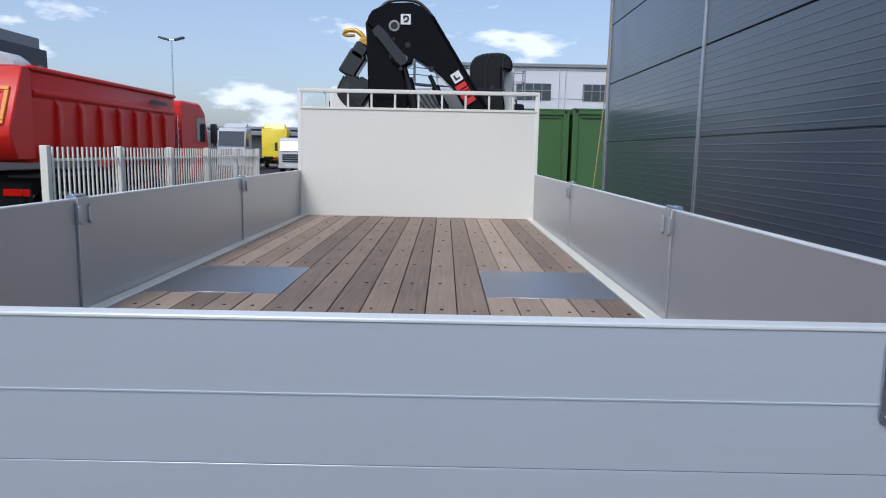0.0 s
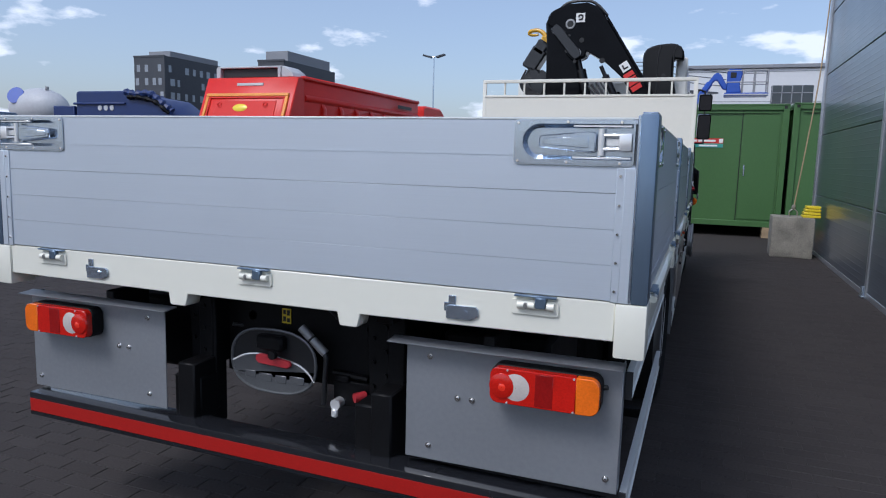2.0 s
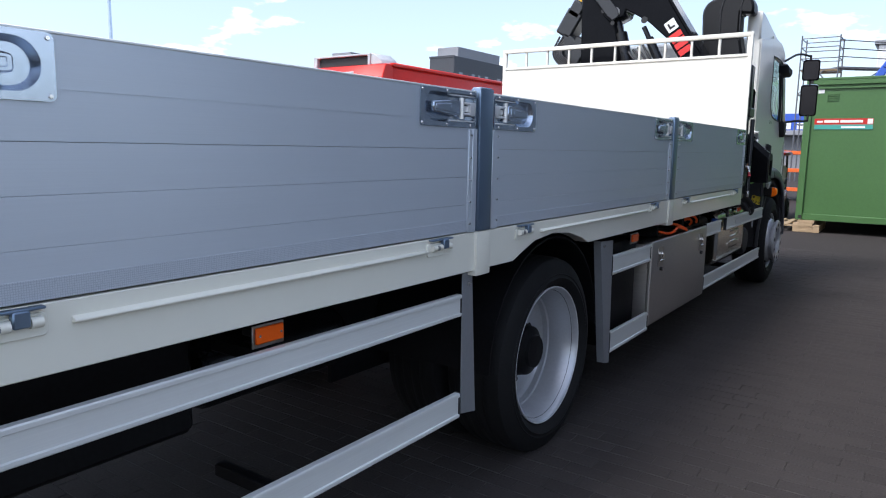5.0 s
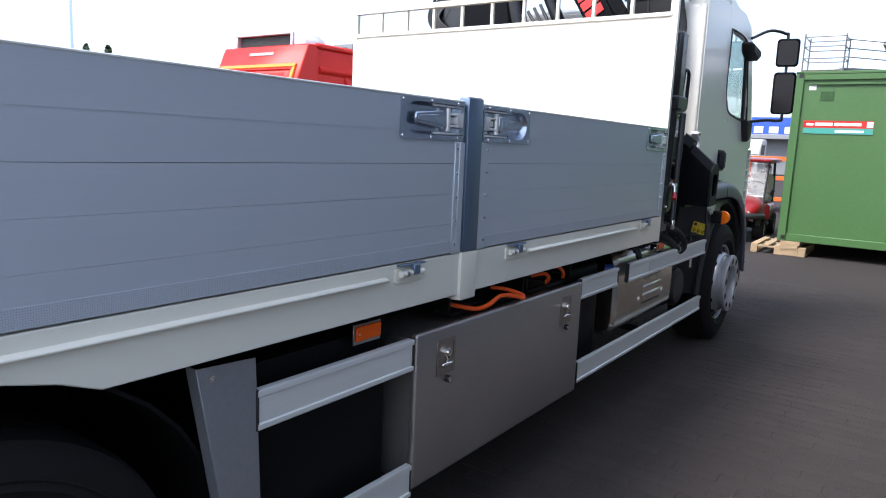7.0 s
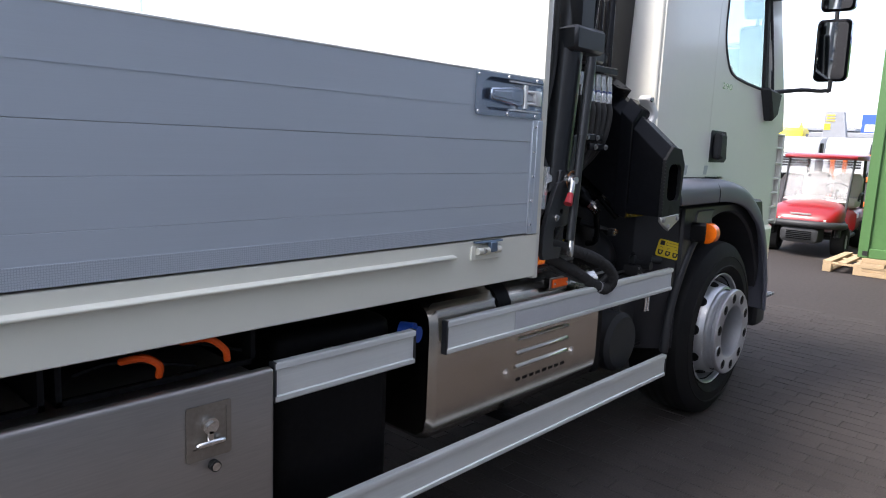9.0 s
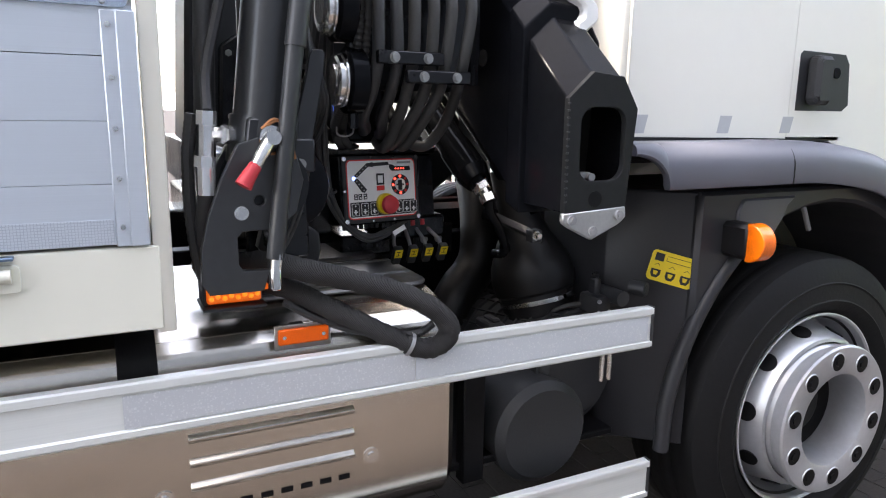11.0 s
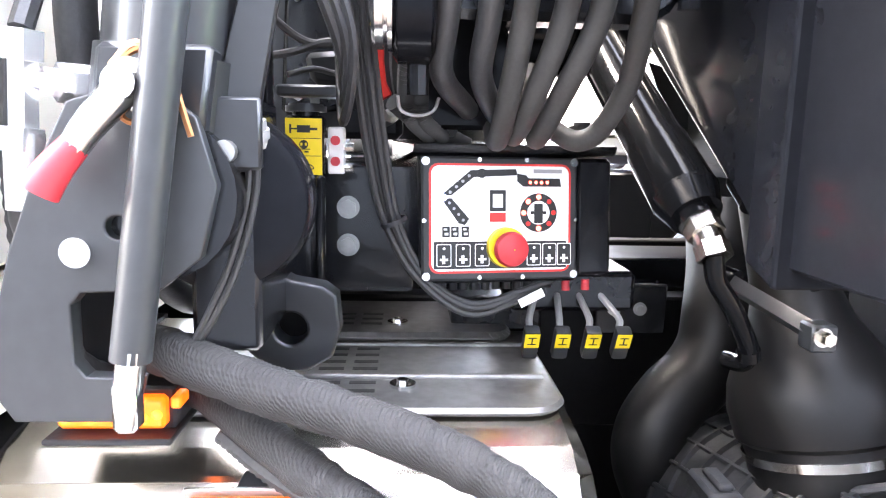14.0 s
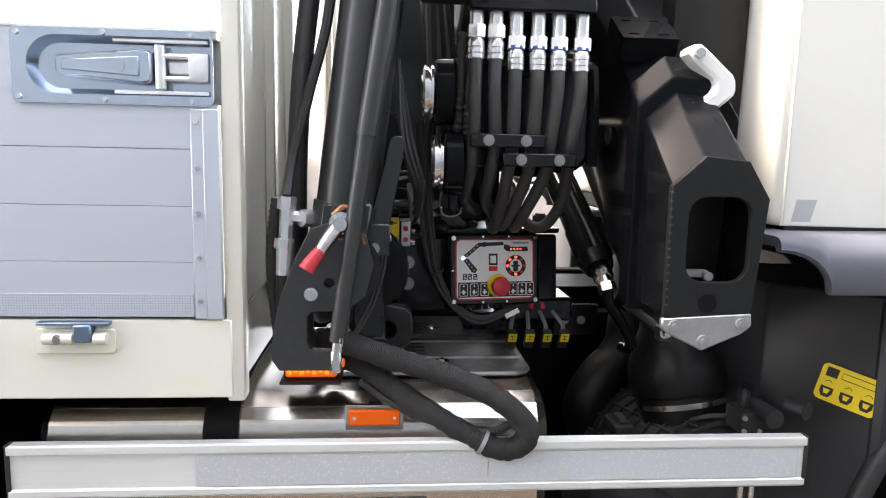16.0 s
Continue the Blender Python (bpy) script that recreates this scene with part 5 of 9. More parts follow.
part("cab_rear_wall", B(-CX + 0.005, CX - 0.005, 7.575, 7.63, 1.33, 2.61, 0.02, 3), M_CAB, truck)
for s in (1, -1):
    part("cab_corner", R((s * (CX - 0.045), 7.62, 1.335), (s * (CX - 0.045), 7.62, 2.61), 0.046, n=20), M_CAB, truck)
part("cab_roof", P([(7.58, 2.62), (7.64, 2.66), (8.3, 2.735), (8.72, 2.74), (8.98, 2.66), (8.96, 2.60), (8.70, 2.68), (7.60, 2.58)], "x", -CX, CX, 0.012), M_CAB, truck)
part("side_fairing", P([(7.585, 2.58), (7.585, 2.88), (7.62, 2.925), (7.80, 2.90), (8.50, 2.765), (8.72, 2.735), (8.72, 2.66)], "x", 0.965, 1.105, 0.02), M_CAB, truck, "off-white roof side fairing")
part("cab_floor", B(-1.09, 1.09, 7.63, 9.40, 1.26, 1.33, 0.01), M_CHASSIS, truck)
part("cab_nose", P([(8.98, 0.95), (9.40, 0.95), (9.50, 1.15), (9.49, 1.52), (9.40, 1.78), (9.34, 1.80), (9.30, 1.30), (8.98, 1.30)], "x", -1.08, 1.08, 0.02), M_CAB, truck)
ws = part("windscreen", P([(9.385, 1.79), (9.375, 1.79), (8.985, 2.62), (8.997, 2.62)], "x", -1.07, 1.07), M_GLASS, truck)
ws.visible_shadow = False
for s in (1, -1):
    part("front_pillar", P([(9.40, 1.78), (9.34, 1.78), (8.94, 2.63), (9.0, 2.64)], "x", s * 1.05, s * 1.11, 0.006), M_CAB, truck)
    col = part("corner_step", B(min(s * 0.95, s * 1.082), max(s * 0.95, s * 1.082), 9.31, 9.50, 1.0, 1.60, 0.012), M_CAB, truck, "cab corner with four recessed steps")
    for y0, y1 in ((9.312, 9.326), (9.455, 9.482)):
        part("step_side", B(min(s * 1.08, s * 1.114), max(s * 1.08, s * 1.114), y0, y1, 1.0, 1.60, 0.004), M_CAB, col)
    for z in (1.02, 1.108, 1.205, 1.300, 1.398, 1.50, 1.585):
        part("step_shelf", B(min(s * 1.08, s * 1.113), max(s * 1.08, s * 1.113), 9.325, 9.457, z, z + 0.015, 0.004), M_CAB, col)
front = [(1.17, 9.06), (1.18, 9.14), (1.165, 9.24), (1.12, 9.38), (1.04, 9.50), (0.92, 9.57), (0.75, 9.60)]
plan = front + [(-x, y) for x, y in front[::-1]]
part("bumper", P(plan, "z", 0.68, 1.01, 0.02), M_WHITE, truck)
stp = part("bumper_step", P([(x * 1.015, y) for x, y in plan], "z", 0.36, 0.675, 0.02), M_PLAST, truck)
for k in range(6):
    for s in (1, -1):
        part("step_rib", B(min(s * 1.10, s * 1.215), max(s * 1.10, s * 1.215), 9.05 + 0.045 * k, 9.072 + 0.045 * k, 0.545, 0.562, 0.002), M_GREYP, stp)
part("dashboard", B(-1.0, 1.0, 8.95, 9.30, 1.33, 1.80, 0.05, 2), M_PLAST, truck)
for x in (-0.65, 0.0, 0.65):
    part("cab_seat", box(box(B(x - 0.26, x + 0.26, 8.05, 8.55, 1.45, 1.65, 0.05, 2), x - 0.25, x + 0.25, 7.95, 8.12, 1.6, 2.2, 0.05, 2), x - 0.13, x + 0.13, 7.97, 8.08, 2.2, 2.36, 0.03, 2), M_PLAST, truck)
part("steering_wheel", lathe([(0.19, 0), (0.205, 0.012), (0.22, 0), (0.205, -0.012), (0.19, 0)], Matrix.Translation((-0.62, 8.82, 1.88)) @ Matrix.Rotation(radians(-60), 4, "X"), 28), M_PLAST, truck)
part("badge", lettering("290", 0.046, Matrix.Translation((CX + 0.002, 8.39, 1.82)) @ FACE_R @ Matrix.Diagonal((2.1, 1, 1, 1)), 0.003), M_CHROME, truck, "chrome model number")
TAN, NRM = Vector((0.651, 0.759, 0)), Vector((0.759, -0.651, 0))
STK = Matrix.Translation((1.1555, 7.7605, 0.974)) @ Matrix((TAN, -NRM, Vector((0, 0, 1)))).transposed().to_4x4() @ Matrix.Rotation(radians(13), 4, "Y")


def on_corner(bm_):
    bm_.transform(STK)
    return bm_


st = part("sticker", on_corner(P(rounded(-0.062, 0.062, -0.043, 0.043, 0.012, 4), "y", -0.0042, -0.0028)), M_YEL, truck, "yellow pictogram warning sticker")
part("sticker_base", on_corner(P(rounded(-0.060, 0.060, -0.041, 0.041, 0.012, 4), "y", -0.0028, 0.006)), M_GUARDP, st)
for u in (-0.040, 0.0, 0.040):
    part("pictogram", on_corner(P([(u - 0.013, -0.010), (u + 0.013, -0.010), (u + 0.013, -0.024), (u + 0.007, -0.034), (u - 0.007, -0.034), (u - 0.013, -0.024)], "y", -0.0048, -0.0042)), M_INK, st)
    part("pictogram_field", on_corner(P([(u - 0.007, -0.015), (u + 0.007, -0.015), (u + 0.004, -0.026), (u - 0.004, -0.026)], "y", -0.0053, -0.0048)), M_YEL, st)
    part("pictogram", on_corner(tube([(u - 0.008, -0.0045, 0.0), (u, -0.0045, 0.006), (u + 0.007, -0.0045, 0.001)], 0.0008, 6, 3)), M_INK, st)
part("pictogram", on_corner(box(bmesh.new(), -0.052, -0.028, -0.0048, -0.0042, 0.014, 0.036)), M_INK, st)
part("pictogram", on_corner(tube([(-0.020, -0.0045, 0.018), (-0.020, -0.0045, 0.032), (0.046, -0.0045, 0.032), (0.046, -0.0045, 0.018), (-0.020, -0.0045, 0.018)], 0.0009, 6, 2, smooth=False)), M_INK, st)
# valve block and hoses at the front corner of the tank
bv = part("brake_valve", box(box(rod(R((1.06, 7.60, 0.905), (1.15, 7.60, 0.905), 0.021, n=20), (1.08, 7.57, 0.875), (1.08, 7.65, 0.875), 0.019, n=18), 1.03, 1.11, 7.545, 7.595, 0.85, 0.905, 0.012, 2), 1.05, 1.085, 7.56, 7.58, 0.90, 0.95, 0.006), M_PLAST, truck)
part("valve_stem", rod(R((1.068, 7.57, 0.94), (1.068, 7.57, 0.965), 0.007, n=10), (1.068, 7.57, 0.953), (1.068, 7.57, 0.960), 0.012, n=6), M_CHASSIS, bv)
for y, z in ((7.552, 0.862), (7.588, 0.862), (7.552, 0.893)):
    part("valve_bolt", R((1.11, y, z), (1.116, y, z), 0.006, n=6), M_GREYP, bv)
part("valve_pipe", tube([(1.04, 7.56, 0.87), (1.02, 7.50, 0.86), (0.98, 7.46, 0.82), (0.95, 7.45, 0.74)], 0.007, 8, 5), M_HOSE, bv)
# black plate added to stand in for the shade beside the silencer
part("shade_filler_floor", B(0.46, 1.12, 7.09, 7.62, 0.50, 0.52, 0.004), M_CHASSIS, truck)
part("valve_port", rod(R((1.13, 7.64, 0.93), (1.17, 7.66, 0.93), 0.020, n=16), (1.168, 7.659, 0.93), (1.172, 7.661, 0.93), 0.013, n=16), M_PLAST, truck)
part("canister", lathe([(0.001, 0), (0.12, 0), (0.14, -0.02), (0.14, -0.22), (0.1, -0.25), (0.001, -0.25)], Matrix.Translation((1.16, 7.36, 0.57)) @ Matrix.Rotation(radians(90), 4, "Y"), 32), M_PLAST, truck)
part("support_post", B(1.10, 1.14, 7.13, 7.19, 0.47, 0.82, 0.004), M_CHASSIS, truck)
for y in (7.515, 7.54):
    part("cable_plug", R((1.18, y, 0.70), (1.18, y, 0.78), 0.007, n=8), M_CHROME, truck)

# intake duct, boot and air filter behind the cab
duct = part("intake_duct", P([(0.60, 1.25), (0.94, 1.25), (0.985, 2.46), (0.940, 2.68), (0.940, 2.87), (1.06, 2.85), (1.065, 2.93), (1.045, 2.99), (1.005, 3.035), (0.92, 3.062), (0.73, 3.048), (0.63, 3.015), (0.583, 2.97), (0.562, 2.90), (0.585, 2.46)], "y", 7.37, 7.58, 0.022), M_BOOT, truck, "black plastic air intake duct")
for z in (1.7, 2.2, 2.62):
    part("duct_rib", B(0.57, 0.985, 7.362, 7.37, z, z + 0.02, 0.003), M_PLAST, duct)
part("duct_seam", tube([(0.755, 7.369, 2.40), (0.750, 7.369, 2.86), (0.765, 7.369, 2.97), (0.785, 7.372, 3.04)], 0.009, 8, 4), M_PLAST, duct)
part("duct_seam", tube([(0.945, 7.369, 2.60), (0.942, 7.369, 2.90), (0.955, 7.370, 2.99), (0.965, 7.374, 3.04)], 0.007, 8, 4), M_PLAST, duct)
part("duct_boss", R((0.83, 7.372, 2.66), (0.83, 7.358, 2.66), 0.028, n=18), M_PLAST, duct)
bm_b = Matrix.Translation((0.90, 7.50, 0.845)) @ Matrix.Rotation(radians(-14), 4, "Y") @ Matrix.Rotation(radians(8), 4, "X")
bt = lathe([(0.106, -0.03), (0.108, 0.03), (0.118, 0.038), (0.123, 0.08), (0.117, 0.12), (0.098, 0.165), (0.075, 0.205), (0.062, 0.25), (0.058, 0.40)], bm_b, 40)
part("intake_boot", bt, M_BOOT, truck, "black rubber intake boot")
part("boot_clamp", lathe([(0.107, 0.004), (0.112, 0.005), (0.112, 0.018), (0.107, 0.019)], bm_b, 40), M_CHROME, truck)
part("boot_elbow", tube([(0.50, 7.50, 1.16), (0.58, 7.475, 1.07), (0.63, 7.452, 1.00), (0.65, 7.437, 0.935), (0.66, 7.405, 0.885), (0.67, 7.36, 0.845), (0.685, 7.32, 0.79), (0.68, 7.32, 0.73), (0.66, 7.35, 0.66)], 0.066, 24, 8), M_BOOT, truck, "black rubber intake elbow")
fm = Matrix.Translation((0.60, 7.43, 0.665)) @ Matrix.Rotation(radians(12), 4, "Z") @ Matrix.Rotation(radians(86), 4, "Y")
filt = part("air_filter", lathe([(0.001, 0.0), (0.14, 0.0), (0.152, 0.015), (0.152, 0.46), (0.13, 0.49), (0.001, 0.49)], fm, 48), M_PLAST, truck, "ribbed black air filter housing")
for k in range(11):
    part("filter_rib", lathe([(0.151, 0.02 + k * 0.044), (0.160, 0.022 + k * 0.044), (0.160, 0.028 + k * 0.044), (0.151, 0.030 + k * 0.044)], fm, 48), M_PLAST, filt)
for k in range(20):
    a = 2 * math.pi * k / 20
    p, q = fm @ Vector((0.156 * math.cos(a), 0.156 * math.sin(a), 0.02)), fm @ Vector((0.156 * math.cos(a), 0.156 * math.sin(a), 0.46))
    part("filter_rib", R(p, q, 0.0045, n=6), M_PLAST, filt)
part("filter_latch", box(B(0.86, 0.95, 7.31, 7.36, 0.785, 0.812, 0.006), 0.88, 0.94, 7.325, 7.35, 0.81, 0.822, 0.004), M_PLAST, filt)

# ---- silencer ----
sil = thing("silencer", (0.9, 6.55, 0.45), "polished stainless exhaust silencer box with louvres", "silencer")
prof = [(0.60, 0.47), (1.13, 0.47), (1.175, 0.50), (1.19, 0.56), (1.19, 0.86), (1.183, 0.905), (1.165, 0.935), (1.135, 0.957), (1.09, 0.970), (1.04, 0.976), (0.98, 0.978), (0.60, 0.978)]
part("shell", P(prof, "y", 6.05, 7.085, 0.022), M_STAIN, sil, "bright stainless shell")
part("band", P([(1.150, 0.80), (1.194, 0.80), (1.194, 0.862), (1.187, 0.908), (1.168, 0.939), (1.137, 0.961), (1.09, 0.974), (0.98, 0.982), (0.60, 0.982), (0.60, 0.97), (1.08, 0.96), (1.150, 0.90)], "y", 6.375, 6.445), M_CHASSIS, sil)
for k in range(3):
    z = 0.752 - k * 0.052
    part("louvre", P([(1.188, z - 0.012), (1.198, z - 0.004), (1.198, z + 0.002), (1.188, z + 0.012)], "y", 6.49, 6.83, 0.001), M_STAIN, sil)
for k in range(8):
    part("vent_hole", B(1.189, 1.1915, 6.50 + k * 0.042, 6.525 + k * 0.042, 0.592, 0.604, 0), M_CHASSIS, sil)
for y in (6.44, 6.87):
    part("bolt", rod(R((1.19, y, 0.635), (1.193, y, 0.635), 0.018, n=18), (1.193, y, 0.635), (1.197, y, 0.635), 0.009, n=12), M_CHROME, sil)
shield = part("heat_shield", P(rounded(0.58, 1.065, 6.57, 7.075, 0.05), "z", 0.977, 0.988, 0.005), M_SHIELD, sil, "dull steel heat shield with vents")
part("shield_step", P(rounded(0.58, 0.80, 6.64, 7.045, 0.04), "z", 0.987, 1.004, 0.007), M_SHIELD, shield)
for x in (0.81, 0.955):
    part("shield_ridge", R((x, 6.62, 0.988), (x, 7.06, 0.988), 0.006, n=10), M_SHIELD, shield)
for x in (0.685, 0.715, 0.745, 0.83, 0.86, 0.89, 0.92, 0.975, 1.005, 1.035):
    zz = 1.0035 if x < 0.8 else 0.9875
    for k in range(4):
        part("vent", B(x - 0.005, x + 0.005, 6.665 + k * 0.046, 6.699 + k * 0.046, zz, zz + 0.0012, 0), M_INK, shield)
for x, y, z in ((0.737, 6.862, 1.003), (0.985, 6.872, 0.988)):
    part("screw", rod(R((x, y, z), (x, y, z + 0.004), 0.017, n=16), (x, y, z), (x, y, z + 0.009), 0.008, n=6), M_CHROME, shield)
# ---- loader crane ----
crane = thing("loader_crane", (0.0, 7.0, 0.98), "black folded hydraulic loader crane behind the cab", "crane")


def cpart(name, bm_, material=M_CRANE, parent=None, label=""):
    return part(name, bm_, material, parent or crane, label)


# base and stabiliser beam
cpart("base_frame", box(B(-0.50, 0.30, 6.62, 7.16, 0.985, 1.10, 0.01), -0.40, 0.30, 6.72, 7.10, 1.08, 1.30, 0.03), M_BLACK)
beam = cpart("stabiliser_beam", B(-1.18, 0.872, 6.655, 6.885, 1.085, 1.265, 0.008, 2), M_BLACK)
cpart("beam_inner", B(0.86, 1.20, 6.675, 6.74, 1.10, 1.25, 0.006), M_BLACK, beam)
for z in (1.206, 1.153):
    cpart("bolt", rod(R((0.870, 6.793, z), (0.880, 6.793, z), 0.0115, n=6), (0.868, 6.793, z), (0.873, 6.793, z), 0.016, n=18), M_BOLT, beam)
col = cpart("column", lathe([(0.22, 0), (0.22, 0.10), (0.17, 0.2), (0.15, 0.7), (0.18, 0.9), (0.001, 0.92)], Matrix.Translation((-0.08, 6.94, 1.25)), 28), M_BLACK)

# knuckle: inner boom, outer boom with its extensions, link plates, cylinder
inner_out = [(-0.56, 1.75), (-0.28, 1.75), (-0.13, 2.45), (-0.24, 3.02), (-0.36, 3.34), (-0.52, 3.40), (-0.62, 3.30), (-0.60, 3.08)]
inner = cpart("inner_boom", P(inner_out, "y", 6.93, 7.18, 0.02), M_BOOM)
knuckle = [(-0.58, 3.36), (-0.54, 3.42), (-0.36, 3.50), (-0.10, 3.51), (0.02, 3.46), (0.10, 3.38), (0.72, 2.41), (1.10, 1.82), (0.86, 1.64), (0.50, 2.38), (0.36, 2.60), (0.16, 2.78), (-0.08, 2.92),
           (-0.10, 2.86), (-0.24, 2.80), (-0.33, 2.88), (-0.36, 3.0), (-0.52, 3.22), (-0.60, 3.28)]
outer = cpart("outer_boom", P(knuckle, "y", 6.90, 7.16, 0.012), M_BOOM)
# extension boom: a wide housing that comes down from the column and a narrower open-ended box
def loft(bm_, lo, hi, cap=True):
    a_, b_ = [bm_.verts.new(p) for p in lo], [bm_.verts.new(p) for p in hi]
    k_ = len(lo)
    for j in range(k_):
        bm_.faces.new((a_[j], a_[(j + 1) % k_], b_[(j + 1) % k_], b_[j]))
    if cap:
        bm_.faces.new(a_[::-1])
        bm_.faces.new(b_)
    return bm_


hexo = [(7.252, 1.180), (7.252, 1.420), (7.312, 1.474), (7.390, 1.466), (7.432, 1.400), (7.412, 1.180)]
big = [(7.236, 1.160), (7.236, 1.432), (7.306, 1.492), (7.398, 1.484), (7.448, 1.410), (7.426, 1.160)]
house = bmesh.new()
loft(house, [(1.185, y, z + (0.140 if z > 1.3 else 0.0)) for y, z in big], [(1.125, y, z + (0.19 if z > 1.3 else 0.02)) for y, z in big])
loft(house, [(1.13, y, z + (0.175 if z > 1.3 else 0.02)) for y, z in hexo], [(0.22, y - 0.05, z + (0.93 if z > 1.3 else 0.72)) for y, z in hexo])
bmesh.ops.bevel(house, geom=house.edges[:], offset=0.004, segments=2, affect="EDGES", profile=0.5)
ext = part("extension_boom", house, M_BOOM, crane, "folded extension boom with an open end", sharp=8)
endbox = bmesh.new()
loft(endbox, [(1.335, y, z) for y, z in hexo], [(1.18, y, z + (0.132 if z > 1.3 else 0.0)) for y, z in hexo], False)
bmesh.ops.bevel(endbox, geom=[e for e in endbox.edges if len(e.link_faces) == 2], offset=0.004, segments=2, affect="EDGES", profile=0.5)
part("end_box", endbox, M_BOOM, ext, sharp=8)
cpart("end_plate", plate([hexo, rounded(7.282, 7.405, 1.245, 1.405, 0.036)], 0.012, FACE_R @ Matrix.Translation((0, 0, 1.337)), 0.002), M_ENDP, ext)
# black sheet stands in for the dark depth of the open end
cpart("end_opening_dark", B(1.19, 1.195, 7.26, 7.425, 1.19, 1.46, 0), M_INK, ext)
cpart("inner_bolt", box(R((1.30, 7.345, 1.252), (1.312, 7.345, 1.252), 0.009, n=10), 1.28, 1.30, 7.29, 7.35, 1.248, 1.262, 0.002), M_GREYP, ext)
# black disc paints the shade of the drain hole
cpart("drain_hole_shade", R((1.343, 7.33, 1.208), (1.3455, 7.33, 1.208), 0.018, n=18), M_CHASSIS, ext)
foot = cpart("foot_plate", P([(7.245, 1.180), (7.415, 1.190), (7.418, 1.165), (7.40, 1.15), (7.325, 1.118), (7.26, 1.150), (7.246, 1.16)], "x", 1.333, 1.347, 0.003), M_ZINC, ext, "pale bare-metal end plate")
for y, z in ((7.268, 1.166), (7.395, 1.170), (7.325, 1.138)):
    cpart("bolt", rod(R((1.346, y, z), (1.353, y, z), 0.011, n=16), (1.353, y, z), (1.355, y, z), 0.006, n=6), M_GREYP, foot)
for k in range(15):
    p0, p1 = Vector((1.343, 7.253, 1.205)), Vector((1.343, 7.252, 1.41))
    cpart("weld_bead", ico(bmesh.new(), p0.lerp(p1, k / 14), 0.0038, 1), M_CRANE, ext)
bpm = Matrix.Translation((1.06, 7.285, 1.745)) @ Matrix.Rotation(radians(33), 4, "Y")
bk = plate([rounded(-0.055, 0.055, -0.06, 0.06, 0.006, 2)] + [rounded(sx * 0.035 - 0.004, sx * 0.035 + 0.004, sy * 0.032 - 0.012, sy * 0.032 + 0.012, 0.003, 2) for sx in (-1, 1) for sy in (-1, 1)], 0.006, bpm)
box(bk, -0.055, 0.055, -0.060, -0.054, -0.05, 0.002, m=bpm)
box(bk, 0.049, 0.055, -0.060, 0.06, -0.05, 0.002, m=bpm)
cpart("bracket_plate", bk, M_BOOM, ext)
cpart("boom_stop", P([(7.322, 1.680), (7.345, 1.697), (7.360, 1.688), (7.425, 1.632), (7.428, 1.60), (7.385, 1.563), (7.366, 1.572), (7.362, 1.590), (7.382, 1.604), (7.385, 1.625), (7.345, 1.655)], "x", 1.15, 1.205, 0.007), M_INKW, ext, "white plastic boom stop")
cpart("stop_bolt", R((1.204, 7.345, 1.675), (1.214, 7.345, 1.675), 0.011, n=6), M_CHROME, ext)
cpart("inspection_hole", R((1.0, 7.235, 1.52), (1.0, 7.2395, 1.52), 0.02, n=16), M_INK, ext)

for x, z, r in ((-0.47, 3.19, 0.055), (-0.295, 3.255, 0.062), (-0.205, 2.90, 0.060)):
    pin = cpart("pivot_pin", lathe([(r * 0.62, 0.002), (r * 0.66, 0.010), (r * 0.88, 0.010), (r, 0.003), (r, -0.02)], Matrix.Translation((x, 6.895, z)) @ Matrix.Rotation(radians(90), 4, "X"), 26), M_GREYP)
    cpart("pin_centre", R((x, 6.897, z), (x, 6.889, z), r * 0.62, n=22), M_INK, pin)
for x, z, r in ((-0.145, 3.055, 0.030), (-0.265, 3.00, 0.024), (0.12, 2.80, 0.034), (-0.37, 3.16, 0.018), (-0.41, 3.10, 0.016), (-0.30, 3.12, 0.014), (-0.33, 2.93, 0.022), (-0.22, 2.80, 0.022)):
    cpart("bore", R((x, 6.899, z), (x, 6.8955, z), r, n=18), M_INK)
cpart("link_plate", P([(-0.54, 3.20), (-0.47, 3.265), (-0.41, 3.22), (-0.16, 2.93), (-0.15, 2.86), (-0.215, 2.82), (-0.275, 2.87)], "y", 6.878, 6.899, 0.006), M_CRANE)
cpart("boom_edge", P([(0.10, 3.385), (0.145, 3.36), (0.755, 2.40), (0.72, 2.40)], "y", 6.885, 7.17, 0.006), M_BOOM, outer)
# dark plate added only to block the bright gap beside the boom
cpart("gap_blocker_boom", B(0.24, 0.32, 7.20, 7.44, 1.50, 2.45, 0.01), M_CYL)
cpart("boom_ridge", tube([(-0.50, 7.02, 3.43), (-0.35, 7.02, 3.54), (-0.10, 7.02, 3.55), (0.03, 7.02, 3.48), (0.14, 7.02, 3.36)], 0.018, 8, 5), M_HOSE)
cpart("boom_cylinder", rod(R((-0.20, 6.98, 2.86), (-0.13, 6.98, 2.62), 0.035), (-0.15, 6.98, 2.70), (0.05, 6.98, 1.95), 0.062, n=20), M_BLACK)
cpart("second_cylinder", rod(R((0.10, 6.96, 2.74), (0.18, 6.96, 2.58), 0.025), (0.16, 6.96, 2.62), (0.42, 6.96, 2.10), 0.045, n=18), M_BLACK)
cpart("logo_patch", B(-0.225, -0.115, 6.885, 6.889, 3.27, 3.38, 0), M_INKW, outer, "white square maker's patch")
cpart("logo_shape", tube([(-0.19, 6.883, 3.30), (-0.15, 6.883, 3.31), (-0.145, 6.883, 3.35), (-0.185, 6.883, 3.355), (-0.19, 6.883, 3.33)], 0.009, 6, 4), M_INK, outer)
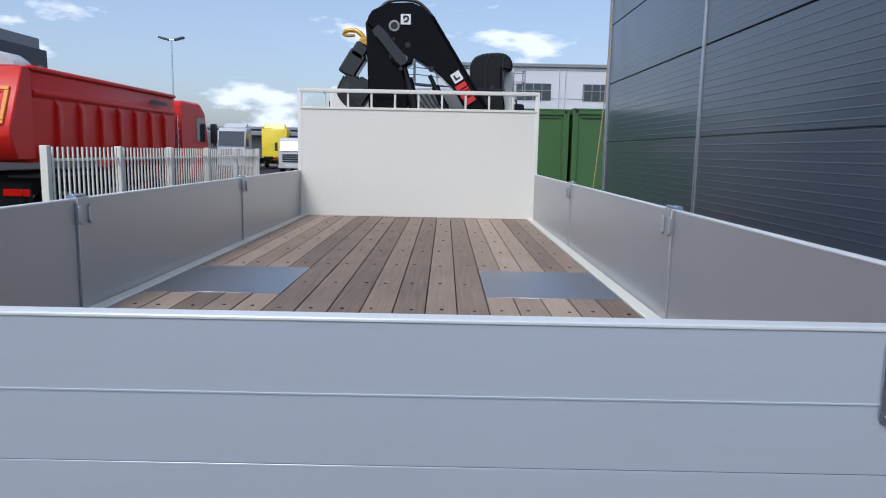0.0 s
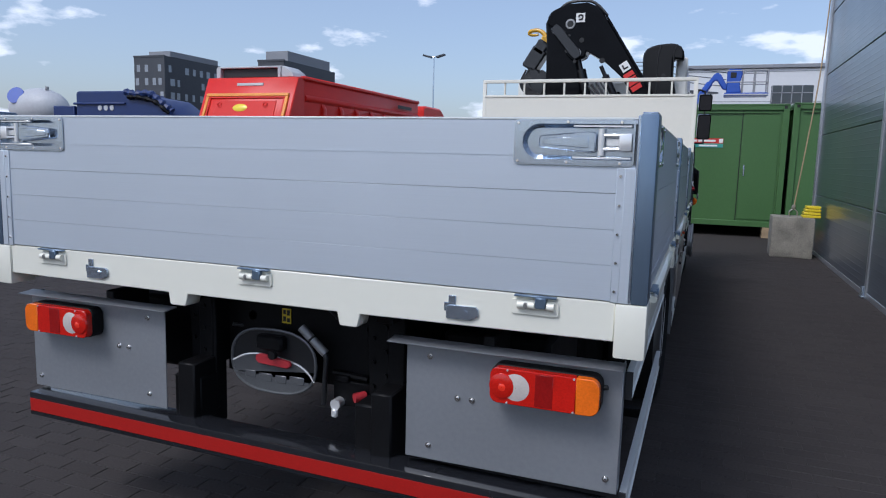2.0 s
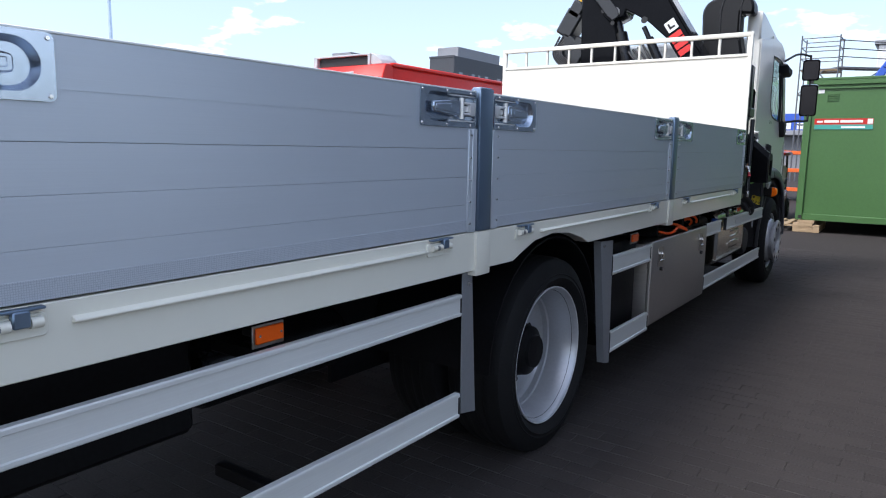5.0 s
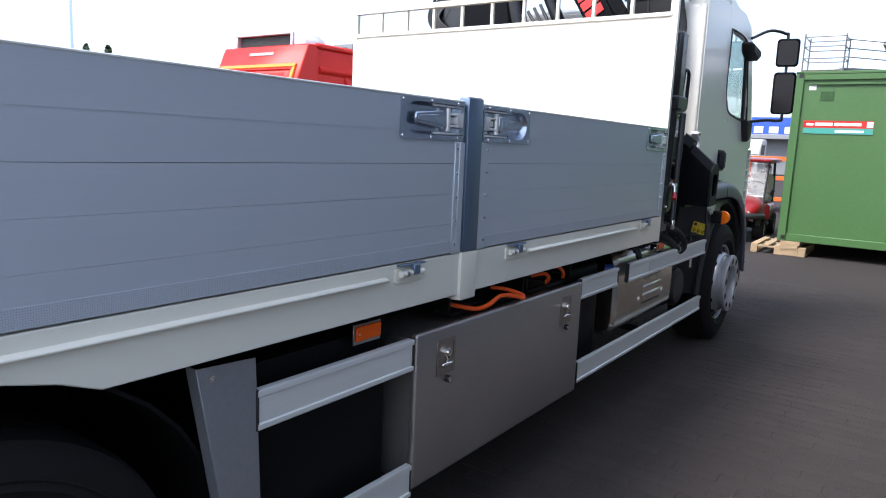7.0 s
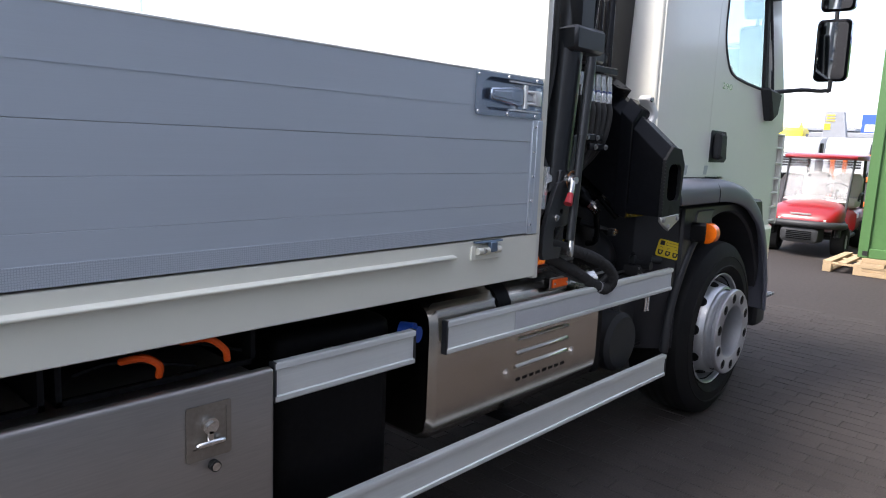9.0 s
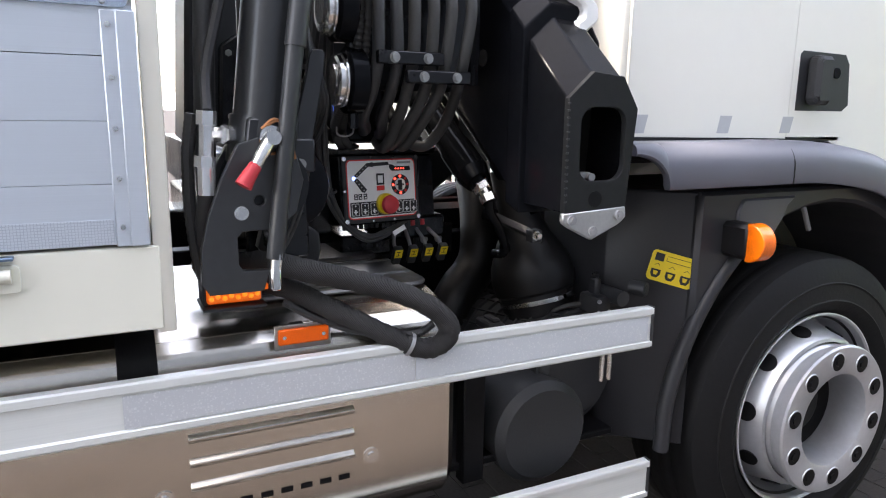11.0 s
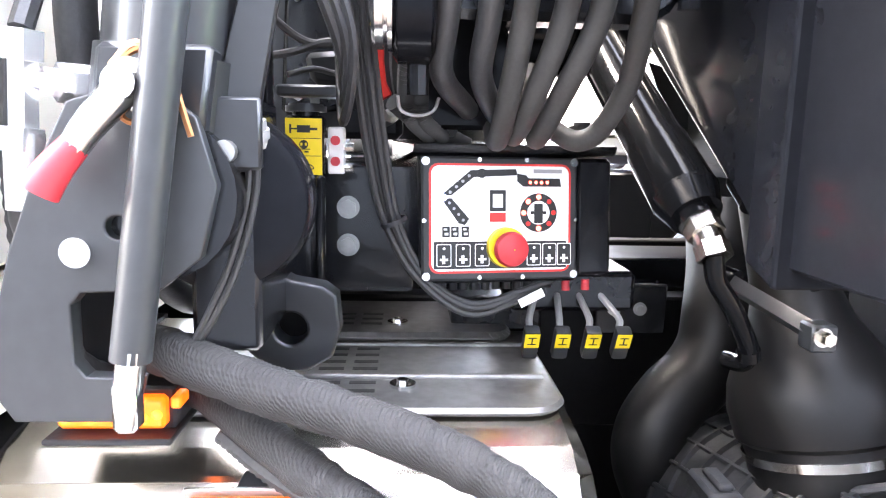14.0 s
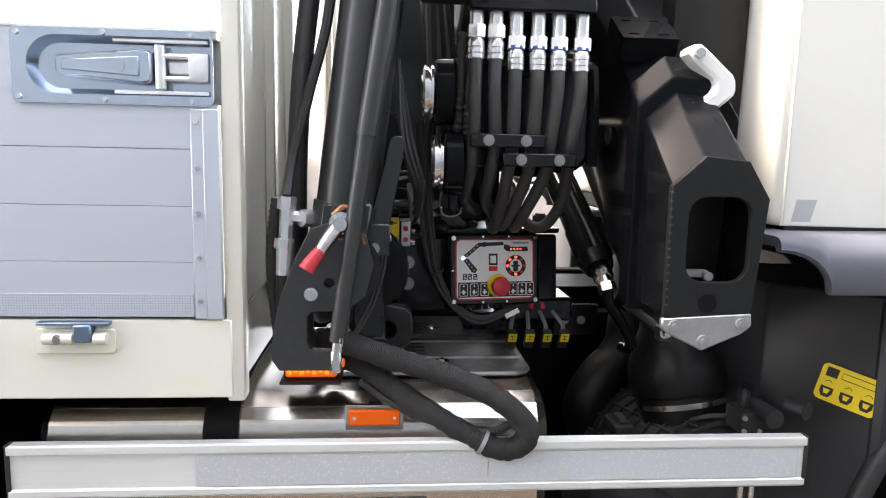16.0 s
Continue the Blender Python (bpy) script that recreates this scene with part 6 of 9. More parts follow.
pm = FACE_B.copy()
pm.translation = (0.44, 6.889, 2.66)
pm = pm @ Matrix.Rotation(radians(-57), 4, "Z")
bars(outer, "logo_patch", pm, [(-0.125, -0.055, 0.11, 0.11)], M_INKW)
bars(outer, "logo_shape", pm @ Matrix.Translation((0, 0, 0.002)), [(-0.10, -0.03, 0.06, 0.02), (-0.06, -0.02, 0.02, 0.05)], M_INK)
bars(outer, "brand_block", pm, [(0.01, -0.075, 0.055, 0.13), (0.08, -0.075, 0.022, 0.13), (0.115, -0.075, 0.06, 0.13), (0.19, -0.075, 0.06, 0.13)], M_INKR)
# valve cluster and hoses on the far shoulder
for k, (x, z, w, h) in enumerate(((-0.80, 2.86, 0.20, 0.30), (-0.72, 3.0, 0.16, 0.18), (-0.84, 2.62, 0.18, 0.26), (-0.70, 2.55, 0.2, 0.3))):
    cpart("valve_block", box(bmesh.new(), -w / 2, w / 2, 7.0, 7.22, -h / 2, h / 2, 0.02, m=Matrix.Translation((x + 0.03, 0, z)) @ Matrix.Rotation(radians(32), 4, "Y")), M_CRANE)
for k in range(6):
    cpart("hose", tube([(-0.86 + 0.03 * k, 6.98 + 0.02 * k, 2.72), (-0.93 + 0.02 * k, 6.97, 2.55), (-0.86 + 0.03 * k, 6.98, 2.42), (-0.70 + 0.03 * k, 7.0, 2.30), (-0.55 + 0.02 * k, 7.05, 2.1)], 0.011), M_HOSE)
for k in range(5):
    cpart("hose", tube([(-0.05 + 0.05 * k, 6.95, 2.50 + 0.02 * k), (0.10 + 0.05 * k, 6.93, 2.30), (0.12 + 0.06 * k, 6.95, 2.05), (0.3 + 0.04 * k, 7.0, 1.75)], 0.012), M_HOSE)
hook = thing("crane_hook", (-0.8, 7.15, 3.2), "yellow painted crane hook hung on the boom head", "hook")
part("hook_body", tube([(-0.62, 7.12, 3.10), (-0.68, 7.13, 3.19), (-0.76, 7.15, 3.24), (-0.86, 7.16, 3.235), (-0.885, 7.17, 3.205), (-0.84, 7.17, 3.185), (-0.76, 7.17, 3.19)], 0.028, 12, 6,
                       rad=lambda i, n: 1.1 - 0.5 * i / n), M_HOOK, hook)
part("hook_block", B(-0.70, -0.60, 7.06, 7.18, 3.03, 3.16, 0.02), M_HOOK, hook)

# stabiliser leg on the camera's side
leg = thing("stabiliser_leg", (1.26, 6.62, 1.05), "black folded stabiliser leg with a red locking handle", "stabiliser")
foot_out = [(6.527, 1.075), (6.54, 1.055), (6.635, 1.055), (6.645, 1.09), (6.60, 1.092), (6.590, 1.105), (6.590, 1.158), (6.60, 1.170), (6.665, 1.172), (6.70, 1.20), (6.715, 1.26), (6.70, 1.315),
            (6.66, 1.345), (6.60, 1.325), (6.572, 1.27), (6.545, 1.20), (6.53, 1.14)]
part("leg_plate", plate([foot_out, circle(6.634, 1.224, 0.012, 16)], 0.016, FACE_R @ Matrix.Translation((0, 0, 1.243)), 0.002), M_LEG, leg)
part("leg_plate", plate([[(y, z) for y, z in foot_out]], 0.012, FACE_R @ Matrix.Translation((0, 0, 1.13)), 0.001), M_CRANE, leg)
part("leg_hub", R((1.12, 6.655, 1.25), (1.24, 6.655, 1.25), 0.075, n=28), M_BLACK, leg)
part("leg_bolt", rod(R((1.25, 6.600, 1.203), (1.257, 6.600, 1.203), 0.013, n=18), (1.257, 6.600, 1.203), (1.262, 6.600, 1.203), 0.010, n=8), M_CHROME, leg)
part("leg_tube", rod(R((1.185, 6.655, 1.30), (1.17, 6.735, 1.98), 0.060, n=28), (1.186, 6.652, 1.285), (1.184, 6.664, 1.37), 0.066, n=28), M_CRANE, leg)
part("leg_block", P([(6.605, 1.27), (6.70, 1.27), (6.715, 1.375), (6.62, 1.375)], "x", 1.125, 1.245, 0.005), M_CRANE, leg)
part("leg_head", box(box(B(1.10, 1.25, 6.66, 6.86, 1.80, 1.89, 0.012), 1.12, 1.24, 6.68, 6.80, 1.86, 2.28, 0.02), 1.05, 1.2, 6.80, 6.95, 1.78, 1.84, 0.01), M_CRANE, leg)
part("guard_bar", tube([(1.22, 6.80, 1.86), (1.22, 6.83, 2.02), (1.22, 6.86, 2.06), (1.22, 6.92, 2.05), (1.22, 6.93, 2.0), (1.22, 6.92, 1.82)], 0.011, 8, 5), M_BLACK, leg)
part("stay_rod", rod(R((1.284, 6.652, 1.12), (1.270, 6.705, 1.52), 0.0165, n=18), (1.271, 6.703, 1.50), (1.262, 6.745, 1.78), 0.0195, n=18), M_LEG, leg)
part("stay_end", box(R((1.289, 6.650, 1.095), (1.288, 6.655, 1.13), 0.012, n=12), 1.278, 1.300, 6.640, 6.660, 1.062, 1.105, 0.004), M_CHROME, leg)
hd = part("locking_handle", tube([(1.272, 6.655, 1.338), (1.286, 6.635, 1.312), (1.294, 6.618, 1.285)], 0.012, 10, 4, rad=lambda i, n: 1.25 - 0.4 * i / n), M_CHROME, leg)
part("handle_pin", rod(R((1.25, 6.656, 1.340), (1.292, 6.656, 1.340), 0.013, n=16), (1.25, 6.656, 1.34), (1.27, 6.656, 1.34), 0.021, n=16), M_CHROME, hd)
part("handle_grip", tube([(1.292, 6.622, 1.292), (1.297, 6.608, 1.274), (1.300, 6.597, 1.257)], 0.0135, 12, 4, rad=lambda i, n: 0.85 + 0.35 * i / n), M_REDGRIP, hd, "red rubber grip")
part("locking_wire", tube([(1.262, 6.64, 1.355), (1.268, 6.662, 1.372), (1.268, 6.685, 1.355), (1.266, 6.685, 1.325), (1.264, 6.655, 1.31), (1.263, 6.638, 1.33), (1.264, 6.65, 1.36), (1.266, 6.68, 1.365), (1.262, 6.70, 1.30)], 0.0028, 6, 6), M_COPPER, leg)
bcn = part("beacon", box(B(1.10, 1.200, 6.530, 6.652, 1.006, 1.0125, 0.002), 1.10, 1.173, 6.535, 6.648, 1.011, 1.056, 0.003), M_PLAST, leg, "black beacon housing")
part("lit_strip", B(1.172, 1.189, 6.540, 6.643, 1.018, 1.050, 0.004), M_BEACON, bcn, "glowing amber LED strip")
for q in range(8):
    part("led", ico(bmesh.new(), (1.188, 6.548 + q * 0.0125, 1.029 + 0.004 * (q % 2)), 0.0052, 2), M_LEDHOT, bcn)
# small glowing box stands in for beacon light reflected off the leg
part("beacon_glow_patch", B(1.160, 1.186, 6.6475, 6.658, 1.038, 1.05, 0.002), M_BEACON, bcn)
part("leg_disc", lathe([(0.001, 0.004), (0.070, 0.004), (0.080, 0.0), (0.084, -0.008), (0.084, -0.05)], Matrix.Translation((1.196, 6.702, 1.240)) @ Matrix.Rotation(radians(90), 4, "Y"), 40), M_BOOM, leg)
part("bracket_web", box(B(0.965, 0.985, 6.655, 6.712, 1.06, 1.62, 0.006), 0.965, 1.06, 6.700, 6.714, 1.10, 1.34, 0.004), M_BLACK, leg)
part("cross_piece", B(0.93, 0.98, 6.715, 6.80, 1.350, 1.364, 0.003), M_CRANE, leg)
part("bracket_bar", P([(6.695, 1.27), (6.735, 1.27), (6.768, 1.445), (6.775, 1.495), (6.768, 1.502), (6.752, 1.502), (6.744, 1.492), (6.735, 1.445), (6.705, 1.33)], "x", 1.205, 1.215, 0.002), M_CRANE, leg)
part("bracket_plate", B(1.214, 1.224, 6.697, 6.748, 1.272, 1.335, 0.003), M_CRANE, leg)
part("bracket_bolt", R((1.223, 6.718, 1.288), (1.235, 6.718, 1.288), 0.010, n=12), M_BOLT, leg)
for y_ in (6.731, 6.741):
    part("cable_gland", rod(R((1.196, y_, 1.292), (1.204, y_, 1.316), 0.0075, n=14), (1.198, y_, 1.300), (1.201, y_, 1.308), 0.0095, n=14), M_GREYP, leg)
part("swing_lug", plate([[(6.685, 1.165), (6.722, 1.150), (6.745, 1.138), (6.780, 1.132), (6.793, 1.122), (6.797, 1.085), (6.788, 1.055), (6.762, 1.040), (6.722, 1.040), (6.70, 1.06), (6.668, 1.10)], circle(6.744, 1.086, 0.023, 22)], 0.03, FACE_R @ Matrix.Translation((0, 0, 1.05)), 0.004), M_CRANE, leg)
# black plate added behind the lug's hole to stand in for its shade
part("lug_hole_shade", B(1.012, 1.020, 6.700, 6.785, 1.045, 1.125, 0.004), M_CHASSIS, leg)
part("pump_bracket", box(box(B(0.955, 0.972, 6.722, 6.734, 1.05, 1.255, 0.004), 0.955, 0.972, 6.760, 6.772, 1.05, 1.255, 0.004), 0.945, 0.957, 6.730, 6.765, 1.05, 1.255, 0.003), M_BLACK, leg)
tf = part("hydraulic_tee", rod(rod(R((1.222, 6.548, 1.30), (1.222, 6.553, 1.385), 0.013, n=6), (1.222, 6.55, 1.345), (1.20, 6.60, 1.342), 0.012, n=6), (1.222, 6.546, 1.235), (1.222, 6.548, 1.30), 0.0165, n=18), M_TEE, leg)
part("nut", R((1.222, 6.551, 1.36), (1.222, 6.553, 1.385), 0.018, n=6), M_TEE, tf)
part("nut", R((1.222, 6.545, 1.285), (1.222, 6.547, 1.305), 0.019, n=6), M_TEE, tf)
part("nut", R((1.222, 6.578, 1.343), (1.20, 6.60, 1.342), 0.017, n=6), M_TEE, tf)
part("pipe", tube([(1.225, 6.553, 1.385), (1.19, 6.56, 1.46), (1.18, 6.59, 1.58), (1.18, 6.63, 1.75), (1.17, 6.64, 2.0)], 0.010, 8, 5), M_HOSE, tf)
part("drain_hose", tube([(1.222, 6.546, 1.24), (1.19, 6.54, 1.16), (1.17, 6.55, 1.08), (1.1, 6.58, 1.03)], 0.015, 10, 6, rad=lambda i, n: 1 + 0.10 * (i % 2)), M_HOSE, tf)
part("side_hose", tube([(1.195, 6.53, 1.38), (1.19, 6.52, 1.30), (1.185, 6.52, 1.20), (1.18, 6.53, 1.10), (1.15, 6.55, 1.04)], 0.011, 8, 14, rad=lambda i, n: 1 + 0.14 * (i % 2)), M_HOSE, tf)

# grease pump with a yellow label and the cream switch block
pump = thing("grease_pump", (0.95, 6.745, 1.2), "black grease pump with a yellow pictogram label", "grease pump")
part("barrel", box(R((0.942, 6.746, 1.13), (0.942, 6.746, 1.335), 0.017, n=20), 0.925, 0.962, 6.722, 6.770, 1.252, 1.328, 0.004), M_BLACK, pump)
part("cap", rod(R((0.940, 6.746, 1.333), (0.940, 6.746, 1.340), 0.026, n=24), (0.940, 6.746, 1.340), (0.940, 6.746, 1.343), 0.022, n=24), M_LEG, pump)
part("cap_stem", R((0.940, 6.757, 1.343), (0.940, 6.757, 1.362), 0.006, n=14), M_GREYP, pump)
lab = part("label", B(0.9625, 0.9645, 6.7235, 6.7685, 1.255, 1.3245, 0), M_YEL, pump, "yellow label with three pictograms")
for z in (1.2785, 1.3000):
    part("divider", B(0.9645, 0.9649, 6.7245, 6.7675, z - 0.0004, z + 0.0004, 0), M_INK, lab)
X0, X1 = 0.9645, 0.9650
part("pictogram", box(box(box(box(bmesh.new(), X0, X1, 6.738, 6.754, 1.307, 1.316), X0, X1, 6.754, 6.763, 1.310, 1.313), X0, X1, 6.731, 6.738, 1.3105, 1.3125), X0, X1, 6.7285, 6.731, 1.306, 1.317), M_INK, lab)
part("pictogram", box(box(box(rod(bmesh.new(), (X0, 6.746, 1.2925), (X1, 6.746, 1.2925), 0.0055, n=16), X0, X1, 6.738, 6.754, 1.2862, 1.2872), X0, X1, 6.740, 6.742, 1.282, 1.286), X0, X1, 6.747, 6.752, 1.2825, 1.2845), M_INK, lab)
part("pictogram_field", box(box(bmesh.new(), X1, X1 + 0.0003, 6.742, 6.7445, 1.291, 1.2945), X1, X1 + 0.0003, 6.7475, 6.750, 1.291, 1.2945), M_YEL, lab)
part("pictogram", tube([(X0, 6.734, 1.270), (X0, 6.741, 1.2725), (X0, 6.748, 1.269), (X0, 6.755, 1.267), (X0, 6.758, 1.263), (X0, 6.752, 1.2625), (X0, 6.747, 1.265)], 0.0007, 6, 4), M_INK, lab)
sb = part("switch_block", B(0.93, 0.952, 6.774, 6.795, 1.256, 1.315, 0.002), M_PANELF, pump, "cream metering block")
for z in (1.272, 1.298):
    part("red_button", R((0.952, 6.784, z), (0.958, 6.784, z), 0.006, n=12), M_REDGRIP, sb)
    part("nipple", R((0.945, 6.795, z - 0.008), (0.945, 6.806, z - 0.008), 0.006, n=8), M_CHROME, sb)

# control panel
cp = thing("control_panel", (0.85, 7.0, 1.1), "crane control panel with emergency stop and lit LEDs", "control panel")
cm = Matrix.Translation((0.925, 7.0, 1.197)) @ Matrix.Rotation(radians(9), 4, "Z") @ Matrix.Rotation(radians(-6), 4, "Y")


def on(bm_):
    bmesh.ops.transform(bm_, matrix=cm, verts=bm_.verts)
    return bm_


part("case", on(box(B(-0.20, -0.004, -0.112, 0.112, -0.084, 0.088, 0.004), -0.20, -0.01, 0.112, 0.165, -0.078, 0.085, 0.006)), M_BLACK, cp)
part("hood", on(P([(-0.2, 0.088), (0.0, 0.088), (0.008, 0.10), (-0.2, 0.125)], "y", -0.118, 0.165, 0.002)), M_BLACK, cp)
part("bezel", on(B(-0.004, 0.002, -0.108, 0.108, -0.080, 0.084, 0.003)), M_PLAST, cp)
foil = part("foil", on(P(rounded(-0.098, 0.098, -0.070, 0.075, 0.012, 4), "x", 0.002, 0.0028)), M_INKR, cp, "pale foil keypad with a red border")
part("foil_field", on(P(rounded(-0.095, 0.095, -0.067, 0.072, 0.010, 4), "x", 0.0028, 0.0034)), M_PANELF, foil)
part("key_strip", on(B(0.0034, 0.0039, -0.092, 0.092, -0.064, -0.028, 0)), M_INK, foil)
for k, u in enumerate((-0.078, -0.052, -0.026, 0.046, 0.068, 0.089)):
    ky = part("key", on(P(rounded(u - 0.0105, u + 0.0095, -0.061, -0.031, 0.002, 2), "x", 0.0039, 0.0045)), M_PANELF, foil)
    part("key_field", on(P(rounded(u - 0.0093, u + 0.0083, -0.0598, -0.0322, 0.0018, 2), "x", 0.0045, 0.0050)), M_INK, ky)
    part("key_mark", on(box(box(bmesh.new(), 0.005, 0.0054, u - 0.006, u + 0.005, -0.053, -0.050), 0.005, 0.0054, u - 0.003, u + 0.001, -0.057, -0.046)), M_INKW, ky)
    part("key_dot", on(R((0.005, u - 0.0005, -0.037), (0.0054, u - 0.0005, -0.037), 0.002, n=8)), M_INKW, ky)
for nm, pts in (("boom_diagram", [(-0.082, 0.033), (-0.042, 0.066), (0.020, 0.068), (0.022, 0.060), (-0.038, 0.057), (-0.068, 0.033)]),
                ("boom_diagram", [(-0.082, 0.029), (-0.068, 0.029), (-0.044, 0.002), (-0.050, -0.006), (-0.058, -0.004)]),
                ("boom_diagram", [(0.022, 0.062), (0.034, 0.060), (0.038, 0.056), (0.082, 0.056), (0.084, 0.045), (0.030, 0.045), (0.022, 0.052)])):
    part(nm, on(P(pts, "x", 0.0034, 0.0039)), M_INK, foil)
part("boom_pin", on(lathe([(0.0028, 0), (0.0028, 0.0009), (0.0062, 0.0009), (0.0062, 0)], Matrix.Translation((0.0034, -0.027, 0.062)) @ Matrix.Rotation(radians(90), 4, "Y"), 18)), M_INK, foil)
for k in range(4):
    part("led", on(R((0.0039, 0.040 + k * 0.008, 0.0505), (0.0046, 0.040 + k * 0.008, 0.0505), 0.0022, n=8)), M_LED_R, foil)
    part("led", on(R((0.0039, -0.070 + k * 0.0085, 0.037 + k * 0.0072), (0.0046, -0.070 + k * 0.0085, 0.037 + k * 0.0072), 0.0022, n=8)), M_GREYP, foil)
    part("led", on(R((0.0039, -0.071 + k * 0.0062, 0.023 - k * 0.0075), (0.0046, -0.071 + k * 0.0062, 0.023 - k * 0.0075), 0.0020, n=8)), M_GREYP, foil)
part("led_blue", on(R((0.0039, -0.079, 0.030), (0.0052, -0.079, 0.030), 0.0045, n=12)), M_LED_B, foil, "lit blue LED")
part("logo", on(box(bmesh.new(), 0.0034, 0.0039, -0.016, 0.006, 0.012, 0.040)), M_INK, foil)
part("logo", on(box(bmesh.new(), 0.0039, 0.0042, -0.012, 0.002, 0.017, 0.035)), M_INKW, foil)
part("logo", on(box(bmesh.new(), 0.0034, 0.0039, -0.016, 0.006, -0.002, 0.010)), M_INKR, foil)
part("title_bar", on(box(bmesh.new(), 0.0034, 0.0037, 0.045, 0.085, 0.063, 0.068)), M_GREYP, foil)
part("level_dial", on(lathe([(0.016, 0), (0.016, 0.0006), (0.026, 0.0006), (0.026, 0)], Matrix.Translation((0.0034, 0.052, 0.010)) @ Matrix.Rotation(radians(90), 4, "Y"), 30)), M_INK, foil)
part("dial_centre", on(box(box(bmesh.new(), 0.0034, 0.0039, 0.046, 0.058, -0.004, 0.022), 0.0034, 0.0038, 0.041, 0.063, 0.008, 0.012)), M_INK, foil)
for k in range(8):
    a = 2 * math.pi * k / 8
    part("dial_led", on(R((0.0039, 0.052 + 0.021 * math.cos(a), 0.010 + 0.021 * math.sin(a)), (0.0048, 0.052 + 0.021 * math.cos(a), 0.010 + 0.021 * math.sin(a)), 0.0034, n=10)),
         M_LED_R if k in (2, 3, 4, 6) else M_INKR, foil)
for u in (-0.076, -0.064, -0.050):
    tm_ = part("truck_mark", on(B(0.0034, 0.0039, u - 0.0045, u + 0.0055, -0.022, -0.008, 0)), M_INK, foil)
    part("mark_field", on(box(box(bmesh.new(), 0.0039, 0.0042, u - 0.0025, u + 0.002, -0.013, -0.0105), 0.0039, 0.0042, u - 0.0015, u + 0.0035, -0.0195, -0.016)), M_INKW, tm_)
es = part("emergency_stop", on(lathe([(0.001, 0.010), (0.026, 0.010), (0.027, 0.004), (0.027, 0.0)], Matrix.Translation((0.003, 0.006, -0.036)) @ Matrix.Rotation(radians(90), 4, "Y"), 28)), M_YPAINT, cp, "yellow collar")
part("stop_button", on(lathe([(0.001, 0.034), (0.012, 0.033), (0.021, 0.028), (0.0235, 0.02), (0.020, 0.014), (0.012, 0.010)], Matrix.Translation((0.003, 0.008, -0.038)) @ Matrix.Rotation(radians(90), 4, "Y"), 28)), M_REDGRIP, es, "red mushroom button")
for u in (-0.1025, 0.1025):
    for v in (-0.0735, 0.0775):
        part("screw", on(rod(R((0.002, u, v), (0.0045, u, v), 0.0055, n=14), (0.0045, u, v), (0.0049, u, v), 0.0028, n=6)), M_CHROME, cp)
for u, v in ((-0.03, 0.080), (0.035, 0.080), (-0.03, -0.076), (0.03, -0.076), (-0.105, 0.0), (0.105, 0.0)):
    part("screw", on(R((0.002, u, v), (0.004, u, v), 0.003, n=10)), M_CHROME, cp)
for k in range(12):
    part("gland", on(R((-0.05, -0.085 + k * 0.0155, -0.082), (-0.05, -0.085 + k * 0.0155, -0.098), 0.006, n=8)), M_PLAST, cp)
for u in (0.115, 0.145):
    part("red_plug", on(R((-0.03, u - 0.01, -0.085), (-0.03, u - 0.01, -0.100), 0.006, n=10)), M_REDGRIP, cp)
part("valve_bank", B(0.70, 0.84, 7.03, 7.22, 1.05, 1.112, 0.008), M_BLACK, cp)
for k in range(4):
    y, yt = 7.053 + k * 0.0437, 7.070 + k * 0.031
    lv = part("lever", tube([(0.80, yt, 1.105), (0.83, yt, 1.082), (0.868, y + 0.002, 1.050), (0.882, y, 1.038)], 0.0052, 8, 4), M_GREYP, cp)
    gm = Matrix.Translation((0.893, y, 1.019)) @ Matrix.Rotation(radians(27), 4, "Y")
    bmk = box(bmesh.new(), -0.009, 0.009, -0.0115, 0.0115, -0.026, 0.026, 0.005, 2)
    bmesh.ops.transform(bmk, matrix=gm, verts=bmk.verts)
    part("lever_grip", bmk, M_LEG, lv)
    bmk = box(bmesh.new(), 0.0092, 0.0100, -0.0105, 0.0105, -0.002, 0.0235)
    bmesh.ops.transform(bmk, matrix=gm, verts=bmk.verts)
    lb_ = part("lever_label", bmk, M_YEL, lv, "yellow lever label")
    bmk = box(box(box(bmesh.new(), 0.0100, 0.0104, -0.006, 0.006, 0.016, 0.0178), 0.0100, 0.0104, -0.006, 0.006, 0.004, 0.0058), 0.0100, 0.0104, -0.001, 0.001, 0.006, 0.016)
    bmesh.ops.transform(bmk, matrix=gm, verts=bmk.verts)
    part("label_mark", bmk, M_INK, lb_)
part("bracket", B(0.598, 0.612, 7.225, 7.36, 0.95, 1.045, 0.004), M_BLACK, cp)
for y, z in ((7.260, 0.999), (7.309, 0.999)):
    part("bolt", rod(R((0.612, y, z), (0.622, y, z), 0.0085, n=6), (0.611, y, z), (0.615, y, z), 0.0125, n=16), M_BOLT, cp)
part("mount_plate", box(B(0.34, 0.356, 6.90, 7.60, 0.68, 1.05, 0.004), 0.36, 0.74, 6.95, 7.10, 0.99, 1.05, 0.006), M_BLACK, cp)
for k in range(4):
    d, e = 0.0075 * k, 0.006 * (k % 2)
    part("cable", tube([(1.0 - e, 6.795 + d, 1.54), (1.0 - e, 6.812 + d, 1.39), (0.972 - e, 6.826 + d, 1.28), (0.952 - e, 6.846 + d * 0.8, 1.196), (0.943 - e, 6.888 + d * 0.6, 1.122), (0.938 - e, 6.955 + d * 0.4, 1.072 + 0.004 * k), (0.922, 7.020 + d * 0.3, 1.083 + 0.005 * k), (0.905, 7.060 + 0.006 * k, 1.112)], 0.0048, 8, 7), M_HOSE, cp)
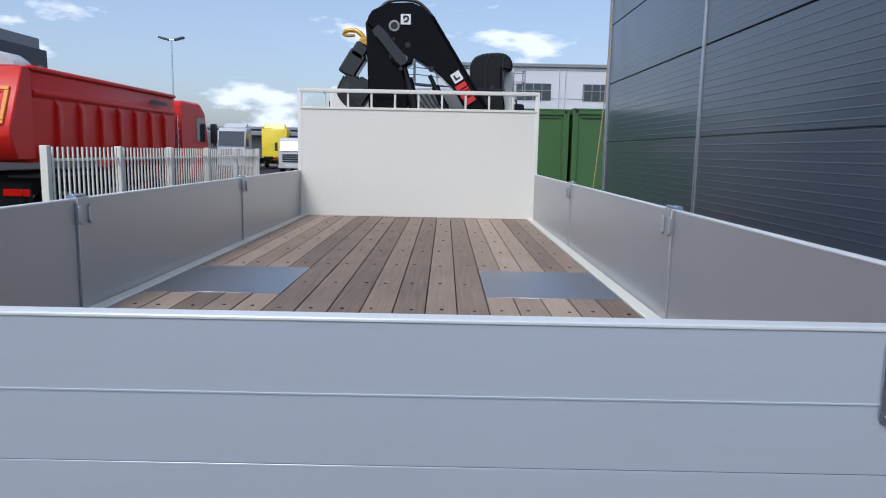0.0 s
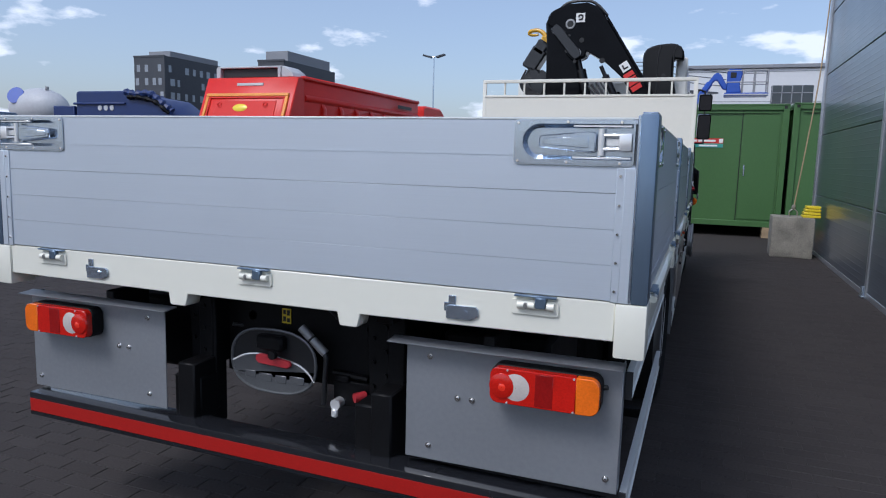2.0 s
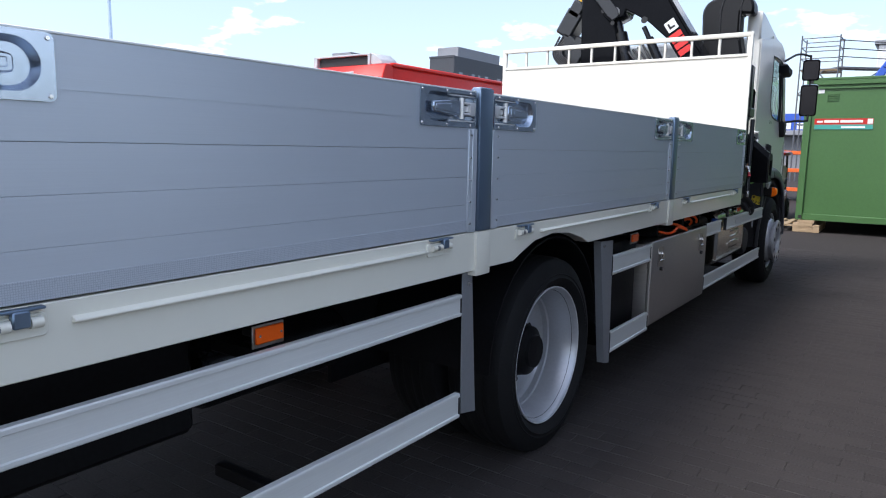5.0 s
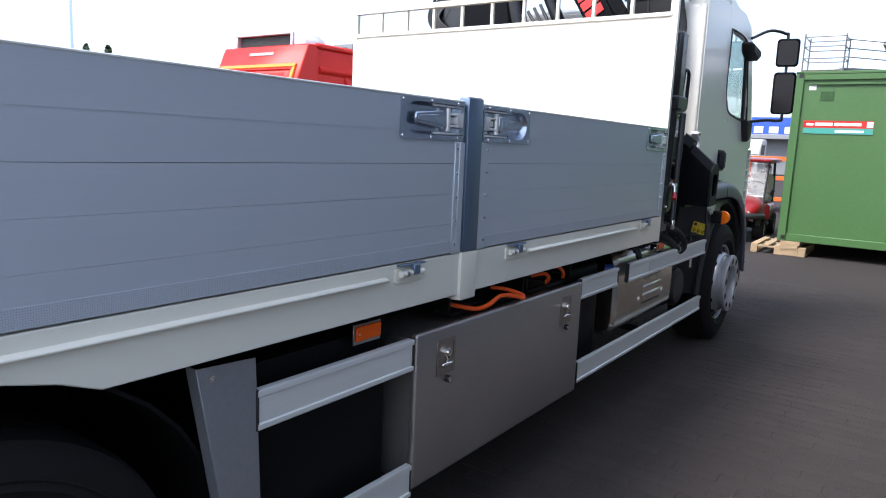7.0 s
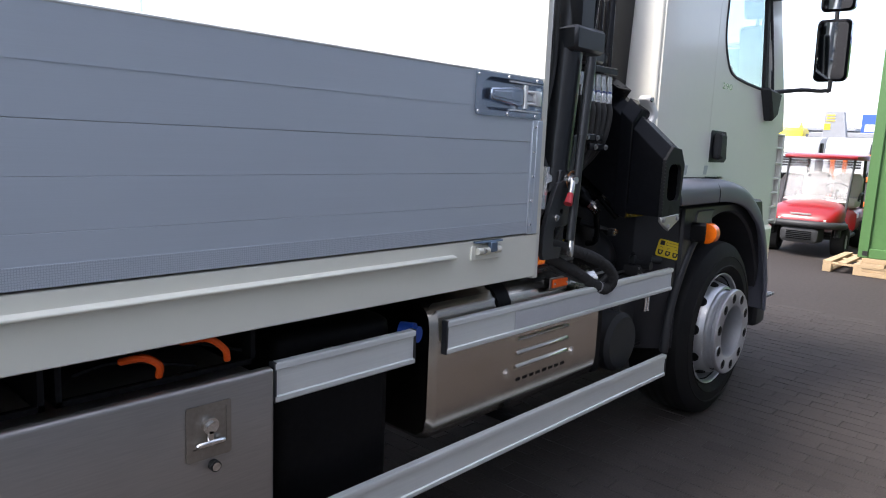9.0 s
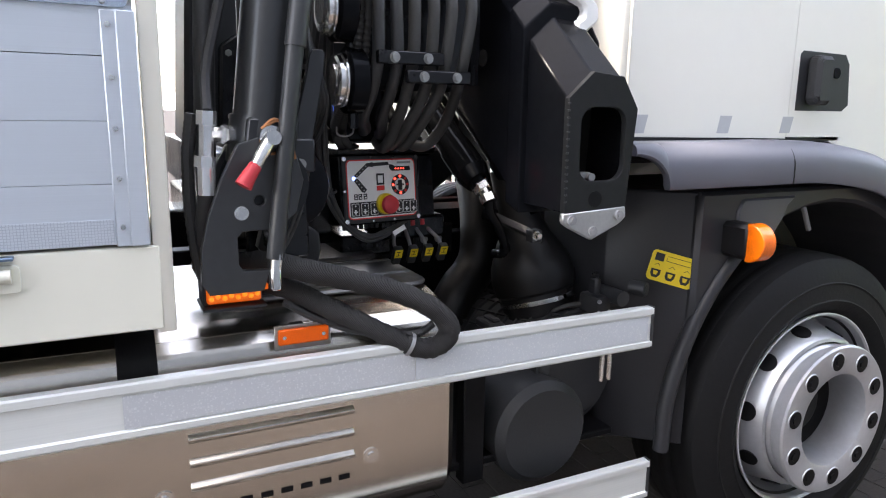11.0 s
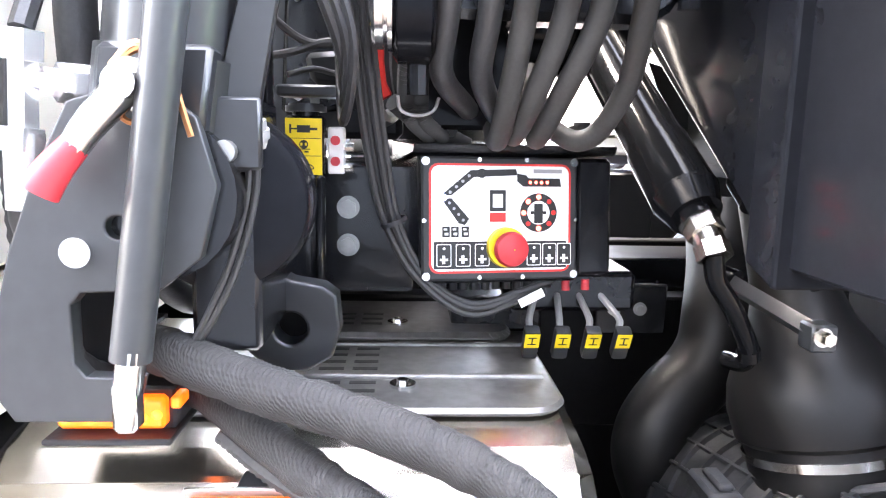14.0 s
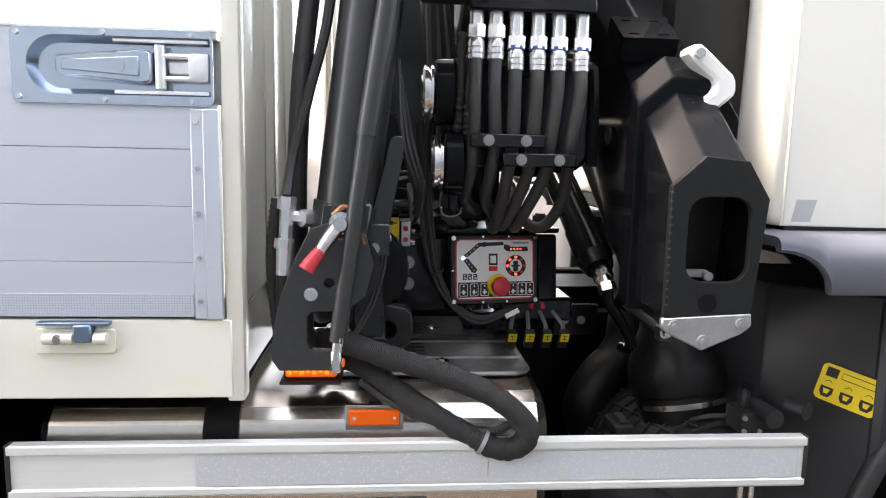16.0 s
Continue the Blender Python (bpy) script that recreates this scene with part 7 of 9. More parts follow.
part("cable_tie", lathe([(0.0165, -0.003), (0.0180, -0.003), (0.0180, 0.003), (0.0165, 0.003)], look((0.949, 6.858, 1.196), (0.945, 6.880, 1.14)), 16), M_PLAST, cp)
part("cable_tag", box(bmesh.new(), -0.018, 0.018, -0.001, 0.001, -0.006, 0.006, m=Matrix.Translation((0.93, 7.045, 1.092)) @ Matrix.Rotation(radians(90), 4, "Z") @ Matrix.Rotation(radians(-28), 4, "Y")), M_INKW, cp)

# hose bundle with crimped fittings and clamp bars
part("hose_guide", P(rounded(6.885, 7.185, 1.435, 1.70, 0.05), "x", 0.985, 1.045, 0.01), M_BLACK, crane)
part("guide_flange", P(rounded(6.885, 7.005, 1.315, 1.46, 0.03), "x", 0.90, 0.925, 0.006), M_CYL, crane)
part("guide_rim", tube([(1.05, 6.885, 1.35), (1.055, 6.885, 1.62), (1.055, 6.91, 1.665), (1.055, 7.15, 1.665), (1.055, 7.183, 1.63), (1.05, 7.185, 1.45)], 0.012, 8, 5), M_BLACK, crane)
part("fitting_bar", B(1.06, 1.14, 6.90, 7.16, 1.755, 1.79, 0.006), M_BLACK, crane)
tops = [6.918, 6.958, 7.000, 7.045, 7.088, 7.136]
mids = [6.918, 6.962, 6.999, 7.041, 7.078, 7.122]
ends = [6.915, 6.955, 6.984, 7.003, 7.028, 7.096]
for k in range(6):
    t0, m0, e0 = tops[k], mids[k], ends[k]
    dz = -0.02 if k > 1 else 0.0
    hz = part("hose", tube([(1.115, t0, 1.67 + dz), (1.128, t0 - 0.002, 1.60), (1.118, m0, 1.50), (1.09, m0 - 0.004, 1.43), (1.045, (m0 + e0) / 2 - 0.002, 1.36), (0.98, e0 - 0.004 + 0.003 * k, 1.312 - 0.004 * (k % 3)), (0.92, e0 - 0.01 + 0.006 * k, 1.318), (0.86, e0 + 0.008 * k - 0.02, 1.37)] if 1 < k < 5 else
                 [(1.115, t0, 1.67 + dz), (1.128, t0 - 0.002, 1.60), (1.118, m0, 1.50), (1.09, m0 - 0.004, 1.43), (1.04, m0 - 0.006, 1.375), (0.96, e0 + 0.03 * (k < 2), 1.345 - 0.01 * k), (0.80, e0 + 0.06, 1.335)] if k < 2 else
                 [(1.115, t0, 1.65), (1.128, t0 - 0.002, 1.60), (1.118, m0, 1.50), (1.07, m0 + 0.006, 1.43), (1.01, 7.135, 1.372), (0.97, 7.120, 1.324), (0.955, 7.100, 1.305), (0.94, 7.078, 1.308), (0.91, 7.055, 1.335), (0.86, 7.04, 1.40)], 0.0136, 12, 6), M_HOSE_G if k > 1 else M_HOSE, crane)
    cs = Matrix.Translation((1.115, t0, 1.662 + dz)) @ Matrix.Rotation(radians(-2), 4, "Y")
    part("crimp", lathe([(0.0150, 0.0), (0.0172, 0.002), (0.0172, 0.010), (0.0160, 0.0115), (0.0172, 0.013), (0.0172, 0.022), (0.0160, 0.0235), (0.0172, 0.025), (0.0172, 0.036), (0.0150, 0.039), (0.0135, 0.048)], cs, 20), M_TEE, hz)
    part("crimp_nut", rod(R((1.1125, t0, 1.706 + dz), (1.1115, t0, 1.730 + dz), 0.0195, n=6), (1.1115, t0, 1.730 + dz), (1.110, t0, 1.765), 0.0150, n=12), M_TEE, hz)
    if k > 1:
        part("blue_ring", R((1.1125, t0, 1.706 + dz), (1.1123, t0, 1.711 + dz), 0.0178, n=18), M_BLUE, hz)
    part("pipe", R((1.110, t0, 1.76), (1.105, t0 + 0.004, 2.05), 0.009, n=10), M_BLACK, hz)
for y0, y1, z, yb in ((6.908, 7.062, 1.500, (6.945, 7.022)), (6.975, 7.128, 1.462, (7.013, 7.092))):
    cb = part("clamp_bar", B(1.128, 1.146, y0, y1, z - 0.014, z + 0.014, 0.003), M_BLACK, crane)
    for y in yb:
        part("bolt", rod(R((1.145, y, z), (1.154, y, z), 0.0085, n=6), (1.145, y, z), (1.148, y, z), 0.0115, n=16), M_BOLT, cb)
for y0, r_ in ((0.0, 0.0112), (0.0185, 0.0105)):
    part("corrugated_hose", tube([(1.09, 6.893 + y0, 1.72), (1.082, 6.889 + y0, 1.56), (1.045, 6.882 + y0, 1.45), (0.985, 6.872 + y0, 1.385), (0.955, 6.872 + y0, 1.352), (0.945, 6.880 + y0 * 0.8, 1.326), (0.90, 6.905 + y0, 1.305)], r_, 12, 20, rad=lambda i, n: 1.0 if i % 2 else 0.74), M_HOSE_G, crane)
part("cable_tie", tube([(1.00, 6.862, 1.352), (0.992, 6.866, 1.336), (0.985, 6.885, 1.330), (0.98, 6.905, 1.336), (0.975, 6.912, 1.352)], 0.0022, 6, 5), M_GREYP, crane)
part("dark_pipe", tube([(0.90, 6.855, 1.350), (0.87, 6.885, 1.328), (0.855, 6.92, 1.312), (0.85, 6.96, 1.293)], 0.0125, 12, 5), M_HOSE, crane)
part("pipe_clip", R((0.87, 6.929, 1.322), (0.885, 6.935, 1.312), 0.008, n=12), M_BOLT, crane)

# lift cylinder, link plates and pins seen between the leg and the hoses
for x, y, z in ((1.06, 6.845, 1.452), (1.06, 6.822, 1.600)):
    pr = part("pin_disc", lathe([(0.001, 0.0), (0.062, 0.0), (0.070, 0.006), (0.070, 0.040), (0.06, 0.046), (0.001, 0.046)], Matrix.Translation((x, y + 0.012, z)) @ Matrix.Rotation(radians(-90), 4, "X"), 32), M_BOOM, crane)
    part("pin_ring", lathe([(0.001, -0.004), (0.034, -0.004), (0.036, 0.0), (0.050, -0.002), (0.055, 0.002), (0.055, 0.010), (0.049, 0.011), (0.049, 0.014), (0.058, 0.015), (0.058, 0.022)], Matrix.Translation((x, y - 0.008, z)) @ Matrix.Rotation(radians(-90), 4, "X"), 32), M_CHROME, pr)
lc = part("lift_cylinder", rod(R((0.50, 7.145, 1.62), (0.972, 7.230, 1.236), 0.040, n=28), (0.90, 7.217, 1.294), (0.975, 7.2305, 1.2335), 0.0435, n=28), M_CYL, crane)
part("gland_nut", rod(R((0.972, 7.230, 1.236), (0.998, 7.2347, 1.2148), 0.0445, 0.034, 24), (0.996, 7.234, 1.216), (1.008, 7.2365, 1.2065), 0.026, n=20), M_CYL, lc)
part("chrome_fitting", rod(rod(R((1.004, 7.2357, 1.210), (1.024, 7.239, 1.1935), 0.024, n=6), (1.022, 7.239, 1.195), (1.034, 7.241, 1.182), 0.019, n=16), (1.032, 7.241, 1.184), (1.044, 7.243, 1.168), 0.0215, n=6), M_STAIN, lc)
part("feed_tube", tube([(1.040, 7.242, 1.174), (1.036, 7.250, 1.140), (1.028, 7.276, 1.105), (1.012, 7.305, 1.062), (1.000, 7.318, 1.038), (0.985, 7.318, 1.020), (0.955, 7.312, 1.015)], 0.0125, 14, 8), M_CYL, lc)
part("tube_tip", R((1.002, 7.316, 1.044), (0.998, 7.320, 1.030), 0.0145, n=14), M_CYL, lc)
bc = part("brace_cylinder", rod(R((0.66, 7.254, 1.548), (0.985, 7.321, 1.248), 0.027, n=20), (0.965, 7.317, 1.266), (0.995, 7.323, 1.239), 0.033, n=20), M_CYL, crane)
part("brace_rod", R((0.985, 7.321, 1.248), (1.085, 7.350, 1.145), 0.0125, n=14), M_CYL, bc)
cl_ = part("cross_link", box(rod(bmesh.new(), (0.885, 7.336, 1.110), (1.045, 7.374, 1.078), 0.0135, n=4), 1.032, 1.064, 7.360, 7.392, 1.058, 1.092, 0.003), M_LEG, crane)
part("link_bolt", rod(R((1.063, 7.372, 1.078), (1.078, 7.374, 1.078), 0.0085, n=6), (1.063, 7.372, 1.078), (1.067, 7.372, 1.078), 0.012, n=14), M_STAIN, cl_)
part("link_eye", R((0.870, 7.330, 1.112), (0.896, 7.345, 1.108), 0.020, n=16), M_CYL, cl_)
part("boom_root", rod(rod(bmesh.new(), (0.62, 7.07, 1.50), (0.62, 7.235, 1.50), 0.088, n=32), (0.62, 7.23, 1.50), (0.62, 7.262, 1.50), 0.056, n=28), M_CYL, crane)
part("pressure_port", rod(R((0.86, 7.12, 1.29), (0.86, 7.12, 1.33), 0.013, n=10), (0.86, 7.12, 1.31), (0.86, 7.12, 1.325), 0.019, n=6), M_PLAST, crane)
rc = part("red_cover", P([(6.784, 1.401), (6.791, 1.419), (6.803, 1.420), (6.818, 1.452), (6.825, 1.480), (6.834, 1.475), (6.834, 1.43), (6.838, 1.394), (6.849, 1.374), (6.811, 1.352), (6.802, 1.365), (6.796, 1.390)], "x", 0.645, 0.66, 0.003), M_RED, crane, "red valve cover")
part("cover_pivot", rod(R((0.655, 6.792, 1.368), (0.675, 6.792, 1.368), 0.021, n=22), (0.675, 6.792, 1.368), (0.682, 6.792, 1.366), 0.010, n=14), M_BOOT, rc)
# plain grey plate added to fill the bright gap between the cylinders
part("grey_gap_plate", P([(7.300, 1.445), (7.334, 1.436), (7.425, 1.300), (7.36, 1.300)], "x", 0.595, 0.60, 0.001), M_LEG, crane)
# dark plate added only to block most of the bright gap above the beam
part("gap_blocker_plate", B(0.20, 0.215, 6.74, 6.94, 1.25, 1.36, 0.004), M_CHASSIS, crane)
for k, pts in enumerate(([(0.93, 6.70, 1.452), (0.905, 6.727, 1.431), (0.90, 6.753, 1.422), (0.90, 6.785, 1.425), (0.90, 6.802, 1.429), (0.88, 6.81, 1.40)], [(0.93, 6.69, 1.40), (0.905, 6.727, 1.411), (0.90, 6.765, 1.424), (0.90, 6.799, 1.421), (0.88, 6.806, 1.38)], [(0.92, 6.72, 1.38), (0.90, 6.75, 1.39), (0.89, 6.785, 1.385), (0.88, 6.803, 1.399)])):
    part("cable", tube(pts, 0.0052 if k < 2 else 0.004, 8, 7), M_HOSE_G, crane)
part("wrap", P([(6.735, 1.412), (6.795, 1.418), (6.800, 1.392), (6.778, 1.368), (6.745, 1.372)], "x", 0.86, 0.885, 0.008), M_BOOT, crane, "black rubber wrap round the cables")
mast = part("mast_housing", P([(6.575, 1.30), (6.865, 1.30), (6.865, 1.70), (6.80, 2.10), (6.64, 2.12), (6.60, 1.75)], "x", 0.34, 0.60, 0.012), M_CRANE, crane, "dark crane mast housing")
# dark box added only to block bright gaps behind the hoses
part("gap_blocker_box", P([(6.87, 1.53), (7.13, 1.53), (7.15, 1.66), (7.12, 2.20), (6.90, 2.22), (6.86, 1.70)], "x", 0.02, 0.36, 0.012), M_CRANE, crane)
part("mast_cover", P([(6.66, 1.34), (6.80, 1.35), (6.815, 1.52), (6.74, 1.60), (6.67, 1.55)], "x", 0.598, 0.64, 0.008), M_BLACK, mast)
for y, z in ((6.69, 1.37), (6.785, 1.38), (6.79, 1.51), (6.69, 1.53)):
    part("cover_bolt", R((0.64, y, z), (0.647, y, z), 0.009, n=6), M_BOLT, mast)
for k in range(3):
    part("hose", tube([(0.95 - 0.06 * k, 6.83 + 0.02 * k, 1.85), (0.93 - 0.05 * k, 6.84 + 0.03 * k, 1.6), (0.90 - 0.05 * k, 6.82 + 0.04 * k, 1.42 - 0.02 * k), (0.80 - 0.04 * k, 6.84 + 0.05 * k, 1.33), (0.6 - 0.03 * k, 6.9 + 0.04 * k, 1.42)], 0.012, 8, 6), M_HOSE, crane)
for k in range(3):
    part("cable", tube([(1.10 - 0.03 * k, 6.76, 1.66), (1.12 - 0.02 * k, 6.77 + 0.01 * k, 1.50), (1.08, 6.80 + 0.008 * k, 1.40), (1.02, 6.80, 1.36 - 0.02 * k), (0.96, 6.79, 1.40)], 0.006, 8, 6), M_HOSE, crane)
    if k < 2:
        part("cable", tube([(1.205, 6.733 + 0.006 * k, 1.305), (1.20, 6.730 + 0.007 * k, 1.25), (1.20, 6.712 + 0.008 * k, 1.185), (1.20, 6.690 + 0.007 * k, 1.135), (1.198, 6.670 + 0.004 * k, 1.098)], 0.0036, 8, 6), M_HOSE, crane)
part("feed_hose", tube([(0.7, 6.60, 1.05), (0.95, 6.58, 1.10), (1.12, 6.56, 1.30), (1.14, 6.57, 1.6), (1.1, 6.6, 1.9)], 0.02, 10, 8), M_HOSE, crane)

# sleeved hose loop lying on the silencer
slv = thing("sleeved_hose", (1.2, 6.85, 0.9), "black woven-sleeved hydraulic hose loop on the silencer", "hose")
loop = [(1.10, 6.60, 1.075), (1.185, 6.655, 1.092), (1.22, 6.74, 1.073), (1.235, 6.84, 1.045), (1.25, 6.93, 1.012), (1.262, 6.995, 0.972), (1.266, 7.022, 0.932), (1.262, 7.005, 0.900), (1.255, 6.965, 0.893),
        (1.245, 6.91, 0.915), (1.235, 6.84, 0.957), (1.21, 6.77, 0.995), (1.165, 6.70, 1.03), (1.08, 6.62, 1.04)]
rs = random.Random(3)
wob = [rs.uniform(0.945, 1.075) for _ in range(200)]
part("sleeve", tube(loop, 0.0215, 18, 44, rad=lambda i, n: (wob[i // 5] * (1 - (i % 5) / 5) + wob[i // 5 + 1] * (i % 5) / 5) * (1.08 - 0.12 * i / n) * (1.022 if i % 2 else 0.982)), M_CLOTH, slv, sharp=80)
part("cable_tie", lathe([(0.0245, -0.004), (0.0258, -0.004), (0.0258, 0.004), (0.0245, 0.004)], look((1.25, 6.935, 0.905), (1.244, 6.90, 0.922)), 18), M_GREYP, slv)
part("corrugated_tail", tube([(1.17, 6.69, 1.005), (1.20, 6.76, 0.965), (1.225, 6.85, 0.935), (1.245, 6.95, 0.925), (1.255, 6.99, 0.945)], 0.0095, 8, 22, rad=lambda i, n: 1.0 if i % 2 else 0.85), M_HOSE, slv)
# ---- yard things beside the wall ----
blk = thing("concrete_block", (2.9, 11.35, 0), "weathered square concrete ballast block beside the wall", "concrete block")
bm = B(2.56, 3.22, 11.1, 11.7, 0, 0.70, 0.02, 2)
bmesh.ops.subdivide_edges(bm, edges=[e for e in bm.edges if e.calc_length() > 0.2], cuts=5, use_grid_fill=True)
for v in bm.verts:
    v.co += Vector(noise.noise_vector(v.co * 6)) * 0.012
part("block_body", bm, M_CONC, blk)
part("lifting_eye", tube([(2.84, 11.4, 0.68), (2.84, 11.4, 0.78), (2.90, 11.4, 0.82), (2.96, 11.4, 0.78), (2.96, 11.4, 0.68)], 0.012), M_STEEL, blk)
chk = thing("wheel_chock", (3.16, 11.35, 0.7), "yellow plastic wheel chock on a concrete block", "chock")
for k in range(4):
    part("chock_step", B(3.02 + 0.016 * k, 3.30 - 0.004 * k, 11.12, 11.40, 0.70 + 0.052 * k, 0.744 + 0.052 * k, 0.008), M_YPAINT, chk)
rope = thing("rope", (3.0, 11.45, 0.8), "thin hemp rope hung from the wall to a block", "rope")
part("strand", tube([(3.25, 12.0, 4.85), (3.16, 11.75, 3.2), (3.02, 11.52, 1.9), (2.90, 11.4, 0.84)], 0.011, 8, 8), M_WOOD, rope)
part("knot", ico(bmesh.new(), (2.9, 11.4, 0.86), 0.035, 2, (1, 1, 1.4)), M_CONC, rope)


def container(x0, x1, y0, y1, z0, z1, sign):
    t = thing("container", ((x0 + x1) / 2, y0, z0), "green painted steel yard container on timber" if sign else "green painted steel container beside another", "container", "green containers")
    part("shell", B(x0 + 0.04, x1 - 0.04, y0 + 0.045, y1, z0 + 0.04, z1 - 0.03, 0.006), M_GREEN, t)
    for x in (x0, x1 - 0.12):
        part("corner_post", B(x, x + 0.12, y0, y0 + 0.12, z0, z1, 0.008), M_GREEN, t)
    for z in (z0, z1 - 0.12):
        part("corner_beam", B(x0 + 0.12, x1 - 0.12, y0 + 0.008, y0 + 0.12, z, z + 0.12, 0.008), M_GREEN, t)
        for x in (x0, x1 - 0.16):
            part("casting_hole", B(x + 0.05, x + 0.11, y0 - 0.003, y0 + 0.002, z + 0.03, z + 0.09, 0), M_INK, t)
    part("side_beam", B(x0 - 0.004, x0 + 0.1, y0 + 0.12, y1, z1 - 0.12, z1, 0.006), M_GREEN, t)
    part("side_beam", B(x0 - 0.004, x0 + 0.1, y0 + 0.12, y1, z0, z0 + 0.14, 0.006), M_GREEN, t)
    part("roof", B(x0, x1, y0, y1, z1 - 0.03, z1 + 0.01, 0.006), M_GREEN, t)
    xm = x0 + (x1 - x0) * 0.62
    part("door_seam", B(xm - 0.008, xm + 0.008, y0 + 0.038, y0 + 0.046, z0 + 0.13, z1 - 0.13, 0), M_INK, t)
    part("door", B(xm + 0.03, x1 - 0.16, y0 + 0.03, y0 + 0.046, z0 + 0.16, z1 - 0.2, 0.004), M_GREEN, t)
    part("door_handle", B(xm + 0.08, xm + 0.11, y0 + 0.0, y0 + 0.03, z0 + 1.1, z0 + 1.34, 0.006), M_GALV, t)
    part("rain_strip", B(x0 + 0.2, x1 - 0.2, y0 + 0.01, y0 + 0.05, z1 - 0.19, z1 - 0.165, 0.003), M_GREEN, t)
    if sign:
        for k in range(5):
            part("vent_slat", B(x0 + 0.36, x0 + 0.55, y0 + 0.03, y0 + 0.046, z1 - 0.42 + 0.03 * k, z1 - 0.405 + 0.03 * k, 0.002), M_GREEN, t)
        sg = part("sign", B(x0 + 0.18, x0 + 1.12, y0 + 0.036, y0 + 0.044, 1.93, 2.13, 0.002), M_RED, t, "red and teal company sign")
        part("sign_band", B(x0 + 0.182, x0 + 1.118, y0 + 0.033, y0 + 0.036, 1.932, 2.02, 0), M_TEAL, sg)
        bars(sg, "sign_bar", FACE_B @ Matrix.Translation((0, 0, -(y0 + 0.035))), [(x0 + 0.22, 2.055, 0.10, 0.035), (x0 + 0.34, 2.055, 0.24, 0.045), (x0 + 0.60, 2.055, 0.36, 0.045)], M_INKW)
        bars(sg, "sign_bar", FACE_B @ Matrix.Translation((0, 0, -(y0 + 0.032))), [(x0 + 0.62, 1.955, 0.38, 0.035)], M_INKW)
        part("sign_end", B(x0 + 1.03, x0 + 1.112, y0 + 0.0335, y0 + 0.0355, 2.035, 2.12, 0), M_INKW, sg)
        part("notice", B(x0 + 0.2, x0 + 0.3, y0 + 0.038, y0 + 0.044, z1 - 0.27, z1 - 0.20, 0), M_INKW, t)
    else:
        bars(t, "letter_bar", FACE_B @ Matrix.Translation((0, 0, -(y0 + 0.044))), [(x0 + 0.5 + 0.16 * k, z1 - 0.32, 0.1, 0.09) for k in range(6)], M_GREEN)
    for x in (x0 + 0.05, x1 - 0.35):
        for k in range(4):
            part("timber", B(x + 0.01 * (k % 2), x + 0.29 - 0.012 * (k % 3), y0 - 0.03 + 0.012 * (k % 2), y0 + 0.5, z0 * k / 4 + 0.002, z0 * (k + 1) / 4 - 0.001, 0.004), M_WOOD, t)
        part("timber", B(x, x + 0.3, y1 - 0.5, y1 - 0.02, 0.0, z0, 0.006), M_WOOD, t)
    return t


M_AMBER_P = mat("amber_paint", (0.75, 0.26, 0.02), 0.35, coat=0.3)
M_ORANGE_P = mat("orange_paint", (0.70, 0.13, 0.02), 0.45)
M_PANE_F = mat("far_window_pane", (0.30, 0.33, 0.37), 0.25, 0.2, 0.2, rand=0.5)
M_TEAL = mat("teal_sign", (0.06, 0.32, 0.26), 0.4)
container(0.62, 3.00, 14.4, 20.4, 0.23, 2.86, True)
container(3.07, 5.6, 14.35, 20.3, 0.23, 2.88, False)


def pallet(x, y, z, turn, parent_group="pallets"):
    t = thing("pallet", (0, 0, 0), "bare wooden pallet lying on the yard", "pallet", parent_group)
    for k in range(5):
        part("board", B(-0.6, 0.6, -0.4 + k * 0.175, -0.3 + k * 0.175, 0.122, 0.144, 0.003), M_WOOD, t)
    for k in range(3):
        part("runner", B(-0.6, 0.6, -0.4 + k * 0.35, -0.3 + k * 0.35, 0.0, 0.022, 0.003), M_WOOD, t)
        part("stringer", B(-0.6 + k * 0.55, -0.5 + k * 0.55, -0.4, 0.4, 0.1, 0.122, 0.003), M_WOOD, t)
        for j in range(3):
            part("block", B(-0.6 + k * 0.55, -0.5 + k * 0.55, -0.4 + j * 0.35, -0.3 + j * 0.35, 0.022, 0.1, 0.003), M_WOOD, t)
    t.matrix_basis = pose(x, y, z, 0, 0, turn)
    return t


pallet(0.64, 14.97, 0.0, 91)


# ---- golf cart ----
cart = thing("golf_cart", (-0.42, 16.0, 0), "red golf cart with a clear windscreen and red roof", "golf cart")
CART = Matrix.Translation((-0.42, 16.0, 0)) @ Matrix.Rotation(radians(4), 4, "Z")


def moulded(sections, n=26):
    """A closed rounded body lofted through sections (y, half width, bottom, top, squareness)."""
    bm_ = bmesh.new()
    rings = []
    for y, hw, z0, z1, e in sections:
        zc, hz = (z0 + z1) / 2, (z1 - z0) / 2
        ring = []
        for k in range(n):
            a = 2 * math.pi * k / n
            c, d = math.cos(a), math.sin(a)
            ring.append(bm_.verts.new((hw * math.copysign(abs(c) ** e, c), y, zc + hz * math.copysign(abs(d) ** e, d))))
        rings.append(ring)
    for a, b in zip(rings, rings[1:]):
        for j in range(n):
            bm_.faces.new((a[j], b[j], b[(j + 1) % n], a[(j + 1) % n]))
    bm_.faces.new(rings[0])
    bm_.faces.new(rings[-1][::-1])
    bmesh.ops.recalc_face_normals(bm_, faces=bm_.faces)
    return bm_


def kpart(name, bm_, material, parent=None, label=""):
    bm_.transform(CART)
    return part(name, bm_, material, parent or cart, label)


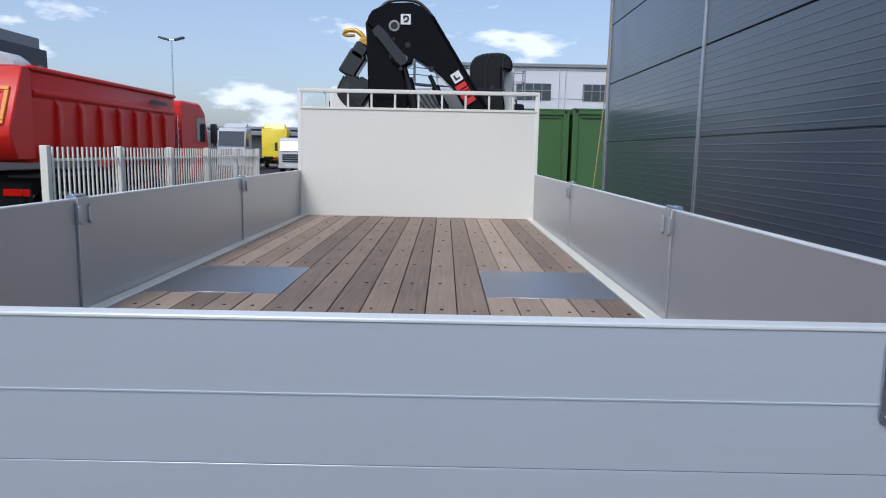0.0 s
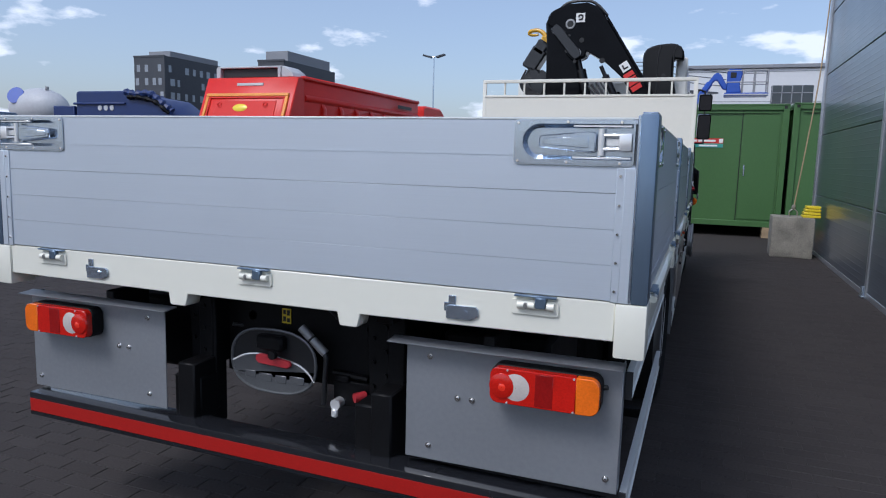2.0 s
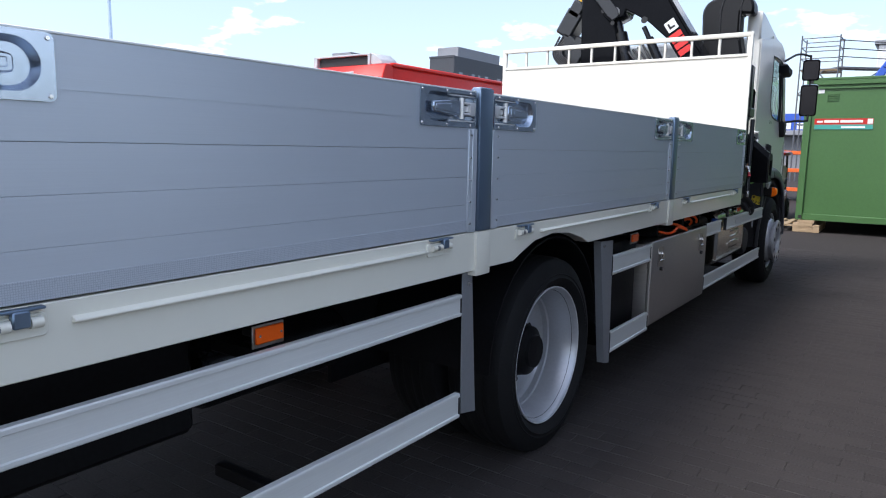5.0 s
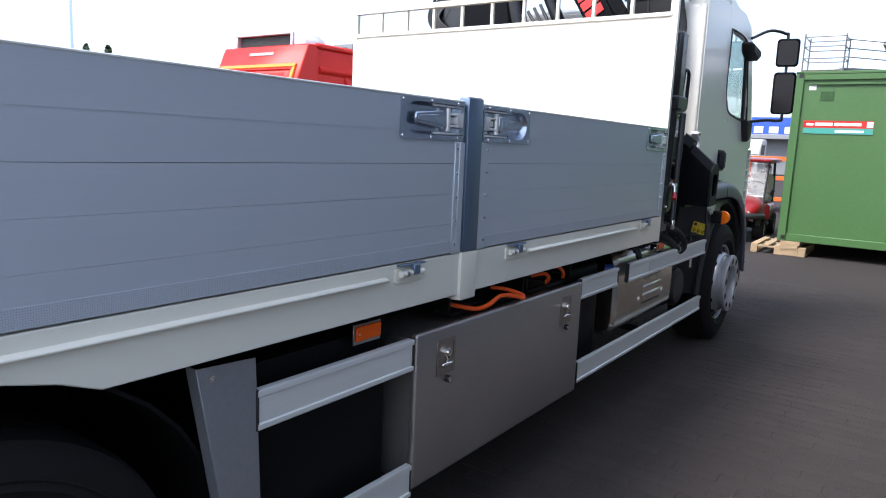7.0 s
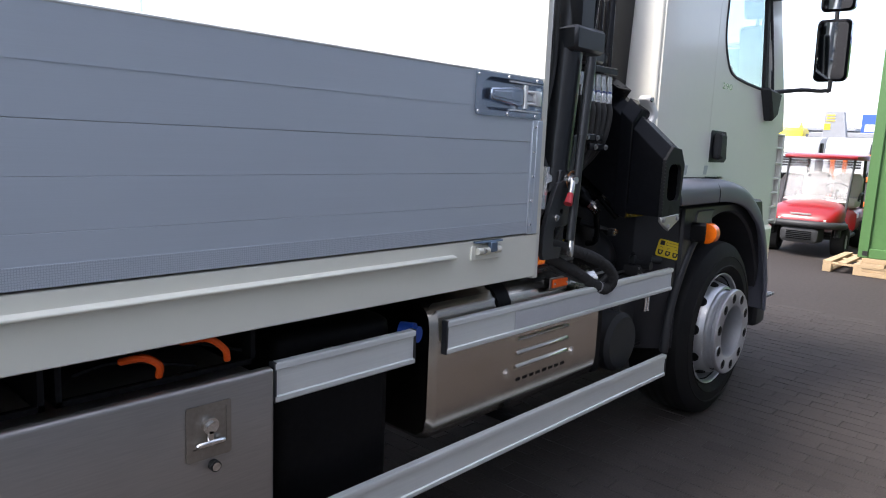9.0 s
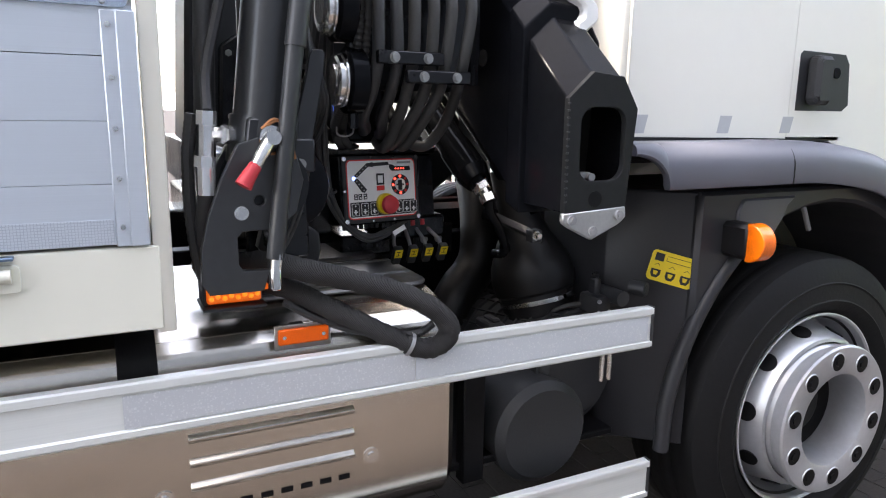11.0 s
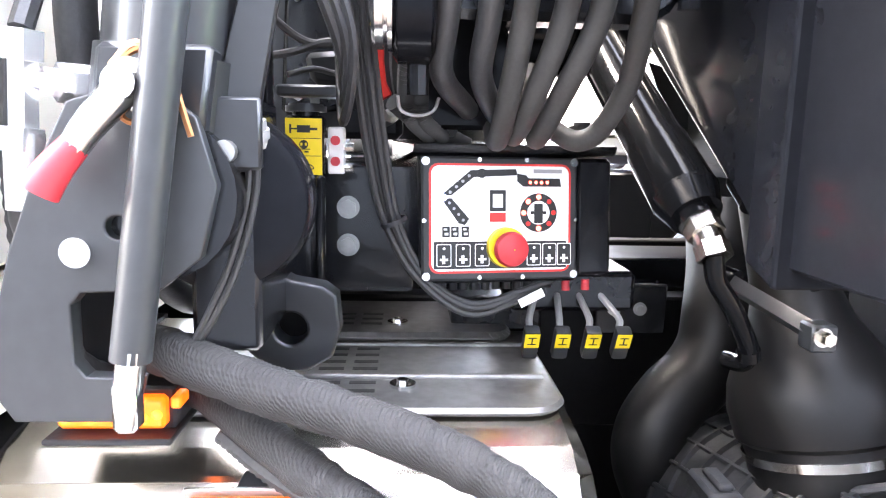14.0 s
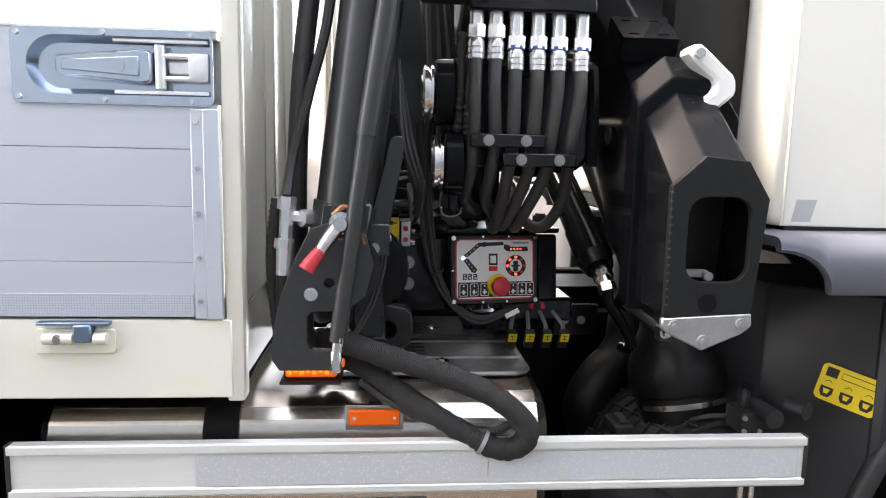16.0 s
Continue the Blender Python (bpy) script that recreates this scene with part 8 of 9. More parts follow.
kpart("hood", moulded([(-0.50, 0.20, 0.46, 0.54, 0.7), (-0.47, 0.34, 0.44, 0.60, 0.65), (-0.40, 0.42, 0.42, 0.66, 0.6), (-0.26, 0.465, 0.40, 0.73, 0.55), (-0.06, 0.485, 0.40, 0.78, 0.55), (0.12, 0.475, 0.40, 0.81, 0.6), (0.24, 0.44, 0.42, 0.82, 0.6), (0.27, 0.38, 0.46, 0.80, 0.7)]), M_CARTRED, None, "glossy red moulded hood")
kpart("front_bumper", tube([(-0.50, -0.05, 0.46), (-0.50, -0.28, 0.47), (-0.42, -0.44, 0.48), (-0.22, -0.54, 0.485), (0.0, -0.56, 0.485), (0.22, -0.54, 0.485), (0.42, -0.44, 0.48), (0.50, -0.28, 0.47), (0.50, -0.05, 0.46)], 0.052, 12, 5), M_PLAST)
gr = kpart("grille", moulded([(-0.56, 0.20, 0.24, 0.40, 0.4), (-0.54, 0.25, 0.21, 0.43, 0.4), (-0.36, 0.30, 0.20, 0.46, 0.4)]), M_PLAST)
for k in range(5):
    kpart("grille_bar", B(-0.17, 0.17, -0.572, -0.556, 0.26 + 0.027 * k, 0.273 + 0.027 * k, 0.003), M_CYL, gr)
kpart("bonnet_mark", B(-0.16, 0.12, -0.478, -0.470, 0.615, 0.640, 0.002), M_GREYP)
kpart("floor_pan", B(-0.46, 0.46, 0.20, 1.10, 0.27, 0.33, 0.02), M_PLAST)
kpart("rear_body", moulded([(0.98, 0.42, 0.28, 0.62, 0.4), (1.02, 0.49, 0.26, 0.66, 0.4), (1.35, 0.50, 0.28, 0.68, 0.45), (1.80, 0.49, 0.34, 0.68, 0.45), (2.02, 0.44, 0.40, 0.64, 0.5)]), M_CARTRED, None, "glossy red rear body")
kpart("side_sill", B(-0.49, 0.49, 0.10, 1.12, 0.22, 0.29, 0.02), M_PLAST)
wsm = Matrix.Translation((0, 0.24, 0.80)) @ Matrix.Rotation(radians(-21), 4, "X")
for z0, z1 in ((0.0, 0.40), (0.403, 0.655)):
    sc_ = kpart("windscreen", box(bmesh.new(), -0.445, 0.445, -0.003, 0.003, z0, z1, m=wsm), M_CLEAR)
    sc_.visible_shadow = False
kpart("screen_rail", box(bmesh.new(), -0.455, 0.455, -0.014, 0.014, -0.012, 0.016, 0.004, m=wsm), M_INKW)
kpart("screen_clip", box(box(bmesh.new(), -0.15, -0.12, -0.012, 0.0, 0.39, 0.42, m=wsm), 0.12, 0.15, -0.012, 0.0, 0.39, 0.42, m=wsm), M_PLAST)
kpart("roof", moulded([(0.30, 0.40, 1.455, 1.485, 0.5), (0.33, 0.50, 1.44, 1.50, 0.4), (0.45, 0.54, 1.43, 1.515, 0.35), (1.2, 0.55, 1.43, 1.53, 0.35), (1.75, 0.53, 1.43, 1.515, 0.35), (1.92, 0.44, 1.445, 1.495, 0.5)], 32), M_CARTRED, None, "red moulded roof with rounded edges")
for x in (-0.455, 0.455):
    kpart("roof_post", tube([(x, 0.12, 0.62), (x, 0.22, 0.84), (x, 0.46, 1.45)], 0.017, 8, 3), M_PLAST)
    kpart("rear_post", tube([(x * 0.95, 1.78, 0.60), (x * 0.95, 1.74, 1.0), (x * 0.93, 1.66, 1.45)], 0.024, 8, 3), M_PLAST)
    kpart("arm_rest", tube([(x * 1.02, 1.62, 0.86), (x * 1.04, 1.45, 0.90), (x * 1.04, 1.22, 0.88), (x * 1.02, 1.18, 0.78)], 0.018, 8, 4), M_PLAST)
    for y in (0.0, 1.55):
        at_ = Matrix.Translation((x, y, 0.225)) @ Matrix.Rotation(radians(90), 4, "Y")
        w = kpart("wheel", lathe([(0.115, -0.09), (0.19, -0.10), (0.218, -0.085), (0.225, -0.05), (0.225, 0.05), (0.218, 0.085), (0.19, 0.10), (0.115, 0.09)], at_, 28), M_RUBBER)
        kpart("rim", lathe([(0.001, math.copysign(0.05, x)), (0.06, math.copysign(0.065, x)), (0.105, math.copysign(0.085, x)), (0.118, math.copysign(0.07, x))], at_, 20), M_RIM, w)
        kpart("wheel_arch", tube([(x, y - 0.27, 0.30), (x, y - 0.20, 0.44), (x, y, 0.50), (x, y + 0.20, 0.44), (x, y + 0.27, 0.30)], 0.045, 8, 4), M_PLAST)
for x in (-0.23, 0.23):
    st_ = kpart("seat", moulded([(1.08, 0.20, 0.70, 0.78, 0.4), (1.12, 0.225, 0.66, 0.83, 0.4), (1.50, 0.225, 0.66, 0.82, 0.4), (1.56, 0.20, 0.68, 0.80, 0.5)]), M_SEAT)
    bk_ = moulded([(-0.20, 0.19, -0.03, 0.03, 0.5), (-0.16, 0.22, -0.05, 0.05, 0.45), (0.12, 0.215, -0.05, 0.05, 0.45), (0.19, 0.16, -0.03, 0.03, 0.5)])
    bk_.transform(Matrix.Translation((x, 1.58, 1.02)) @ Matrix.Rotation(radians(80), 4, "X") )
    kpart("backrest", bk_, M_SEAT, st_)
    st_.data.transform(CART @ Matrix.Translation((x, 0, 0)) @ CART.inverted())
kpart("steering_wheel", lathe([(0.15, 0), (0.165, 0.012), (0.18, 0), (0.165, -0.012), (0.15, 0)], Matrix.Translation((0.23, 0.72, 0.98)) @ Matrix.Rotation(radians(-35), 4, "X"), 26), M_PLAST)
kpart("steering_column", R((0.23, 0.45, 0.60), (0.23, 0.71, 0.97), 0.025, n=10), M_PLAST)
for x in (-0.30, 0.30):
    kpart("head_lamp", moulded([(-0.478, 0.02, 0.53, 0.56, 0.8), (-0.445, 0.05, 0.52, 0.575, 0.8), (-0.40, 0.06, 0.52, 0.58, 0.8)]), M_LENS_W).data.transform(CART @ Matrix.Translation((x, 0, 0)) @ CART.inverted())
kpart("licence_bar", B(0.488, 0.506, 1.04, 1.10, 0.52, 0.60, 0.004), M_INKW)

# ---- picket fence ----
fence = thing("picket_fence", (-6.1, 15.0, 0), "white painted steel picket fence with square posts", "fence")
for k in range(6):
    y = 10.15 + k * 2.5
    part("fence_post", B(-6.16, -6.04, y - 0.06, y + 0.06, 0, 1.88, 0.008), M_WHITE, fence)
    if k == 5:
        break
    for z in (0.35, 1.62):
        part("fence_rail", B(-6.115, -6.085, y + 0.06, y + 2.44, z, z + 0.05, 0.003), M_WHITE, fence)
    for j in range(15):
        yy = y + 0.16 + j * 0.155
        part("picket", B(-6.085, -6.06, yy - 0.018, yy + 0.018, 0.12, 1.86, 0.003), M_WHITE, fence)


# ---- vehicles round the yard ----
def yard_wheel(t, x, y, r=0.52, w=0.28):
    wl_ = part("wheel", lathe([(0.28, -w / 2), (r - 0.05, -w / 2), (r, -w / 2 + 0.04), (r, w / 2 - 0.04), (r - 0.05, w / 2), (0.28, w / 2)], Matrix.Translation((x, y, r)) @ Matrix.Rotation(radians(90), 4, "Y"), 28), M_RUBBER, t)
    part("rim", lathe([(0.001, w / 2 - 0.08), (0.15, w / 2 - 0.08), (0.2, w / 2 - 0.03), (0.28, w / 2 - 0.01)], Matrix.Translation((x, y, r)) @ Matrix.Rotation(radians(90), 4, "Y"), 24), M_RIM, wl_)


def lorry_cab(t, x, y, paint, z0=0.75, h=2.35, w=2.45, l=2.0, front=1):
    """A forward-control cab; front: +1 faces +y, -1 faces -y."""
    f = front
    cab = part("cab", P([(y, z0), (y, z0 + h - 0.1), (y + f * 0.2, z0 + h), (y + f * (l - 0.75), z0 + h), (y + f * (l - 0.35), z0 + h - 0.25), (y + f * (l - 0.05), z0 + 1.1), (y + f * l, z0)], "x", x - w / 2, x + w / 2, 0.06), paint, t)
    part("windscreen", P([(y + f * (l - 0.05), z0 + 1.13), (y + f * (l - 0.35), z0 + h - 0.32), (y + f * (l - 0.32), z0 + h - 0.30), (y + f * (l + 0.0), z0 + 1.13)], "x", x - w / 2 + 0.12, x + w / 2 - 0.12), M_WINDOW, cab)
    for s_ in (1, -1):
        xs = sorted((x + s_ * (w / 2), x + s_ * (w / 2 + 0.012)))
        ys = sorted((y + f * (l - 1.15), y + f * (l - 0.42)))
        part("side_window", B(xs[0], xs[1], ys[0], ys[1], z0 + 1.15, z0 + h - 0.45, 0.004), M_WINDOW, cab)
        part("mirror", B(min(x + s_ * (w / 2 + 0.08), x + s_ * (w / 2 + 0.28)), max(x + s_ * (w / 2 + 0.08), x + s_ * (w / 2 + 0.28)), y + f * (l - 0.1) - 0.06, y + f * (l - 0.1) + 0.06, z0 + 1.1, z0 + 1.75, 0.03), M_PLAST, cab)
    yg = sorted((y + f * l, y + f * (l + 0.03)))
    for k in range(4):
        part("grille_bar", B(x - w / 2 + 0.3, x + w / 2 - 0.3, yg[0], yg[1], z0 + 0.25 + 0.17 * k, z0 + 0.36 + 0.17 * k, 0.01), M_PLAST, cab)
    yb = sorted((y + f * (l - 0.3), y + f * (l + 0.08)))
    part("bumper", B(x - w / 2, x + w / 2, yb[0], yb[1], 0.38, z0 + 0.05, 0.05, 2), paint, cab)
    for s_ in (1, -1):
        part("head_lamp", B(min(x + s_ * (w / 2 - 0.1), x + s_ * (w / 2 - 0.5)), max(x + s_ * (w / 2 - 0.1), x + s_ * (w / 2 - 0.5)), yb[1] - 0.02 if f > 0 else yb[0] - 0.02, yb[1] + 0.02 if f > 0 else yb[0] + 0.02, 0.55, 0.74, 0.01), M_LENS_W, cab)
    return cab


# red tipper lorry
tip = thing("tipper_lorry", (-8.5, 16, 0), "red tipper lorry with a ribbed steel body", "tipper lorry")
bodyp = [(-9.62, 1.62), (-7.40, 1.62), (-7.28, 1.95), (-7.28, 3.36), (-7.36, 3.44), (-9.64, 3.44), (-9.72, 3.36), (-9.72, 1.95)]
tb = part("tipper_body", P(bodyp, "y", 11.85, 18.55, 0.02), M_TIPRED, tip)
part("body_inside", B(-9.6, -7.42, 12.1, 18.3, 3.436, 3.446, 0), M_CHASSIS, tb)
for k in range(7):
    y = 12.6 + k * 0.85
    part("rib", P([(-7.285, 1.75), (-7.20, 1.95), (-7.20, 2.75), (-7.285, 2.9)], "y", y, y + 0.16, 0.01), M_TIPRED, tb)
part("body_crease", P([(-7.285, 2.86), (-7.225, 2.92), (-7.225, 2.97), (-7.285, 3.04)], "y", 11.9, 18.5, 0.005), M_TIPRED, tb)
part("top_rail", B(-7.36, -7.22, 11.8, 18.55, 3.36, 3.46, 0.03), M_TIPRED, tb)
part("side_mark", B(-7.226, -7.22, 16.9, 17.9, 3.1, 3.2, 0), M_INK, tb, "small dark illegible maker's mark")
tg = part("tail_door", P([(11.60, 3.42), (11.86, 3.44), (11.86, 1.68), (11.32, 1.68), (11.14, 2.12), (11.16, 2.30)], "x", -9.74, -7.26, 0.02), M_TIPRED, tip, "red sloping tail door")
TAIL = Matrix.Translation((0, 11.60, 3.42)) @ Matrix.Rotation(radians(-21.5), 4, "X")
for a_, b_, c_, d_ in ((-9.62, -7.38, -0.51, -0.43), (-9.62, -7.38, -1.19, -1.11), (-9.62, -9.54, -1.11, -0.51), (-7.46, -7.38, -1.11, -0.51)):
    part("door_frame", box(bmesh.new(), a_, b_, -0.045, 0.005, c_, d_, 0.01, m=TAIL), M_AMBER_P, tg, "yellow-orange painted frame")
for a_, b_, c_, d_ in ((-9.54, -7.46, -0.555, -0.51), (-9.54, -7.46, -1.11, -1.07), (-9.54, -9.49, -1.07, -0.555), (-7.51, -7.46, -1.07, -0.555)):
    part("frame_edge", box(bmesh.new(), a_, b_, -0.03, 0.005, c_, d_, 0.008, m=TAIL), M_TIPRED, tg)
part("door_panel", box(bmesh.new(), -9.32, -7.68, -0.014, 0.004, -1.02, -0.62, 0.006, m=TAIL), M_TIPRED, tg)
part("name_plate", box(bmesh.new(), -8.86, -8.14, -0.012, 0.004, -0.22, -0.15, 0.003, m=TAIL), M_GREYP, tg)
part("badge", lathe([(0.001, 0.02), (0.14, 0.015), (0.18, 0.0)], TAIL @ Matrix.Translation((-8.62, -0.016, -0.80)) @ Matrix.Rotation(radians(90), 4, "X") @ Matrix.Diagonal((1.1, 0.55, 1, 1)), 24), M_YPAINT, tg)
for x in (-9.2, -7.95):
    part("lashing_ring", lathe([(0.045, 0.0), (0.055, 0.01), (0.065, 0.0), (0.055, -0.01), (0.045, 0.0)], TAIL @ Matrix.Translation((x, -0.03, -0.72)) @ Matrix.Rotation(radians(70), 4, "X"), 18), M_TIPRED, tg)
lid = part("roll_cover", box(B(-9.45, -7.85, 11.78, 12.1, 3.43, 3.66, 0.02), -9.3, -7.8, 12.1, 18.0, 3.44, 3.52, 0.02), M_PLAST, tip)
part("cover_rim", box(box(B(-9.55, -7.78, 11.70, 12.15, 3.655, 3.70, 0.01), -9.58, -9.46, 11.70, 12.1, 3.43, 3.68, 0.01), -7.88, -7.80, 11.70, 12.1, 3.43, 3.68, 0.01), M_LORRYW, lid)
part("cover_cap", P([(-7.80, 3.43), (-7.80, 3.70), (-7.70, 3.69), (-7.50, 3.54), (-7.46, 3.43)], "y", 11.72, 12.3, 0.02), M_LORRYW, lid)
part("chassis", B(-8.95, -8.05, 11.9, 21.2, 0.9, 1.4, 0.02), M_CHASSIS, tip)
part("rear_beam", B(-9.6, -7.4, 11.7, 11.95, 0.75, 1.25, 0.03), M_CHASSIS, tip)
for x in (-9.45, -7.55):
    part("tail_lamp", box(B(x - 0.24, x + 0.10, 11.66, 11.71, 0.98, 1.12, 0.008), x + 0.11, x + 0.24, 11.66, 11.71, 0.98, 1.12, 0.008), M_LENS_R, tip)
    part("mudguard", B(x - 0.28, x + 0.28, 11.9, 14.6, 1.32, 1.38, 0.01), M_PLAST, tip)
for y in (12.7, 14.1, 18.3, 20.2):
    for x in (-9.45, -7.55):
        yard_wheel(tip, x, y)
lorry_cab(tip, -8.5, 19.0, M_TIPRED, 1.0, 2.36, 2.45, 2.35)
for k in range(5):
    part("ladder_rung", B(-7.5, -7.28, 18.72, 18.9, 1.75 + 0.25 * k, 1.78 + 0.25 * k, 0.004), M_GALV, tip)
part("ladder_side", B(-7.30, -7.26, 18.70, 18.73, 1.6, 2.9, 0.004), M_GALV, tip)

tip.matrix_basis = tip.matrix_basis @ Matrix.Diagonal((1, 1, 0.957, 1))


def tractor(x, y, paint, front, label, z0=0.9, h=2.3, low=False):
    t = thing("lorry", (x, y, 0), label, "lorry", "parked lorries")
    lorry_cab(t, x, y, paint, z0, h, 2.45, 2.1, front)
    f = front
    ys = sorted((y, y - f * 3.6))
    part("chassis", B(x - 0.45, x + 0.45, ys[0], ys[1], 0.75, 1.02, 0.02), M_CHASSIS, t)
    part("fifth_wheel", lathe([(0.001, 0.12), (0.42, 0.12), (0.46, 0.06), (0.46, 0)], Matrix.Translation((x, y - f * 2.3, 1.02)), 24), M_CHASSIS, t)
    for yy in (y + f * 1.25, y - f * 2.3):
        for s_ in (1, -1):
            yard_wheel(t, x + s_ * 1.08, yy)
    for s_ in (1, -1):
        part("mudguard", B(x + s_ * 1.05 - 0.25, x + s_ * 1.05 + 0.25, y - f * 2.3 - 0.6, y - f * 2.3 + 0.6, 1.08, 1.14, 0.02), M_PLAST, t)
        part("tank", B(min(x + s_ * 0.5, x + s_ * 1.15), max(x + s_ * 0.5, x + s_ * 1.15), min(y - f * 0.2, y - f * 1.4), max(y - f * 0.2, y - f * 1.4), 0.45, 0.98, 0.08, 2), M_STAIN, t)
        part("tail_lamp", B(x + s_ * 0.9 - 0.18, x + s_ * 0.9 + 0.18, y - f * 3.6 - 0.03, y - f * 3.6 + 0.03, 0.8, 0.92, 0.01), M_LENS_R, t)
    if low:
        return t
    zt = z0 + h
    part("deflector", P([(y + f * 0.05, zt - 0.05), (y + f * 0.25, zt + 0.45), (y + f * 1.1, zt + 0.02)], "x", x - 1.0, x + 1.0, 0.04), paint, t)
    return t


tractor(-18.2, 61.0, M_LORRYW, -1, "white tractor lorry parked facing the fence", 0.9, 2.7)
tractor(-16.2, 66.0, M_YPAINT, 1, "yellow tractor lorry parked behind the fence", 0.9, 2.9)
tractor(-21.5, 60.0, M_LORRYW, -1, "white tractor lorry parked in a row", 0.9, 2.4)
tractor(-8.6, 55.0, M_LORRYW, -1, "white low-roofed lorry parked in a row", 0.6, 2.15, True)
tractor(-11.45, 55.0, M_LORRYW, -1, "white low-roofed lorry parked in a row", 0.6, 2.15, True)
tractor(-33.2, 19.3, M_RED, 1, "red tractor lorry seen from behind")
tractor(-34.2, 16.4, M_BLUE, 1, "blue tractor lorry seen from behind")
tractor(-31.6, 24.8, M_LORRYW, 1, "white tractor lorry with a roof fairing")
dom = thing("roof_fairing_sign", (-31.7, 24.9, 3.3), "white roof dome with a blue round mark", "roof sign")
part("dome", ico(bmesh.new(), (-31.7, 24.95, 3.55), 1.35, 3, (1.38, 0.8, 0.8)), M_LORRYW, dom)
part("mark", R((-32.25, 24.12, 4.16), (-32.22, 24.02, 4.20), 0.44, n=28), M_BLUE, dom)
part("beacon", R((-30.9, 24.8, 4.50), (-30.9, 24.8, 4.68), 0.09, n=14), M_GREYP, dom)
bt_ = thing("covered_tipper", (-23.5, 24, 0), "dark blue tipper lorry with a folded tarpaulin", "tipper lorry")
part("tipper_body", P([(-25.8, 1.4), (-20.3, 1.4), (-20.3, 3.10), (-21.4, 3.80), (-22.86, 4.02), (-22.95, 4.12), (-25.65, 4.13), (-25.75, 4.05)], "y", 22.0, 24.5, 0.05), M_DBLUE, bt_)
part("body_rim", B(-25.85, -22.8, 21.92, 22.05, 3.52, 3.62, 0.02), M_DBLUE, bt_)
part("tarpaulin", tube([(-22.9, 22.1, 4.08), (-22.2, 22.0, 3.98), (-21.4, 22.0, 3.98), (-20.8, 22.0, 3.62), (-20.3, 22.1, 3.25)], 0.14, 8, 6, rad=lambda i, n: 1 + 0.3 * math.sin(i * 2.1)), M_DBLUE, bt_)
part("tarpaulin", tube([(-22.6, 21.95, 3.85), (-21.8, 21.9, 3.80), (-21.0, 21.9, 3.60), (-20.4, 22.0, 3.15)], 0.10, 8, 6, rad=lambda i, n: 1 + 0.35 * math.sin(i * 1.7)), M_VAN, bt_)
part("side_gate", B(-27.2, -25.9, 22.0, 22.2, 1.2, 3.48, 0.04), M_DBLUE, bt_)
for x in (-24.3, -23.95, -23.6):
    part("badge", R((x, 22.0, 3.38), (x, 21.97, 3.38), 0.12, n=14), M_LORRYW, bt_)
for x in (-25, -23.6, -21.6):
    yard_wheel(bt_, x, 22.2)

# dark van
van = thing("delivery_van", (-14, 6.4, 0), "glossy black delivery van parked on the paving", "van")
vp = [(-16.9, 0.35), (-16.95, 2.25), (-16.6, 2.45), (-13.6, 2.42), (-13.0, 2.2), (-12.25, 1.62), (-11.75, 1.42), (-11.52, 1.15), (-11.47, 0.5), (-11.65, 0.30)]
vb = part("body", P(vp, "y", 5.5, 7.45, 0.08), M_VAN, van)
part("windscreen", P([(-13.0, 2.15), (-12.35, 1.66), (-12.31, 1.68), (-12.98, 2.2)], "y", 5.7, 7.25), M_WINDOW, vb)
part("side_window", P([(-13.75, 1.55), (-12.62, 1.52), (-13.15, 2.08), (-13.7, 2.12)], "y", 5.492, 5.505), M_WINDOW, vb)
part("mirror", B(-12.85, -12.65, 5.30, 5.48, 1.45, 1.75, 0.05, 2), M_PLAST, vb)
part("sill", B(-16.6, -11.5, 5.47, 5.56, 0.35, 0.62, 0.03), M_PLAST, vb)
for x in (-12.35, -15.7):
    for y in (5.58, 7.36):
        w = part("wheel", lathe([(0.21, -0.11), (0.33, -0.11), (0.36, -0.08), (0.36, 0.08), (0.33, 0.11), (0.21, 0.11)], Matrix.Translation((x, y, 0.36)) @ Matrix.Rotation(radians(90), 4, "X"), 30), M_RUBBER, van)
        part("wheel_trim", lathe([(0.001, 0.10), (0.07, 0.10), (0.12, 0.075), (0.19, 0.10), (0.22, 0.105), (0.225, 0.09)], Matrix.Translation((x, y, 0.36)) @ Matrix.Rotation(radians(90), 4, "X"), 30), M_RIM, w)
        for k in range(6):
            a = 2 * math.pi * k / 6
            part("trim_slot", R((x + 0.14 * math.cos(a), y - 0.092, 0.36 + 0.14 * math.sin(a)), (x + 0.14 * math.cos(a), y - 0.104, 0.36 + 0.14 * math.sin(a)), 0.032, n=10), M_INK, w)


van.matrix_basis = Matrix.Translation((-11.3, 4.25, 0)) @ Matrix.Rotation(radians(22), 4, "Z") @ Matrix.Translation((12.35, -5.5, 0)) @ van.matrix_basis


